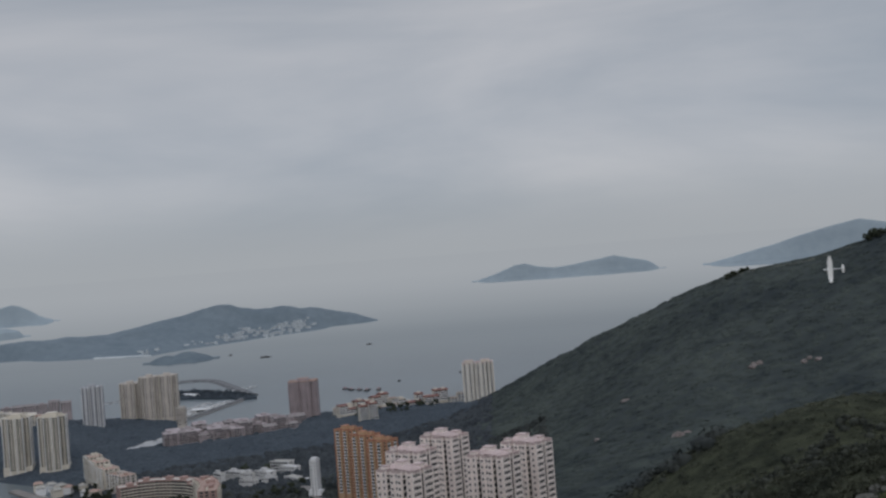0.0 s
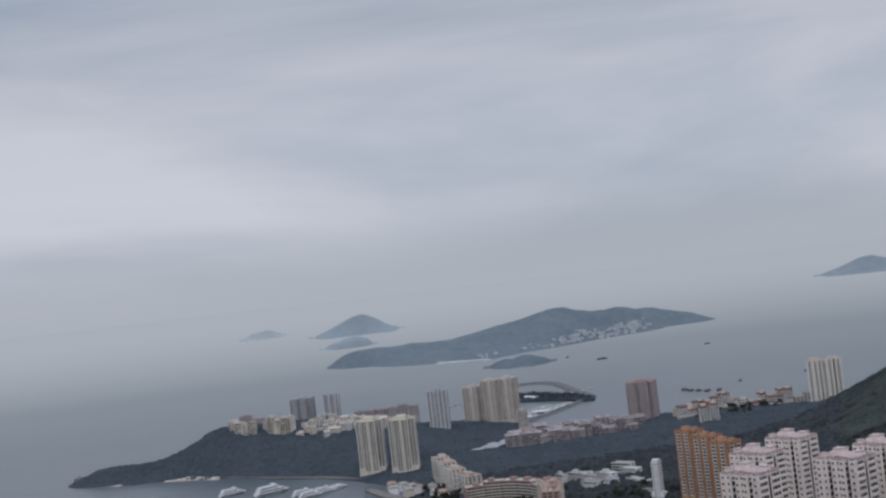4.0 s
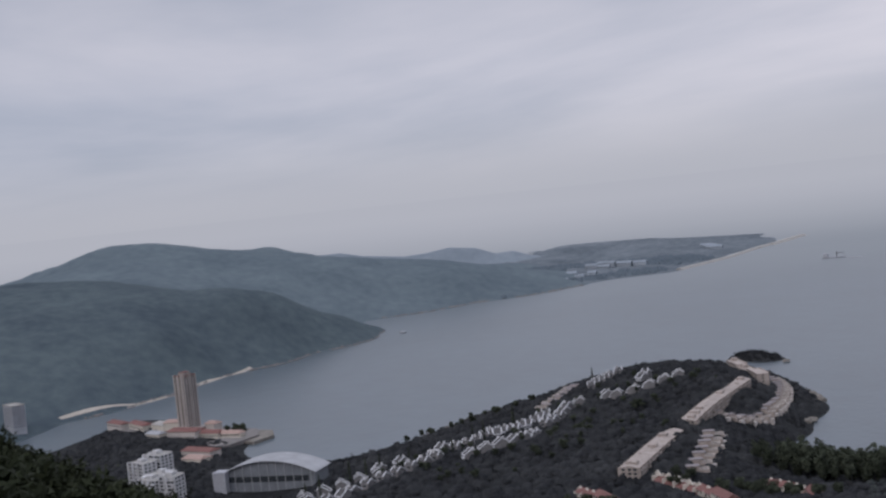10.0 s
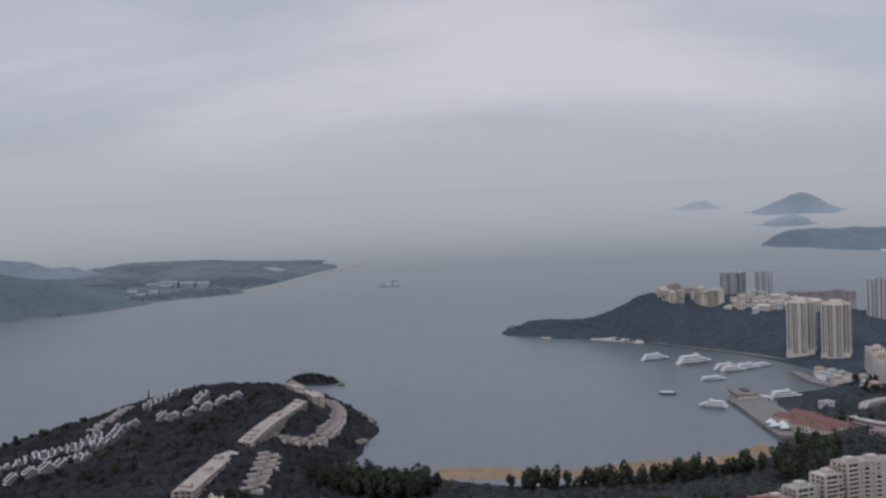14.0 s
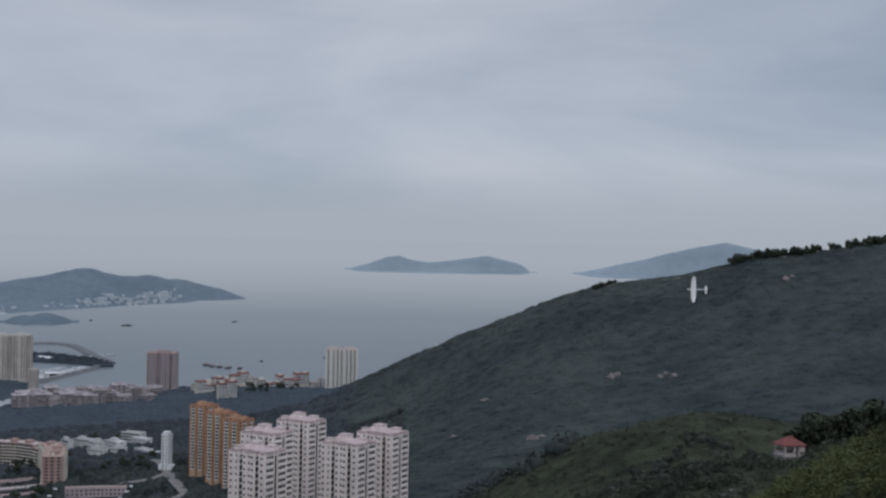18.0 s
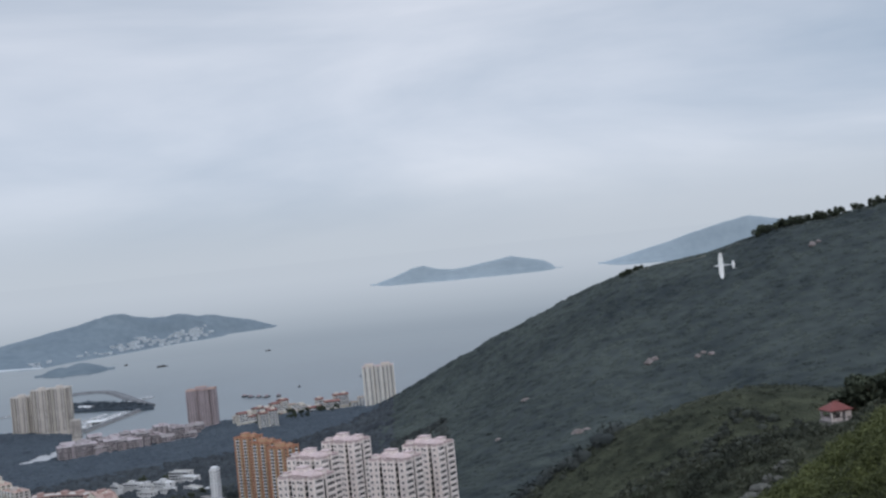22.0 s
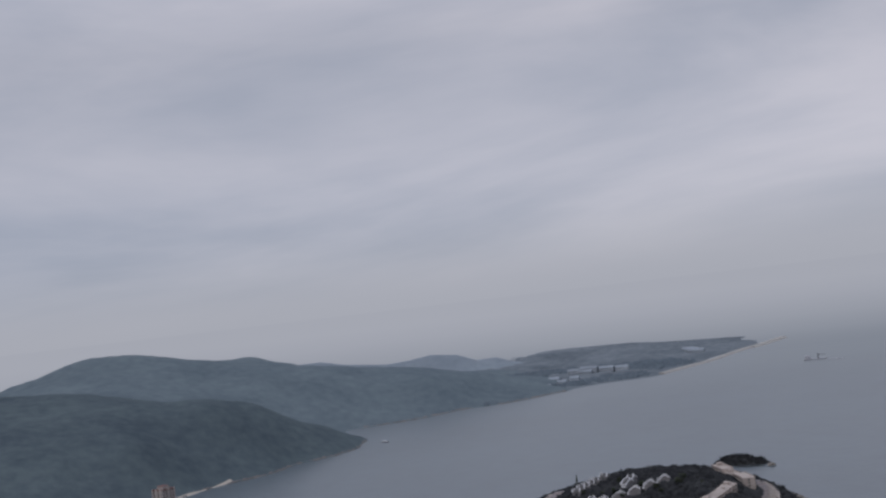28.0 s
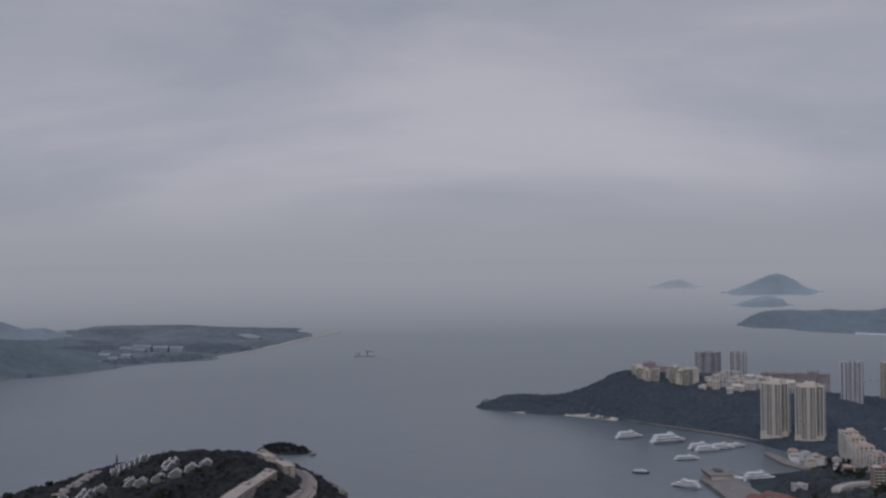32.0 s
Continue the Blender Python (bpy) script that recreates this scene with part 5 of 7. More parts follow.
house = terrace_house()
cream_house = thing("cream_villa", 0, 0, 0, 0, "long cream terraced villa with a flat roof and walled yard", "house", "cream villas")
part("wall", Build().box(0, 4, -6, 6.4, 21, 9.6), RIDGE_W, cream_house)
part("upper_floor", Build().box(0, 5, 3.6, 6.0, 9, 2.8), RIDGE_W, cream_house)
part("roof", Build().box(0, 5, 6.4, 6.6, 9.6, 0.4), PINKG, cream_house, "dull pinkish flat roof")
part("parapet", Build().box(-3.1, -2.8, 3.6, 0.3, 7, 0.9).box(3.1, -2.8, 3.6, 0.3, 7, 0.9).box(0, -6.4, 3.6, 6.4, 0.3, 0.9), BEIGE, cream_house)
# Flat dark slot painted where a courtyard would lie in shade.
part("roof_slot", Build().box(0.4, -2.6, 3.6, 2.6, 4.2, 0.3), SLATE, cream_house, "dark slot for a shaded courtyard")
part("garden_wall", Build().box(-5.4, 4, -6, 0.5, 12, 7.6).box(-4.2, -2, -6, 2.6, 0.5, 7.6), RIDGE_W, cream_house)
part("porch", Build().box(0.6, -8.0, -4, 4.4, 3, 5.6), BEIGE, cream_house)
for x_, z_ in ((-1.7, -0.2), (1.7, -0.2), (-1.7, 1.8), (1.7, 1.8)):
    part("window", Build().box(x_, -6.5, z_, 1.5, 0.18, 1.3), GLASS, cream_house)
first_used = {house: False, cream_house: False}


def row_of(proto, line, step, turn=0.0, wob=4.0, seed=0):
    rng = random.Random(seed)
    d = sum(math.hypot(b[0] - a[0], b[1] - a[1]) for a, b in zip(line, line[1:]))
    pts = along(line, max(2, int(d / step)))
    for i, (x_, y_) in enumerate(pts):
        if proto is house and i and rng.random() < 0.06:
            continue
        a, b = pts[max(i - 1, 0)], pts[min(i + 1, len(pts) - 1)]
        ang = math.degrees(math.atan2(b[1] - a[1], b[0] - a[0])) + turn + rng.uniform(-wob, wob)
        m = pose(x_, y_, max(gz(x_, y_), 2) + rng.uniform(-0.5, 0.5) - (2.2 if proto is cream_house else 1.2), 0, 0, ang)
        clear(x_, y_, 8.5)
        if first_used[proto]:
            copy_thing(proto, m)
        else:
            proto.matrix_world = m
            first_used[proto] = True


WHITE_ROWS = ([(-908, 789), (-911, 758), (-930, 729)], [(-1050, 829), (-1025, 791), (-1000, 752)], [(-940, 724), (-957, 703)], [(-958, 690), (-935, 665), (-925, 640)],
              [(-963, 667), (-944, 639), (-933, 615), (-903, 572)], [(-920, 577), (-890, 548), (-887, 521), (-878, 492)], [(-855, 578), (-831, 554), (-833, 500)],
              [(-866, 488), (-854, 454), (-852, 425), (-849, 402)], [(-904, 515), (-903, 481), (-907, 455)], [(-889, 445), (-889, 421), (-902, 384)], [(-838, 388), (-828, 366), (-846, 345)], [(-868, 372), (-880, 345)], [(-958, 790), (-950, 778)])
for q, ln_ in enumerate(WHITE_ROWS):
    row_of(house, ln_, 12.1, 90 + (180 if q % 2 else 0) + (18 if q % 3 else -14), 11, 200 + q)
CREAM_ROWS = ([(-654, 580), (-669, 598), (-682, 615), (-698, 635), (-714, 652)], [(-782, 722), (-778, 738), (-776, 757), (-786, 782), (-809, 816), (-830, 845), (-850, 868), (-878, 898), (-902, 910)],
              [(-1077, 783), (-1028, 735), (-1011, 711), (-1002, 690)])
for q, ln_ in enumerate(CREAM_ROWS):
    row_of(cream_house, ln_, 12.5, 8, 7, 230 + q)
for q, line in enumerate(([(-664, 482), (-639, 480), (-618, 474), (-600, 468)], [(-652, 540), (-626, 538), (-602, 534), (-580, 528), (-558, 520)], [(-606, 600), (-586, 601), (-566, 596), (-546, 584)])):
    block("red_roof_row", line, 9, gz(*line[1]) - 5, 3, 3.0, CREAM, RED_T, "low cream row with a long red-tiled roof", group="red roof rows", gable=2.8, jag=1.0, seed=120 + q)
    for k, (x_, y_) in enumerate(along(line, 9)):
        a_, b_ = line[0], line[-1]
        t = thing("party_wall", x_, y_, gz(*line[1]) + 4, math.degrees(math.atan2(b_[1] - a_[1], b_[0] - a_[0])), "pale party wall rising between red roofs", "wall", "party walls")
        part("wall", Build().gable(0, 0, 0.4, 0.5, 10, 3.2, 90, 0.2).box(0, 0, -4, 0.7, 10, 4.4), CREAM, t)

# ---- hotel bay ----
for q, (x_, y_, l_, d_, h_, tn, rf) in enumerate(((-1315, 428, 40, 20, 8, 30, RED_T), (-1292, 446, 36, 14, 5, 30, RED_T), (-1362, 430, 20, 14, 12, 40, TERRA), (-1322, 462, 16, 12, 9, 20, TERRA), (-1380, 424, 28, 18, 9, 10, GREY_R), (-1430, 412, 44, 14, 6, 5, RED_T), (-1475, 398, 36, 14, 5, 10, RED_T),
                                                  (-1268, 462, 30, 10, 4, 35, TERRA), (-1350, 404, 24, 12, 5, 20, METAL), (-1190, 400, 40, 16, 7, 25, RED_T), (-1160, 385, 26, 16, 6, 25, TERRA))):
    t = thing("hotel_wing", x_, y_, 6, tn, "low hotel wing with a pitched roof by the water", "hotel", "hotel wings")
    part("wall", Build().box(0, 0, -5, l_, d_, h_ + 5), CREAM if q % 3 else BEIGE, t)
    part("roof", Build().gable(0, 0, h_, l_, d_, 3.0, 0, 0.8, 3), rf, t)
    w = Build()
    for j in range(int(l_ / 3.6)):
        for s in (-1, 1):
            w.box(-l_ / 2 + 2 + j * 3.6, s * d_ / 2, 1, 1.8, 0.2, 1.8)
    stuff_part("glazing", w, GLASS, t)
    clear(x_, y_, l_ * 0.6)
slab_thing("quay", [(-1450, 392), (-1340, 412), (-1262, 408), (-1222, 436), (-1248, 486), (-1285, 500), (-1345, 478), (-1440, 436)], -3, 5.4, STONE, "paved quay round the hotel", "quay")
slab_thing("rock_spit", [(-1262, 452), (-1225, 470), (-1240, 500), (-1272, 512), (-1295, 496)], -3, 3.5, ROCK, "rocky spit with low trees", "spit")
for q, (ln_, fl) in enumerate((([(-1098, 306), (-1078, 313)], 7), ([(-1076, 316), (-1058, 326)], 5), ([(-1106, 322), (-1086, 331)], 8), ([(-1030, 292), (-1012, 302)], 6), ([(-1010, 305), (-998, 314)], 7), ([(-1060, 300), (-1046, 306)], 5))):
    block("white_flats", ln_, 15, 8, fl, 3.0, PALEW, GREY_R, "white stepped flats near the bay", group="white flats", bands=WHITE if q % 2 else PALEW, jag=1.5, seed=130 + q, huts=0.9, rich=WHITE)
t = thing("arena", -1003, 402, 13, 42, "sports hall with a broad white vaulted roof", "sports hall")
n_ = 18
v, f = [], []
for j in range(2):
    for i in range(n_ + 1):
        u = i / n_ * 2 - 1
        for k, s in enumerate((0.0, 0.6)):
            v.append((u * 46, (-17, 17)[j], 6 + 11 * (1 - u * u) - s))
for i in range(n_):
    a, b = i * 2, (n_ + 1 + i) * 2
    f += [(a, a + 2, b + 2, b), (a + 1, b + 1, b + 3, a + 3), (a, a + 1, a + 3, a + 2), (b, b + 2, b + 3, b + 1)]
part("roof", Build().add(v, f), METAL, t, "white vaulted roof")
prof = [(-44, -16), (44, -16)] + [(44 - 8 * j, 5.2 + 11 * (1 - ((44 - 8 * j) / 46) ** 2)) for j in range(12)]
side = Build().add([(u, y_, z_) for y_ in (-14.5, 14.5) for u, z_ in prof], [tuple(range(14)), tuple(range(27, 13, -1))] + [(i, 14 + i, 14 + (i + 1) % 14, (i + 1) % 14) for i in range(14)])
part("wall", side, mat("arena_cladding", (0.175, 0.19, 0.21), 0.6, 0.2, 0.1, 0.1, 1.0), t)
for k in range(11):
    part("mullion", Build().box(-40 + 8 * k, -14.7, -14, 0.6, 0.5, 19.5 + 10.5 * (1 - ((-40 + 8 * k) / 46) ** 2)), METAL, t)
part("glazing", Build().box(0, -14.6, -2, 76, 0.3, 5).box(0, 14.6, 1, 70, 0.3, 5), GLASS, t)
part("fascia", Build().box(0, -14.8, -16, 60, 0.4, 5), PALEW, t)
part("annex", Build().box(-44, -16, -16, 12, 12, 25), GREYW, t)
clear(-1003, 402, 48)

# ---- boats ----


def hull_mesh(L, B, D, bow=0.28):
    """A hull with a raked, pointed bow along +x and a flat stern."""
    b = Build()
    st = [(-0.5, 0.86, 0.8), (-0.2, 1.0, 0.85), (0.5 - bow, 0.95, 0.9), (0.5 - bow * 0.4, 0.6, 0.98), (0.5, 0.03, 1.1)]
    v = []
    for s, w, h in st:
        for side in (-1, 1):
            v.append((s * L - (0.04 * L if s > 0.2 else 0), side * B * 0.36 * w, -0.4))
            v.append((s * L, side * B * 0.5 * w, D * h))
    f = []
    for i in range(len(st) - 1):
        a, c = 4 * i, 4 * i + 4
        f += [(a, c, c + 1, a + 1), (a + 3, c + 3, c + 2, a + 2), (a + 1, c + 1, c + 3, a + 3), (a + 2, c + 2, c, a)]
    f += [(0, 1, 3, 2), (4 * len(st) - 4, 4 * len(st) - 2, 4 * len(st) - 1, 4 * len(st) - 3)]
    return b.add(v, f)


def ferry(x, y, L, B, turn, label="white passenger ferry with two decks moored in the bay", decks=2, hull=None, name="ferry", group="moored ferries", top=None):
    t = thing(name, x, y, 0, turn, label, "boat", group)
    d = L * 0.075
    part("hull", hull_mesh(L, B, d), hull or WHITE, t)
    part("rubbing_strake", Build().box(-L * 0.05, 0, d * 0.55, L * 0.8, B * 1.01, d * 0.12), DARK, t)
    z, l, w = d * 0.85, L * 0.74, B * 0.86
    for k in range(decks):
        h = L * 0.07
        part("cabin", Build().box(-L * 0.06 * (k + 1), 0, z, l, w, h), top or WHITE, t)
        part("window_band", Build().box(-L * 0.06 * (k + 1), 0, z + h * 0.42, l * 0.94, w * 1.01, h * 0.34), GLASS, t)
        z, l, w = z + h, l * 0.72, w * 0.9
    part("canopy", Build().box(-L * 0.1, 0, z + 0.1, l * 1.2, w, 0.25), top or WHITE, t)
    part("bridge", Build().box(L * 0.04, 0, z + 0.35, L * 0.1, w * 0.7, L * 0.05), top or WHITE, t)
    part("mast", Build().box(-L * 0.02, 0, z, 0.25, 0.25, L * 0.14), DARK, t)
    return t


for x_, y_, L_, tn, dk in ((-812, 1440, 36, 20, 2), (-750, 1432, 46, 22, 2), (-690, 1404, 32, 15, 2), (-668, 1418, 30, 12, 2), (-662, 1440, 28, 18, 1), (-676, 1392, 30, 14, 2), (-668, 1322, 28, 8, 1),
                           (-590, 1163, 30, 150, 2), (-545, 1246, 34, 12, 2), (-565, 1228, 24, 140, 1), (-486, 1090, 22, 30, 1)):
    ferry(x_, y_, L_ * 1.08, L_ * 0.3, tn + 34, decks=dk)
ferry(-669, 1212, 20, 6, 10, "dark work launch lying at anchor", 1, DARK, "launch", "launches")
ferry(-1985, 1075, 16, 5, 20, "small dark boat off the cape", 1, DARK, "launch", "launches")
for x_, y_, L_, tn in ((-809, 3412, 20, 80), (-674, 3236, 30, 20), (-236, 2371, 13, 70), (-120, 2460, 11, 60), (250, 3200, 24, 10), (-420, 3450, 20, 40)):
    ferry(x_, y_, L_, L_ * 0.24, tn, "small dark coaster out on the water", 1, DARK, "coaster", "coasters", SLATE)
for q, (x_, y_) in enumerate(((-330, 2290), (-316, 2268), (-300, 2256), (-284, 2244), (-262, 2240))):
    t = thing("barge", x_, y_, 0, 60 + 8 * q, "low dark fishing raft lying off the shore", "raft", "fishing rafts")
    part("hull", Build().box(0, 0, -0.5, 24 if q > 2 else 12, 8, 2.6), DARK, t)
    part("shed", Build().box(-2, 0, 2.1, 6, 5, 3), BROWN, t)
t = thing("dredger", -2049, 2303, 0, 25, "long low dredging barge with a crane", "barge")
part("hull", hull_mesh(56, 14, 3.5), GREYW, t)
part("house", Build().box(-20, 0, 3, 10, 11, 8), GREYW, t)
part("crane_mast", Build().box(6, 0, 3, 1.6, 1.6, 12), DARK, t)
part("crane_jib", Build().box(14, 0, 12, 20, 0.9, 0.9), DARK, t)
t = thing("pontoon", -1995, 2310, 0, 8, "pale floating pontoon beside the barge", "pontoon")
part("deck", Build().box(0, 0, -0.5, 44, 7, 2.2), GREYW, t)


def yacht(x, y, L, turn, label="white yacht in the marina"):
    t = thing("yacht", x, y, 0, turn, label, "boat", "marina yachts")
    part("hull", hull_mesh(L, L * 0.27, L * 0.1), WHITE, t)
    part("cabin", Build().box(-L * 0.05, 0, L * 0.085, L * 0.45, L * 0.2, L * 0.09), WHITE, t)
    part("windscreen", Build().box(L * 0.02, 0, L * 0.11, L * 0.36, L * 0.205, L * 0.035), GLASS, t)
    return t


yacht_a = yacht(-560, 2010, 16, 100)
rng = random.Random(7)
for q in range(96):
    if q >= 44:
        f = (q - 44) % 26 / 25
        side = (q - 44) // 26
        x_, y_, tn = (-600 - 30 * side + 62 * f + rng.uniform(-5, 5), 1990 + 215 * f + rng.uniform(-5, 5), 12 + rng.uniform(-8, 8))
    elif q < 22:
        f = q / 21
        x_, y_, tn = -566 + 40 * f + rng.uniform(-4, 4), 1990 + 210 * f, 10 + rng.uniform(-8, 8)
    elif q < 34:
        f = (q - 22) / 11
        x_, y_, tn = -600 + 60 * f, 2360 + 90 * f + rng.uniform(-10, 10), 70
    else:
        f = (q - 34) / 9
        x_, y_, tn = -800 + 90 * f, 2330 + 120 * f + rng.uniform(-10, 10), 60
    m = pose(x_, y_, 0, 0, 0, tn + (180 if rng.random() < 0.4 else 0))
    s_ = rng.uniform(0.7, 1.25)
    copy_thing(yacht_a, m @ Matrix.Diagonal((s_, s_, s_, 1)))
for q, (a_, b_, w_) in enumerate((((-545, 1980), (-508, 2215), 4), ((-612, 2350), (-536, 2462), 4), ((-812, 2322), (-704, 2466), 5), ((-700, 2300), (-640, 2420), 4))):
    ln, ang = math.hypot(b_[0] - a_[0], b_[1] - a_[1]), math.degrees(math.atan2(b_[1] - a_[1], b_[0] - a_[0]))
    t = thing("pontoon", (a_[0] + b_[0]) / 2, (a_[1] + b_[1]) / 2, 0, ang, "pale floating marina pontoon", "pontoon", "marina pontoons")
    part("deck", Build().box(0, 0, -0.4, ln, w_, 1.2), STONE, t)
    for k in range(int(ln / 22)):
        part("finger", Build().box(-ln / 2 + 12 + k * 22, 6, -0.4, 1.6, 11, 1.0), STONE, t)


MOLE_S = mat("rubble_stone", (0.140, 0.145, 0.155), 0.95, 0.35, 0.08, 0.5, 0.6)


def mole(name, line, w, h, label, material=STONE):
    v, f = [], []
    for i, (ax, ay) in enumerate(line):
        qx, qy = line[min(i + 1, len(line) - 1)][0] - line[max(i - 1, 0)][0], line[min(i + 1, len(line) - 1)][1] - line[max(i - 1, 0)][1]
        k = 1 / math.hypot(qx, qy)
        for s, z in ((-1, -3), (-0.45, h), (0.45, h), (1, -3)):
            v.append((ax - qy * k * s * w, ay + qx * k * s * w, z))
        if i:
            for j in range(3):
                f.append((4 * i - 4 + j, 4 * i + j, 4 * i + j + 1, 4 * i - 3 + j))
    n = len(line) * 4
    f += [(0, 1, 2, 3), (n - 1, n - 2, n - 3, n - 4)]
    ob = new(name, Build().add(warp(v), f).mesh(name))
    ob.data.materials.append(material)
    return tagged(ob, label, "breakwater", kind="structure")


mole("breakwater_marina", along([(-790, 2560), (-775, 2660), (-720, 2690), (-672, 2660), (-600, 2500), (-507, 2291)], 20), 15, 4.5, "curved brown-grey stone breakwater round the marina", MOLE_S)
spit = new("breakwater_spit", Build().prism([(-488, 2236), (-500, 2285), (-560, 2352), (-640, 2430), (-720, 2440), (-740, 2370), (-700, 2318), (-610, 2292), (-545, 2262), (-510, 2226)], -3, 3.5).mesh("breakwater_spit"))
spit.data.materials.append(HEAD_G)
tagged(spit, "green wooded spit inside the marina", "spit", kind="structure")
mole("breakwater_arm", along([(-560, 1960), (-540, 2060), (-524, 2150), (-515, 2230)], 10), 9, 3.5, "stone arm of the marina", MOLE_S)
mole("breakwater_north", along([(-2640, 2700), (-2700, 2830), (-2766, 2941), (-2800, 3010)], 9), 16, 6, "long stone breakwater off the reclaimed shore", GREY_R)
mole("sea_wall_north", along([(-2330, 2060), (-2440, 2330), (-2599, 2602), (-2690, 2790)], 24), 12, 5, "pale sea wall along the reclaimed land", GREY_R)
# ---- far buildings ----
# Far walls, roofs and even glazing are paled by painted haze.
PALE = mat("pale_render_haze_tint", (0.42, 0.455, 0.485), 0.9, 0.25, 0.05, random=0.3)
PALE_R = mat("pale_roof_haze_tint", (0.31, 0.34, 0.37), 0.9, 0.15, 0.05, random=0.2)


# Resort walls use a dimmer haze tint.
PALE_D = mat("resort_render_haze_tint", (0.215, 0.248, 0.280), 0.9, 0.25, 0.05, random=0.3)


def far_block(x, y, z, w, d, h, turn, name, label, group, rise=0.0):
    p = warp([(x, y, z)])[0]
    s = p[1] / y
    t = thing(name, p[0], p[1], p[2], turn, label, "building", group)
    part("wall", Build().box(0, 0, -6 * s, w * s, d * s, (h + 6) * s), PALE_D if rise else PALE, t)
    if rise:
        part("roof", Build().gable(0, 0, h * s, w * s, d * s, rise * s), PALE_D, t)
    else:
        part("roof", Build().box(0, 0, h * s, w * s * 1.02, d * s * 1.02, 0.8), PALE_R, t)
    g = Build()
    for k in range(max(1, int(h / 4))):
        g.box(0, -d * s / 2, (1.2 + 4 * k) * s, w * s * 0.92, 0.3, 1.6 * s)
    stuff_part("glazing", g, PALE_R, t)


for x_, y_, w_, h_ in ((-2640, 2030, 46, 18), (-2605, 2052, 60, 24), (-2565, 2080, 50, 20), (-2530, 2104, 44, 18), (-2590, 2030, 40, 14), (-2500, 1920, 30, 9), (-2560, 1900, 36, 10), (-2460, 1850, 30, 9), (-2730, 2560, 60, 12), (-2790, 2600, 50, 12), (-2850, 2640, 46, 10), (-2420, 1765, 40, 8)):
    far_block(x_, y_, 5, w_ * 0.8, 18, h_ * 0.7, 35, "resort_block", "pale resort building on the reclaimed land, haze in its colour", "resort buildings", 5)
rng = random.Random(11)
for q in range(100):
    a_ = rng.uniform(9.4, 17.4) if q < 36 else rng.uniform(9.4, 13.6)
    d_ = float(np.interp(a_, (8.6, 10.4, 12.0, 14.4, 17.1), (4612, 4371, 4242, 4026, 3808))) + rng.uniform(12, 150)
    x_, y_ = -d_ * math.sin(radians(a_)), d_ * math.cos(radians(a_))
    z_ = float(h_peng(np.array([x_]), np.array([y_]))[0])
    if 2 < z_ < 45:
        far_block(x_, y_, z_ - 1, rng.uniform(7, 20), rng.uniform(7, 12), rng.uniform(3, 8), rng.uniform(-30, 30), "island_house", "pale low village building on the island, haze in its colour", "island village")
far_block(-955, 4250, 20, 44, 14, 15, 0, "island_house", "broad pale block above the island's village, haze in its colour", "island village")
strand_pts = along([(-1300, 3700), (-1200, 3668), (-1110, 3642)], 8)
mole("breakwater_island", strand_pts, 9, 4, "pale sea wall on the island's shore, haze in its colour", PALE)

# ---- pavilion ----
HX, HY = 67.0, 199.0
HZ = gz(HX, HY) + 0.6
PAV = mat("pavilion_cream_paint", (0.46, 0.40, 0.385), 0.8, 0.2, 0.8, 0.1, 4.0)
t = thing("pavilion", HX, HY, HZ, 12, "white lookout pavilion with a red tiled hipped roof", "pavilion")
part("plinth", Build().box(0, 0, -2.5, 5.4, 5.0, 2.9), STONE, t)
for sx in (-2.2, 0, 2.2):
    for sy in (-2.0, 2.0):
        part("column", Build().box(sx, sy, 0.4, 0.38, 0.38, 1.75), PAV, t)
part("low_wall", Build().box(-1.1, -2.0, 0.4, 2.0, 0.2, 0.6).box(0, 2.0, 0.4, 4.4, 0.2, 0.75).box(-2.2, 0, 0.4, 0.2, 3.9, 0.6), PAV, t)
part("back_wall", Build().box(2.2, 0, 0.4, 0.2, 3.9, 1.75), PAV, t)
part("side_wall", Build().box(1.6, -2.0, 0.4, 1.2, 0.22, 1.75), PAV, t)
part("beam", Build().box(0, -2.0, 2.15, 4.9, 0.4, 0.4).box(0, 2.0, 2.15, 4.9, 0.4, 0.4).box(-2.25, 0, 2.15, 0.4, 4.4, 0.4).box(2.25, 0, 2.15, 0.4, 4.4, 0.4), PAV, t)
rf = Build()
rf.add([(-2.8, -2.5, 2.5), (2.8, -2.5, 2.5), (2.8, 2.5, 2.5), (-2.8, 2.5, 2.5), (-0.5, 0, 3.95), (0.5, 0, 3.95), (-2.8, -2.5, 2.35), (2.8, -2.5, 2.35), (2.8, 2.5, 2.35), (-2.8, 2.5, 2.35)],
       [(0, 1, 5, 4), (2, 3, 4, 5), (1, 2, 5), (3, 0, 4), (9, 8, 7, 6), (6, 7, 1, 0), (7, 8, 2, 1), (8, 9, 3, 2), (9, 6, 0, 3)])
part("roof", rf, mat("red_pavilion_tile", (0.165, 0.05, 0.046), 0.7, 0.25, 1.2, 0.5, 6.0), t, "red tiled hipped roof")
part("ridge", Build().box(0, 0, 3.9, 1.4, 0.22, 0.18), RED_T, t)
part("bench", Build().box(0, 1.5, 0.75, 3.6, 0.5, 0.12), BROWN, t)
t.scale = (0.76, 0.76, 0.85)
clear(HX, HY, 4.2)
for q in range(1, 6):
    clear(HX * (1 - 0.012 * q), HY * (1 - 0.012 * q), 3.6)

# ---- rocks ----


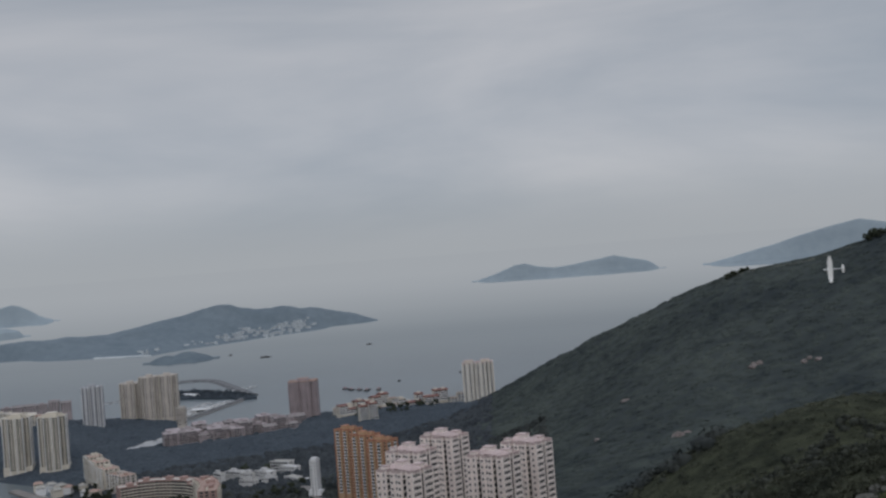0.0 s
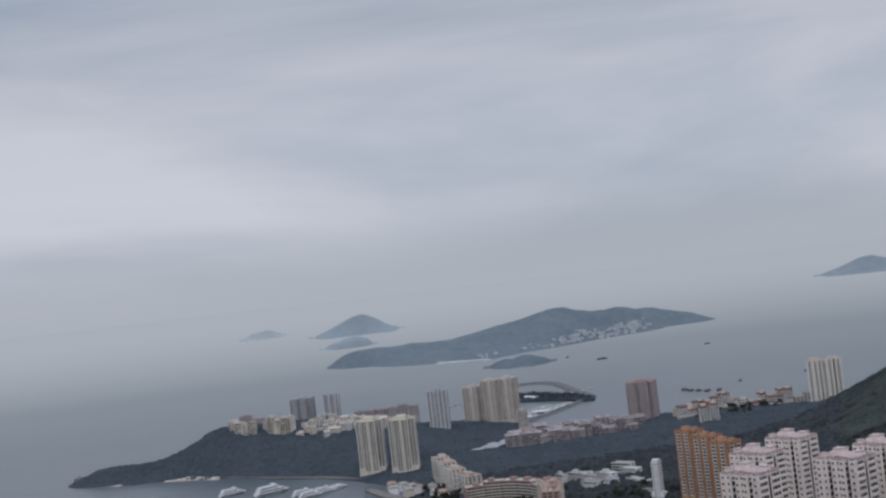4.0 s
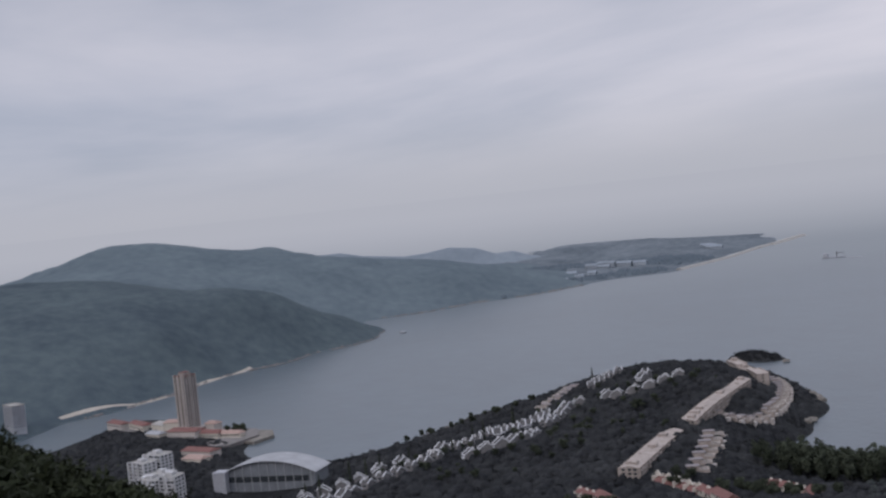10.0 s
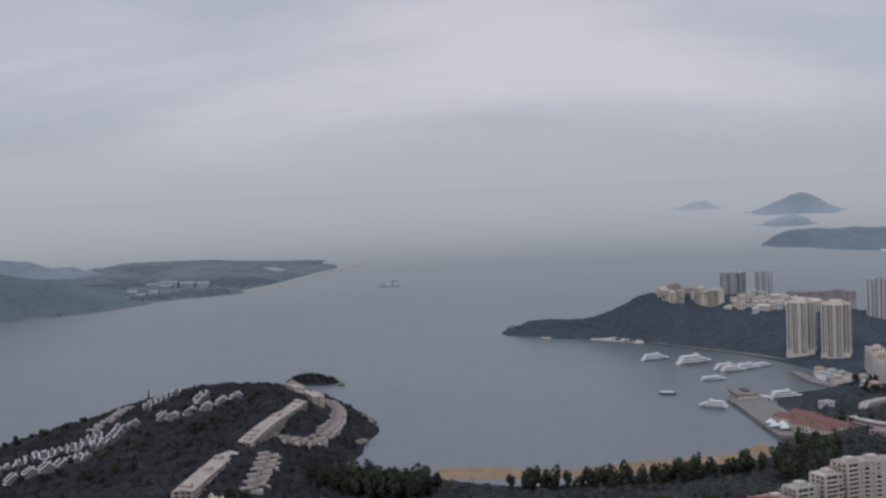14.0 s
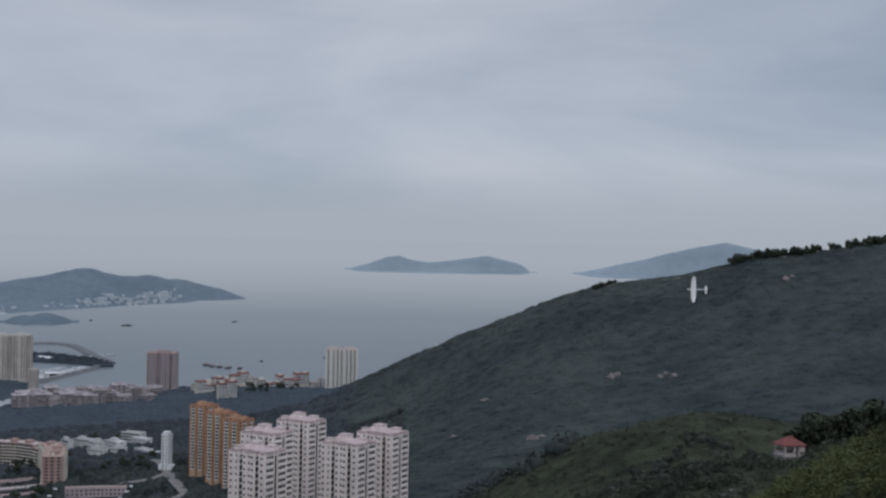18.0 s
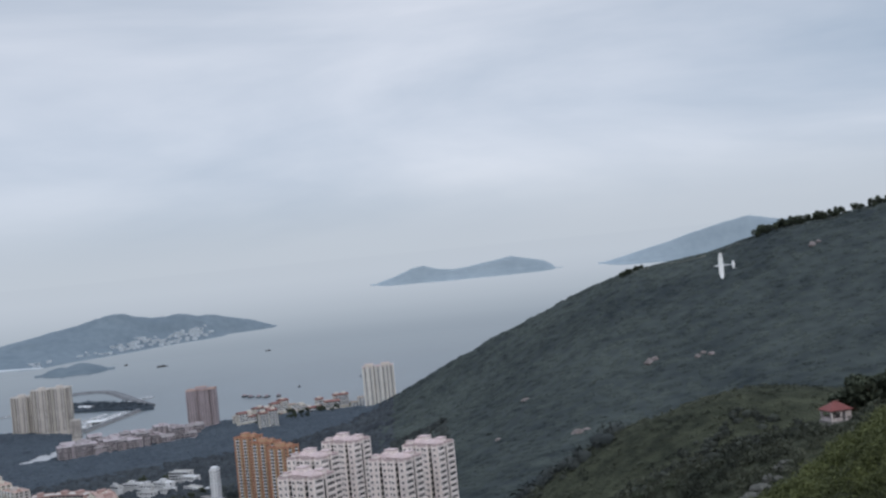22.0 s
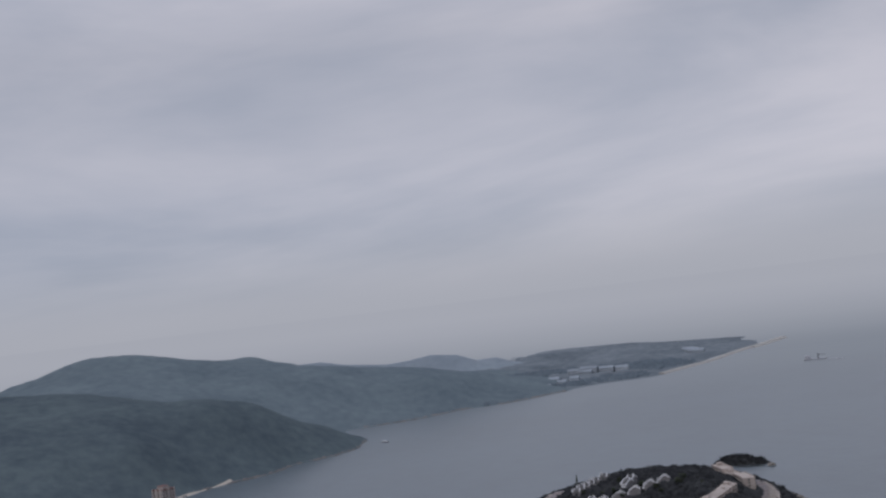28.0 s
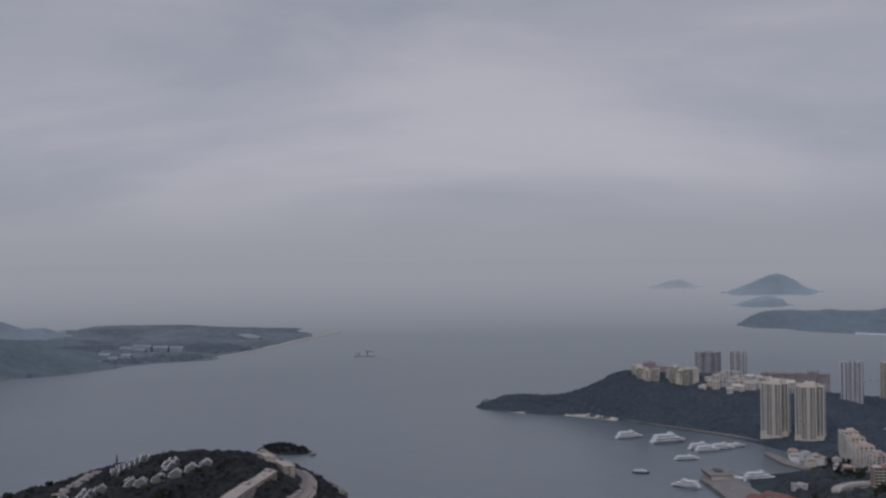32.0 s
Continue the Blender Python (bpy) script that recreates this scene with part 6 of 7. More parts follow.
def boulder(x, y, r, seed, label="weathered grey granite boulder in the scrub", mtl=None, sink=0.35, group="boulders"):
    bm = bmesh.new()
    bmesh.ops.create_icosphere(bm, subdivisions=2, radius=1.0)
    rr = random.Random(seed)
    sx, sy, sz = rr.uniform(0.8, 1.3), rr.uniform(0.8, 1.3), rr.uniform(0.55, 0.9)
    for w in bm.verts:
        k = 1 + 0.35 * noise.noise(Vector(w.co) * 1.3 + Vector((seed * 3.1, 0, 0))) + 0.12 * noise.noise(Vector(w.co) * 3.5 + Vector((seed, 5, 0)))
        w.co = Vector((w.co.x * sx, w.co.y * sy, w.co.z * sz)) * (k * r)
    me = bpy.data.meshes.new("boulder")
    bm.to_mesh(me)
    bm.free()
    ob = new("boulder", me)
    me.materials.append(mtl or ROCK)
    ob.location = (x, y, gz(x, y) + r * sz * (0.5 - sink))
    ob.rotation_euler = (0, 0, rr.uniform(0, 6))
    return tagged(ob, label, "rock", group)


LICHEN = mat("lichened_granite", (0.105, 0.105, 0.095), 0.95, 0.45, 0.5, 0.9, 1.6, spec=0.1)
for q, (x_, y_, r_) in enumerate(((41, 163, 1.5), (43.2, 165, 1.3), (45, 167, 1.25), (46.6, 168.4, 1.1), (39.6, 161, 1.1), (48.5, 170, 0.9), (44, 162.6, 0.8), (37.8, 158, 0.9), (50, 171.4, 0.8), (42.4, 166.6, 0.9), (47.4, 166.8, 0.7), (40.2, 164.6, 0.8), (49.4, 168.6, 0.6), (38.6, 162.6, 0.7), (30, 128, 0.8), (58, 140, 0.7))):
    boulder(x_, y_, r_, q, mtl=LICHEN, sink=0.5)
PINKROCK = mat("pinkish_rock", (0.165, 0.142, 0.138), 0.95, 0.35, 0.2, 0.6, 0.5)
for q, (x_, y_, r_) in enumerate(((204, 1092, 4.5), (211, 1098, 4), (206, 1100, 3), (244, 1072, 3), (256, 1070, 3.5), (250, 1078, 2.5), (404, 1222, 4), (412, 1226, 3), (118, 960, 5), (126, 965, 4), (96, 1150, 4), (60, 1040, 3))):
    boulder(x_, y_, r_, 30 + q, "pinkish rock outcrop on the hillside", PINKROCK, 0.45, "outcrops")
for q, (x_, y_, r_) in enumerate(((-1208, 1662, 9), (-1196, 1655, 7), (-1185, 1650, 5), (-875, 940, 6), (-860, 930, 5), (-800, 850, 5), (-794, 838, 4), (-890, 950, 5))):
    boulder(x_, y_, r_, 50 + q, "dark rock at the water's edge", ROCK, 0.5, "shore rocks")
r_ = boulder(-1066, 1098, 5, 77, "lone dark rock standing in the sea", ROCK, 0.5, "shore rocks")
r_.location.z = 0.5

# islet off the peninsula
h_isl = relief([(-1115, 1098, 8), (-1140, 1100, 6), (-1092, 1108, 4), (-1165, 1098, -2), (-1074, 1110, -2), (-1115, 1072, -2), (-1120, 1130, -2), (-1190, 1070, -12), (-1050, 1140, -12), (-1110, 1040, -10), (-1110, 1170, -12)], 8.0)
isl = polar_sheet("ground_islet", lambda x, y: h_isl(x, y) + fbm(x / 7, y / 7, 71, 3) * 2.5 * np.clip(h_isl(x, y) / 4, 0, 1), 43.2, 47.6, 120, 1490, 1660, 60, PEN_G)
tagged(isl, "small dark wooded islet", "islet")

# ---- trees ----


def leaf_cloud(n, rx, ry, rz, cz, size, seed, lumps=7):
    """Leaf sprays scattered over a lumpy crown."""
    r = np.random.RandomState(seed)
    cen = np.stack([r.uniform(-0.6, 0.6, lumps) * rx, r.uniform(-0.6, 0.6, lumps) * ry, cz + r.uniform(-0.55, 0.7, lumps) * rz], 1)
    rad = r.uniform(0.38, 0.62, lumps)
    k = r.randint(0, lumps, n)
    d = r.normal(size=(n, 3))
    d /= np.linalg.norm(d, axis=1)[:, None]
    p = cen[k] + d * (rad[k] * r.uniform(0.75, 1.08, n))[:, None] * np.array([rx, ry, rz])
    a = r.normal(size=(n, 3))
    a /= np.linalg.norm(a, axis=1)[:, None]
    b = np.cross(a, d + 0.3 * r.normal(size=(n, 3)))
    b /= np.linalg.norm(b, axis=1)[:, None] + 1e-9
    s = (size * r.uniform(0.6, 1.3, n))[:, None]
    v = np.concatenate([p - a * s, p + b * s * 0.55, p + a * s, p - b * s * 0.55])
    i = np.arange(n)
    return v, np.stack([i, i + n, i + 2 * n, i + 3 * n], 1)


def tree(kind, seed, name=None):
    """A tapered, forking trunk and a crown of leaf sprays."""
    rr = random.Random(seed)
    spec = {"broadleaf_tree": (9.0, 3.6, 3.0, 5.6, 420, 0.75, "dark green broadleaf tree with a rounded uneven crown"),
            "casuarina_tree": (15.0, 3.6, 6.2, 8.4, 620, 0.8, "tall feathery dark casuarina tree behind the beach"),
            "cypress_tree": (13.0, 1.3, 5.8, 7.0, 320, 0.55, "narrow dark columnar conifer")}[kind]
    tall, rad, half, cz, n, size, label = spec
    t = thing(name or kind, 0, 0, 0, 0, label, "tree", (name or kind).replace("_tree", " trees"))
    b = Build()

    def limb(p, q, r0, r1):
        p, q = Vector(p), Vector(q)
        z = (q - p).normalized()
        x = z.orthogonal().normalized()
        y = z.cross(x)
        v = []
        for c, r in ((p, r0), (q, r1)):
            for k in range(6):
                a = k * math.pi / 3
                v.append(tuple(c + x * math.cos(a) * r + y * math.sin(a) * r))
        b.add(v, [(k, (k + 1) % 6, 6 + (k + 1) % 6, 6 + k) for k in range(6)] + [tuple(range(11, 5, -1))])
    fork = (rr.uniform(-0.3, 0.3), rr.uniform(-0.3, 0.3), tall * 0.38)
    limb((0, 0, -0.8), fork, tall * 0.028, tall * 0.018)
    for k in range(5):
        a = k * 1.256 + rr.uniform(-0.3, 0.3)
        limb(fork, (math.cos(a) * rad * 0.55, math.sin(a) * rad * 0.55, tall * rr.uniform(0.55, 0.85)), tall * 0.013, tall * 0.005)
    part("trunk", b, BARK, t)
    v, f = leaf_cloud(n, rad, rad, half, cz, size, seed)
    if kind == "cypress_tree":
        k = np.clip(1.25 - (v[:, 2] - 1.0) / tall, 0.15, 1.0)
        v[:, 0] *= k
        v[:, 1] *= k
    part("crown", mesh_np("crown", v, f), CROWN, t)
    return t


def plant(protos, spots, lo=0.8, hi=1.25, seed=0, sink=0.0):
    rr = random.Random(seed)
    used = set()
    for x_, y_ in spots:
        if gz(x_, y_) < 1.5:
            continue
        p = rr.choice(protos)
        s = rr.uniform(lo, hi)
        m = pose(x_, y_, gz(x_, y_) - sink * s, 0, 0, rr.uniform(0, 360)) @ Matrix.Diagonal((s, s, s * rr.uniform(0.9, 1.15), 1))
        if p in used or p.get("planted"):
            c = copy_thing(p, pose(0, 0, 0))
            c.matrix_basis = m
        else:
            p.matrix_world = m
            used.add(p)
            p["planted"] = 1


def tinted(t, material):
    t.children[1].data.materials[0] = material
    return t


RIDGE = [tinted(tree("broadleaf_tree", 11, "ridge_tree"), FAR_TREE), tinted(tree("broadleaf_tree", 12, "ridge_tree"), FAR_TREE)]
BROAD = [tree("broadleaf_tree", 1), tree("broadleaf_tree", 2), tree("broadleaf_tree", 3)]
DARK_LEAF = mat("dark_tree_foliage", (0.036, 0.041, 0.039), 0.9, 0.4, 0.25, 0.0, 1.2, second=(0.064, 0.070, 0.058), spec=0.05, random=0.3)
CASU_LEAF = mat("casuarina_foliage", (0.026, 0.028, 0.033), 0.9, 0.35, 0.25, 0.0, 1.2, second=(0.040, 0.043, 0.047), spec=0.05, random=0.3)
DARKB = [tinted(tree("broadleaf_tree", 21, "shade_tree"), DARK_LEAF), tinted(tree("broadleaf_tree", 22, "shade_tree"), DARK_LEAF)]
CASU = [tinted(tree("casuarina_tree", 4), CASU_LEAF), tinted(tree("casuarina_tree", 5), CASU_LEAF)]
CYPR = [tinted(tree("cypress_tree", 6), CASU_LEAF)]
rng = random.Random(21)


def vn1(u):
    return float(vnoise(np.array([u]), np.array([0.3]), 5)[0])


# by the pavilion
plant(BROAD, [(72 + rng.uniform(-1.5, 3), 206 + rng.uniform(-2, 4)) for _ in range(5)] + [(77 + rng.uniform(-4, 8), 207 + rng.uniform(-4, 6)) for _ in range(14)] + [(88 + rng.uniform(-5, 6), 208 + rng.uniform(-5, 5)) for _ in range(9)], 0.45, 0.85, 1)
# along the southern skyline
SKY = along([(330, 1362), (408, 1339), (470, 1318), (509, 1304), (593, 1268), (690, 1215), (800, 1180)], 300)
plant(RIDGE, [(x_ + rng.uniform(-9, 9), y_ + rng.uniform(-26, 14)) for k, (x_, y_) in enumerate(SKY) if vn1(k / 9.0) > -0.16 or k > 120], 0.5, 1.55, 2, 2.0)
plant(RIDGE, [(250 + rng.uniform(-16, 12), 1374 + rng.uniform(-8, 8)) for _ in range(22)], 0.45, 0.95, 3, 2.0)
# behind the beach
plant(CASU, [(x_ + rng.uniform(-9, 9) + 38, y_ + rng.uniform(-9, 9) - 24) for x_, y_ in along([(-425, 975), (-450, 925), (-485, 868), (-540, 815), (-590, 775)], 84)], 0.65, 1.35, 4)
plant(CASU, [(-d_ * math.sin(radians(a_)), d_ * math.cos(radians(a_))) for a_, d_ in [(rng.uniform(21.3, 24.0), rng.uniform(925, 1095)) for _ in range(85)]], 0.75, 1.25, 5)
plant(DARKB, [(rng.uniform(-400, -325), rng.uniform(700, 722) - 4) for _ in range(20)] + [(-505 + rng.uniform(-14, 14), 1118 + rng.uniform(-14, 10)) for _ in range(10)], 0.6, 1.0, 18)
plant(CASU, [(-650 + 66 * f_ + rng.uniform(-10, 10), 664 + 26 * f_ + rng.uniform(-28, 24)) for f_ in [rng.random() for _ in range(120)]], 0.9, 1.5, 6)
plant(DARKB, [(-640 + 90 * f_ + rng.uniform(-8, 8), 548 + 10 * f_ + rng.uniform(-14, 10)) for f_ in [rng.random() for _ in range(24)]] + [(-655 + 60 * f_ + rng.uniform(-8, 8), 468 + rng.uniform(-12, 4)) for f_ in [rng.random() for _ in range(14)]]
      + [(-600 + 70 * f_ + rng.uniform(-8, 8), 584 + rng.uniform(-14, 8)) for f_ in [rng.random() for _ in range(16)]], 0.6, 1.1, 16)
plant(DARKB, [(rng.uniform(-900, -740), rng.uniform(430, 640)) for _ in range(60)] + [(rng.uniform(-980, -860), rng.uniform(640, 800)) for _ in range(40)], 0.5, 0.95, 17)
# between the town's blocks
rt = random.Random(77)
TOWN_T = [tree("broadleaf_tree", 31, "town_tree"), tree("broadleaf_tree", 32, "town_tree")]
for tt in TOWN_T:
    tinted(tt, DARK_LEAF)
GROVES = ((-370, 1176, 32, 26), (-370, 1180, 34, 24), (-520, 1350, 40, 30), (-545, 1385, 30, 18), (-1292, 480, 14, 10), (-1252, 486, 14, 10), (-330, 1010, 40, 40), (-200, 900, 30, 40), (-460, 1290, 26, 24), (-530, 1345, 22, 18), (-330, 1240, 20, 30), (-425, 1120, 22, 18), (-240, 1180, 26, 30), (-300, 1340, 30, 16), (-250, 940, 30, 28), (-310, 1050, 30, 30), (-190, 1738, 70, 10), (-180, 1760, 60, 16), (-210, 1700, 50, 20), (-150, 1836, 60, 8))
plant(TOWN_T, [(cx + rt.uniform(-rx, rx), cy + rt.uniform(-ry, ry)) for cx, cy, rx, ry in GROVES for _ in range(13)], 0.55, 1.1, 31)
# conifers on the peninsula
plant(CYPR, [(-943, 617), (-880, 544), (-893, 436), (-899, 424), (-880, 388)], 1.25, 1.5, 8)
plant(CYPR, [(-905, 455), (-925, 560), (-898, 420), (-980, 690), (-880, 470), (-1010, 660), (-1060, 800), (-860, 500), (-890, 380), (-935, 610)], 0.8, 1.35, 7)
plant(BROAD, [(-1075 + rng.uniform(-15, 15), 640 + rng.uniform(-90, 90)) for _ in range(30)], 0.7, 1.1, 8)

# ---- woods and scrub ----
DISC = np.array(CLEAR)


def free_spots(n, a0, a1, d0, d1, seed, zlo=2.5, ground=None, near=1.0):
    r = np.random.RandomState(seed)
    a = np.radians(r.uniform(a0, a1, n))
    d = (d0 ** (1 + near) + r.uniform(0, 1, n) * (d1 ** (1 + near) - d0 ** (1 + near))) ** (1 / (1 + near))
    x, y = -d * np.sin(a), d * np.cos(a)
    z = (ground or main_ground)(x, y)
    ok = z > zlo
    for cx, cy, cr_ in DISC:
        ok &= (x - cx) ** 2 + (y - cy) ** 2 > cr_ * cr_
    return x[ok], y[ok], z[ok]


def blobs(sub, n, seed):
    out = []
    for k in range(n):
        bm = bmesh.new()
        bmesh.ops.create_icosphere(bm, subdivisions=sub, radius=1.0)
        v = np.array([w.co[:] for w in bm.verts])
        f = np.array([[w.index for w in q.verts] for q in bm.faces])
        f = f[(v[f][:, :, 2] > -0.3).any(1)]
        bm.free()
        r = np.random.RandomState(seed + k)
        v = v * (1 + r.uniform(-0.3, 0.3, len(v)) * (1.0 if sub < 2 else 0.7))[:, None]
        v[:, 2] *= 0.8
        out.append((v, f))
    return out


def strew(name, protos, x, y, z, lo, hi, seed, material, label, category="woods", lift=0.35, squash=(0.8, 1.2), smooth=False, follow=None):
    """Many crowns or bushes joined into one mesh."""
    r = np.random.RandomState(seed)
    n = len(x)
    s, h, a = r.uniform(lo, hi, n), r.uniform(*squash, n), r.uniform(0, 6.283, n)
    k = r.randint(0, len(protos), n)
    vs, fs, base = [], [], 0
    gx_ = gy_ = np.zeros(n)
    if follow:
        gx_, gy_ = (follow(x + 3, y) - follow(x - 3, y)) / 6, (follow(x, y + 3) - follow(x, y - 3)) / 6
    for j, (pv, pf) in enumerate(protos):
        m = np.where(k == j)[0]
        if not len(m):
            continue
        c, sn = np.cos(a[m])[:, None], np.sin(a[m])[:, None]
        vx = (pv[None, :, 0] * c - pv[None, :, 1] * sn) * s[m][:, None] + x[m][:, None]
        vy = (pv[None, :, 0] * sn + pv[None, :, 1] * c) * s[m][:, None] + y[m][:, None]
        vz = pv[None, :, 2] * (s[m] * h[m])[:, None] + (z[m] + lift * s[m])[:, None] + (vx - x[m][:, None]) * gx_[m][:, None] + (vy - y[m][:, None]) * gy_[m][:, None]
        vs.append(np.stack([vx, vy, vz], 2).reshape(-1, 3))
        fs.append((pf[None] + (np.arange(len(m)) * len(pv))[:, None, None] + base).reshape(-1, pf.shape[1]))
        base += len(m) * len(pv)
    ob = new(name, mesh_np(name, np.concatenate(vs), np.concatenate(fs), smooth))
    ob.data.materials.append(material)
    return tagged(ob, label, category, kind="stuff")




def crowns(leaves, size, n, seed):
    """A lumpy core with leaf sprays standing out of it."""
    out = []
    for k, (bv, bf) in enumerate(blobs(1, n, seed)):
        v, f = leaf_cloud(leaves, 1.0, 1.0, 0.85, 0.1, size, seed + 50 + k, 6)
        f = f[:, :3] + len(bv)
        out.append((np.concatenate([bv * 0.74, v]), np.concatenate([bf, f])))
    return out


def domes(n, seed):
    """Low rounded tops of closed canopy, their rims sunk into the ground."""
    out = []
    for k in range(n):
        r = np.random.RandomState(seed + k)
        v, f = [(0.0, 0.0, 1.0 + r.uniform(-0.1, 0.1))], []
        for q, (rad, z) in enumerate(((0.36, 0.86), (0.7, 0.46), (1.0, -0.12))):
            for j in range(9):
                a = j * 0.69813 + q * 0.35
                g = rad * r.uniform(0.82, 1.18)
                v.append((math.cos(a) * g, math.sin(a) * g, z + r.uniform(-0.08, 0.1) * (q < 2)))
        for j in range(9):
            m = (j + 1) % 9
            f.append((0, 1 + j, 1 + m))
            for q in (0, 1):
                a, b, c, d = 1 + 9 * q + j, 1 + 9 * q + m, 10 + 9 * q + j, 10 + 9 * q + m
                f += [(a, c, d), (a, d, b)]
        out.append((np.array(v), np.array(f)))
    return out


FINE, COARSE, MOUND = crowns(38, 0.34, 6, 300), crowns(9, 0.5, 6, 320), domes(8, 340)
# Crown colours are lifted and blued by painted haze, more with distance.
WOODS = mat("woodland_crowns", (0.033, 0.039, 0.041), 0.95, 0.3, 0.02, 0.0, 0.6, second=(0.054, 0.060, 0.057), spec=0.04, random=0.3)
VALLEY_W = mat("valley_woods_haze_tint", (0.040, 0.047, 0.056), 0.95, 0.22, 0.02, 0.0, 0.6, second=(0.056, 0.064, 0.071), spec=0.04, random=0.3)
HEAD_W = mat("headland_woods_haze_tint", (0.053, 0.066, 0.083), 0.95, 0.10, 0.02, 0.0, 0.6, second=(0.067, 0.082, 0.098), spec=0.04, random=0.14)
# Scrub crowns repeat the ridge's slight haze tint.
HILL_W = mat("ridge_scrub_haze_tint", (0.042, 0.053, 0.056), 0.95, 0.3, 0.009, 0.0, 0.6, second=(0.066, 0.078, 0.072), spec=0.04, random=0.10)
strew("woods_foothill", FINE, *free_spots(3600, -9, 24, 330, 760, 1), 2.0, 4.2, 1, WOODS, "dense dark green wood on the lower slope", lift=0.1)
strew("woods_town", FINE, *free_spots(4500, -1, 41, 560, 1250, 2), 2.6, 5.2, 2, WOODS, "dark trees between the town's blocks", squash=(0.7, 1.1), lift=0.15)
strew("canopy_town", MOUND, *free_spots(11000, -1, 41, 560, 1250, 22), 2.8, 6.0, 22, WOODS, "closed dark canopy between the town's blocks", squash=(0.5, 0.9), lift=0.0, smooth=True, follow=main_ground)
strew("woods_valley", MOUND, *free_spots(7000, 1.5, 41, 1200, 1500, 3), 3.0, 6.2, 3, VALLEY_W, "dusky wooded slopes behind the town", squash=(0.55, 0.95), lift=0.0, smooth=True, follow=main_ground)
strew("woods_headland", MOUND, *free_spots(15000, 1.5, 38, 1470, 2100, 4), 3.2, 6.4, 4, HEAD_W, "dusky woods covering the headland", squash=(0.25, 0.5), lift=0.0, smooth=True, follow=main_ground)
PEN_W = mat("peninsula_woodland", (0.027, 0.029, 0.033), 0.95, 0.3, 0.02, 0.0, 0.6, second=(0.041, 0.043, 0.045), spec=0.04, random=0.3)
strew("woods_peninsula", FINE, *free_spots(3200, 40, 82, 640, 1500, 5), 2.6, 5.0, 5, PEN_W, "dark woods between the terraces on the peninsula", squash=(0.7, 1.1), lift=0.1)
strew("canopy_peninsula", MOUND, *free_spots(11000, 40, 82, 620, 1500, 25), 3.0, 6.0, 25, PEN_W, "closed dark canopy over the peninsula's slopes", squash=(0.5, 0.9), lift=0.0, smooth=True, follow=main_ground)
fx_, fy_, fz_ = free_spots(5200, 45.5, 57, 2650, 3560, 41, 2.5, lambda x, y: h_flat(x, y))
wooded = fbm(fx_ / 150, fy_ / 150, 43, 3) > -0.05
# The tree belts carry the same haze in their foliage colour.
FLAT_W = mat("reclaimed_woods_haze_tint", (0.098, 0.124, 0.148), 0.95, 0.1, 0.01, 0.0, 0.6, second=(0.116, 0.144, 0.166), spec=0.04, random=0.12)
strew("woods_reclaimed", MOUND, fx_[wooded], fy_[wooded], fz_[wooded], 5.0, 11.0, 41, FLAT_W, "haze-tinted belts of trees on the reclaimed land", squash=(0.4, 0.8), lift=0.0, smooth=True)
strew("scrub_south_hill", MOUND, *free_spots(11000, -36, 1.5, 620, 1650, 6), 2.0, 5.5, 6, HILL_W, "dusky scrub and low trees over the ridge's flank", squash=(0.22, 0.5), lift=0.0, smooth=True, follow=main_ground)
sx_, sy_ = np.random.RandomState(8).uniform(-735, -495, 900), np.random.RandomState(9).uniform(2235, 2435, 900)
on = np.abs(sy_ - np.interp(sx_, (-740, -640, -545, -490), (2395, 2365, 2300, 2240))) < np.interp(sx_, (-740, -640, -545, -490), (34, 55, 36, 8))
strew("woods_spit", COARSE, sx_[on], sy_[on], np.full(on.sum(), 3.5), 3.0, 6.0, 17, HEAD_W, "dark low wood on the marina spit", lift=0.1)
ix, iy = np.random.RandomState(3).uniform(-1160, -1072, 400), np.random.RandomState(4).uniform(1078, 1126, 400)
iz = h_isl(ix, iy)
strew("woods_islet", COARSE, ix[iz > 1.5], iy[iz > 1.5], iz[iz > 1.5], 1.6, 3.0, 7, PEN_W, "dark low wood on the islet")


def sprays(n, count, size, seed, tri=False):
    out = []
    for k in range(count):
        v, f = leaf_cloud(n, 1.0, 1.0, 0.75, 0.25, size, seed + k, 5)
        out.append((v, f[:, :3] if tri else f))
    return out


NEARB, SLOPEB, MIDB, TUFTS = sprays(320, 5, 0.065, 500), sprays(150, 6, 0.15, 510, True), sprays(62, 6, 0.26, 520, True), sprays(30, 6, 0.36, 540, True)
strew("shrubs_near", NEARB, *free_spots(520, -46, -8, 16, 46, 10, near=0.9), 0.45, 0.95, 10, PALE_LEAF, "low green shrubs with pale leaves below the viewpoint", "shrubs", 0.1)
strew("shrubs_slope", SLOPEB, *free_spots(5200, -46, -8, 50, 118, 11, near=0.9), 0.5, 1.15, 11, SHRUB, "dense low green shrubs on the near slope", "shrubs", 0.1)
strew("shrubs_spur", MIDB, *free_spots(8000, -44, -4, 112, 255, 12), 0.6, 1.6, 12, SHRUB_G, "olive green shrubs over the spur", "shrubs", 0.05)
strew("shrubs_knoll", TUFTS, *free_spots(7500, -30, 4, 245, 520, 13), 0.5, 1.5, 13, SHRUB_G, "olive scrub and grass over the knoll", "shrubs", 0.0, (0.4, 0.9))
nx_, ny_, nz_ = free_spots(3400, -46, -6, 40, 210, 18, near=0.9)
patchy = fbm(nx_ / 17, ny_ / 17, 27, 3) > 0.12
strew("thicket_slope", SLOPEB, nx_[patchy], ny_[patchy], nz_[patchy], 0.6, 1.5, 18, CROWN, "darker bushes standing in patches on the near slope", "shrubs", 0.15)
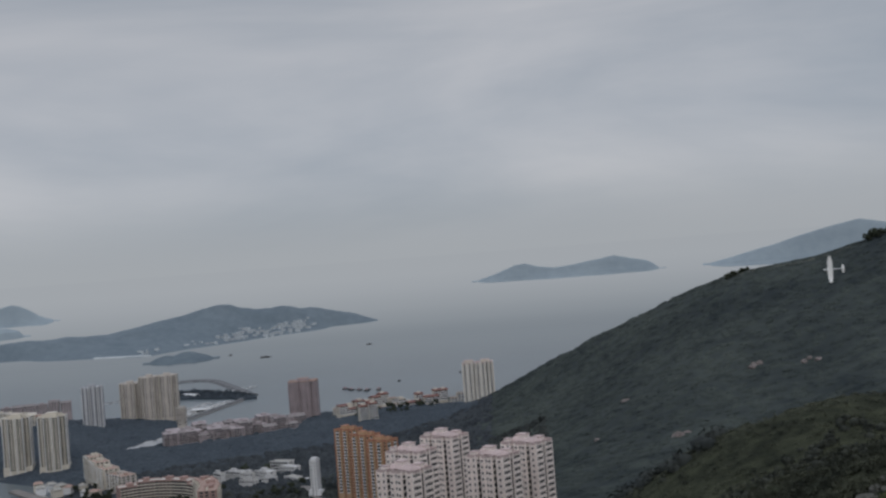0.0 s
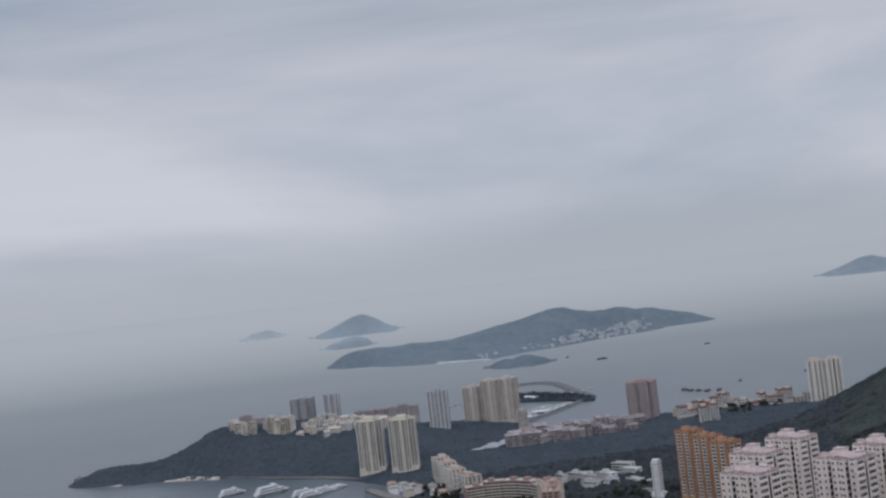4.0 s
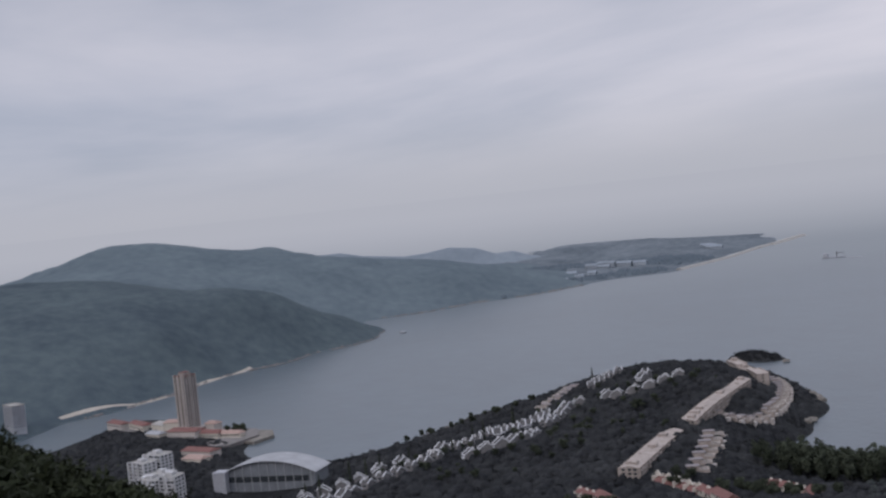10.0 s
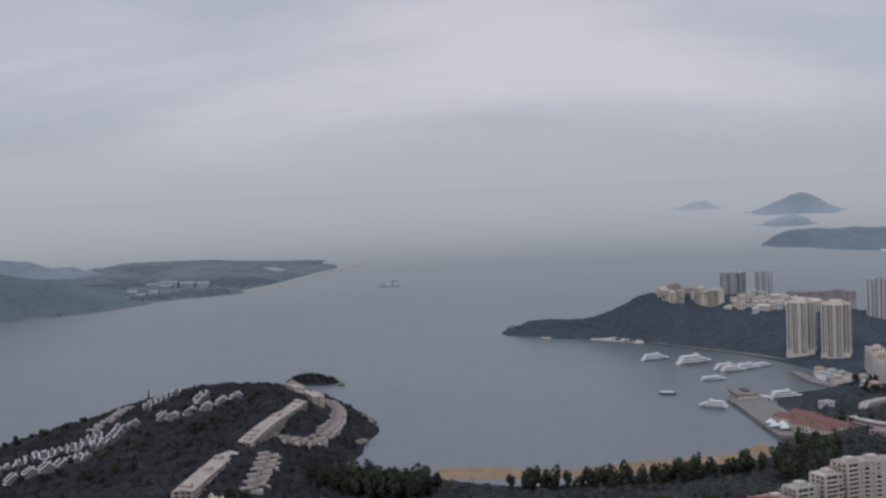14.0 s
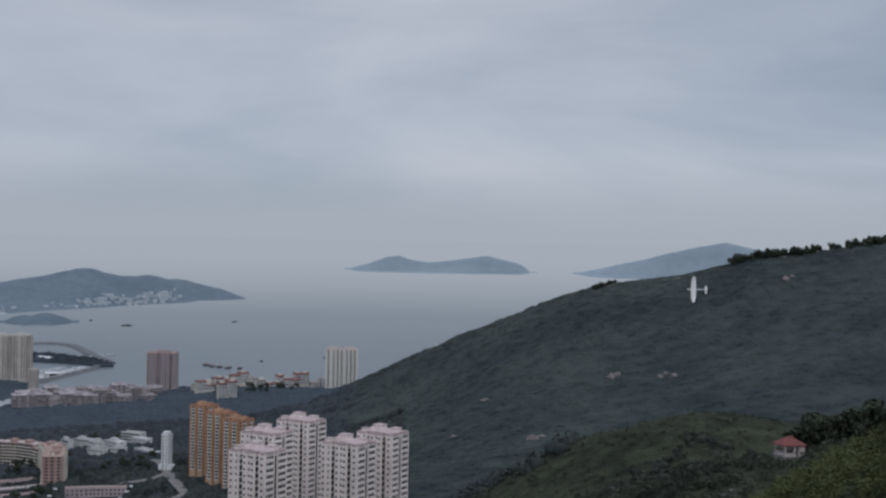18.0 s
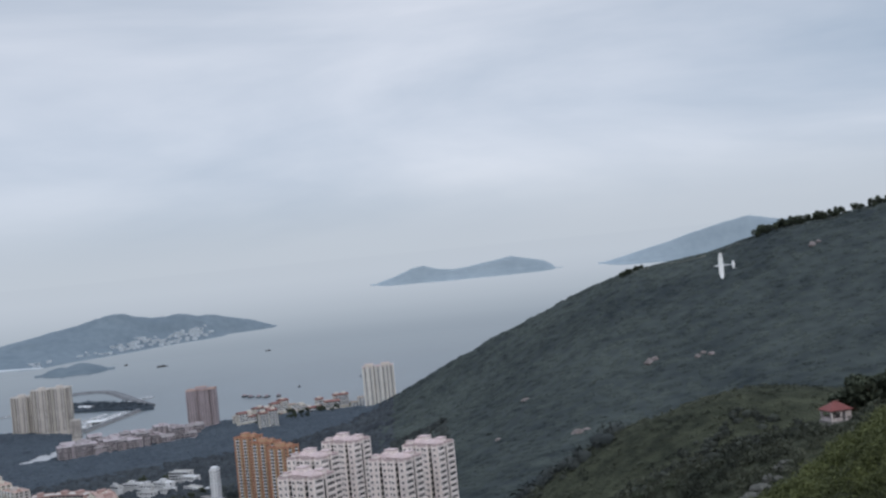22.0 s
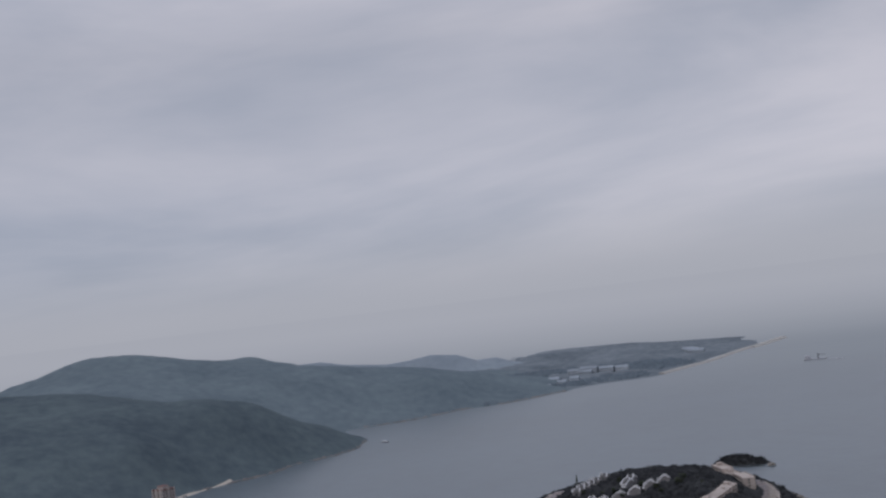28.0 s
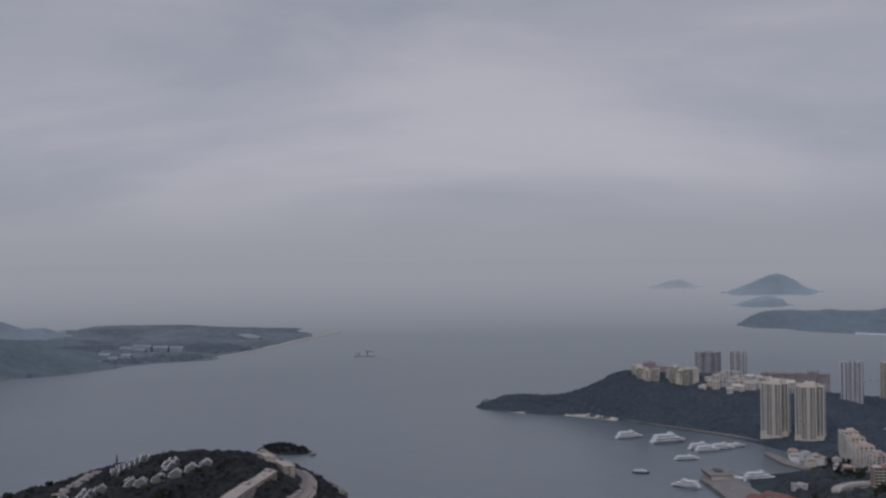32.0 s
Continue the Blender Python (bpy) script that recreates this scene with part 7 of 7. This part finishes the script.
gx, gy, gz_ = free_spots(2600, -24, -2, 200, 480, 15)
hollow = vnoise(gx / 26, gy / 26, 7) > 0.08
strew("thicket_gullies", FINE, gx[hollow], gy[hollow], gz_[hollow], 0.9, 2.2, 15, DARK_LEAF, "dark thickets in the gullies round the knoll", "shrubs", 0.1)
BROW_LEAF = mat("dark_brow_foliage", (0.018, 0.023, 0.014), 0.8, 0.4, 0.1, 0.0, 2.0, second=(0.036, 0.044, 0.022), spec=0.08, random=0.35)
strew("shrubs_brow", SLOPEB, *free_spots(1500, 70, 100, 22, 95, 14, near=0.7), 0.9, 2.4, 14, BROW_LEAF, "dark bushes on the brow of the hill", "shrubs", 0.15)

GRASS = mat("dry_ridge_grass", (0.060, 0.070, 0.060), 0.95, 0.35, 0.05, 0.4, 0.6, second=(0.095, 0.102, 0.082))
for line_, w_ in ((along([(244, 1368), (282, 1352), (321, 1340), (360, 1330)], 24), 5), (along([(395, 1318), (445, 1300), (509, 1278), (560, 1258)], 24), 4)):
    v, f = [], []
    for i, (ax, ay) in enumerate(line_):
        for j in range(4):
            y_ = ay + (j - 1.5) * w_ * (0.5 + 0.3 * math.sin(i * 1.7))
            v.append((ax, y_, gz(ax, y_) + 0.8))
        if i:
            f += [(4 * i - 4 + j, 4 * i + j, 4 * i + j + 1, 4 * i - 3 + j) for j in range(3)]
    ob = new("grass_strip", Build().add(v, f).mesh("grass_strip"))
    ob.data.materials.append(GRASS)
    tagged(ob, "strip of dry grass below the ridge's trees", "grass", kind="stuff")

# ---- model glider in the air before the slope ----
GLIDER_W = mat("glider_white", (0.88, 0.88, 0.88), 0.4, 0.05, 1.0)
t = thing("model_glider", 0.05, 62.0, 239.36, -8, "white model glider soaring in front of the slope", "model aircraft")
fus = Build()
ring = [(-0.62, 0.035), (-0.5, 0.07), (-0.2, 0.085), (0.15, 0.06), (0.9, 0.025), (1.15, 0.018)]
v, f = [], []
for yy, rr_ in ring:
    for k in range(8):
        v.append((math.cos(k * math.pi / 4) * rr_, yy, math.sin(k * math.pi / 4) * rr_ * 1.15))
for i in range(len(ring) - 1):
    for k in range(8):
        f.append((8 * i + k, 8 * i + (k + 1) % 8, 8 * i + 8 + (k + 1) % 8, 8 * i + 8 + k))
f += [tuple(range(8)), tuple(range(8 * len(ring) - 1, 8 * len(ring) - 9, -1))]
part("fuselage", fus.add(v, f), WHITE, t, "slender pale fuselage")


def foil(x0, x1, y0, y1, c0, c1, z0, z1, th):
    """A tapered wing panel with some thickness."""
    b = Build()
    v = []
    for x, y, c, z in ((x0, y0, c0, z0), (x1, y1, c1, z1)):
        v += [(x, y, z), (x, y + c * 0.3, z + th), (x, y + c, z), (x, y + c * 0.3, z - th * 0.5)]
    return b.add(v, [(0, 1, 5, 4), (1, 2, 6, 5), (2, 3, 7, 6), (3, 0, 4, 7), (3, 2, 1, 0), (4, 5, 6, 7)])


for s in (-1, 1):
    part("wing", foil(0, s * 0.75, -0.26, -0.24, 0.46, 0.42, 0.09, 0.11, 0.03), GLIDER_W, t)
    part("wing_tip", foil(s * 0.75, s * 1.2, -0.24, -0.12, 0.42, 0.22, 0.11, 0.2, 0.025), GLIDER_W, t)
    part("tailplane", foil(0, s * 0.36, 0.96, 1.0, 0.26, 0.18, 0.03, 0.03, 0.015), GLIDER_W, t)
part("tail_fin", Build().add([(-0.012, 0.95, 0), (-0.012, 1.16, 0), (-0.012, 1.18, 0.26), (-0.012, 1.05, 0.26), (0.012, 0.95, 0), (0.012, 1.16, 0), (0.012, 1.18, 0.26), (0.012, 1.05, 0.26)],
                             [(0, 1, 2, 3), (7, 6, 5, 4), (0, 4, 5, 1), (1, 5, 6, 2), (2, 6, 7, 3), (3, 7, 4, 0)]), GLIDER_W, t)
# banked steeply, its upper side towards the viewpoint
gp = Vector((28.8, 113.4, 235.9))
to_eye = (EYE - gp).normalized()
side_ = Vector((0, 0, 1)).cross(to_eye).normalized()
up_ = to_eye.cross(side_)
m = Matrix((-up_, side_, to_eye)).transposed().to_4x4()
m.translation = gp
t.matrix_world = m
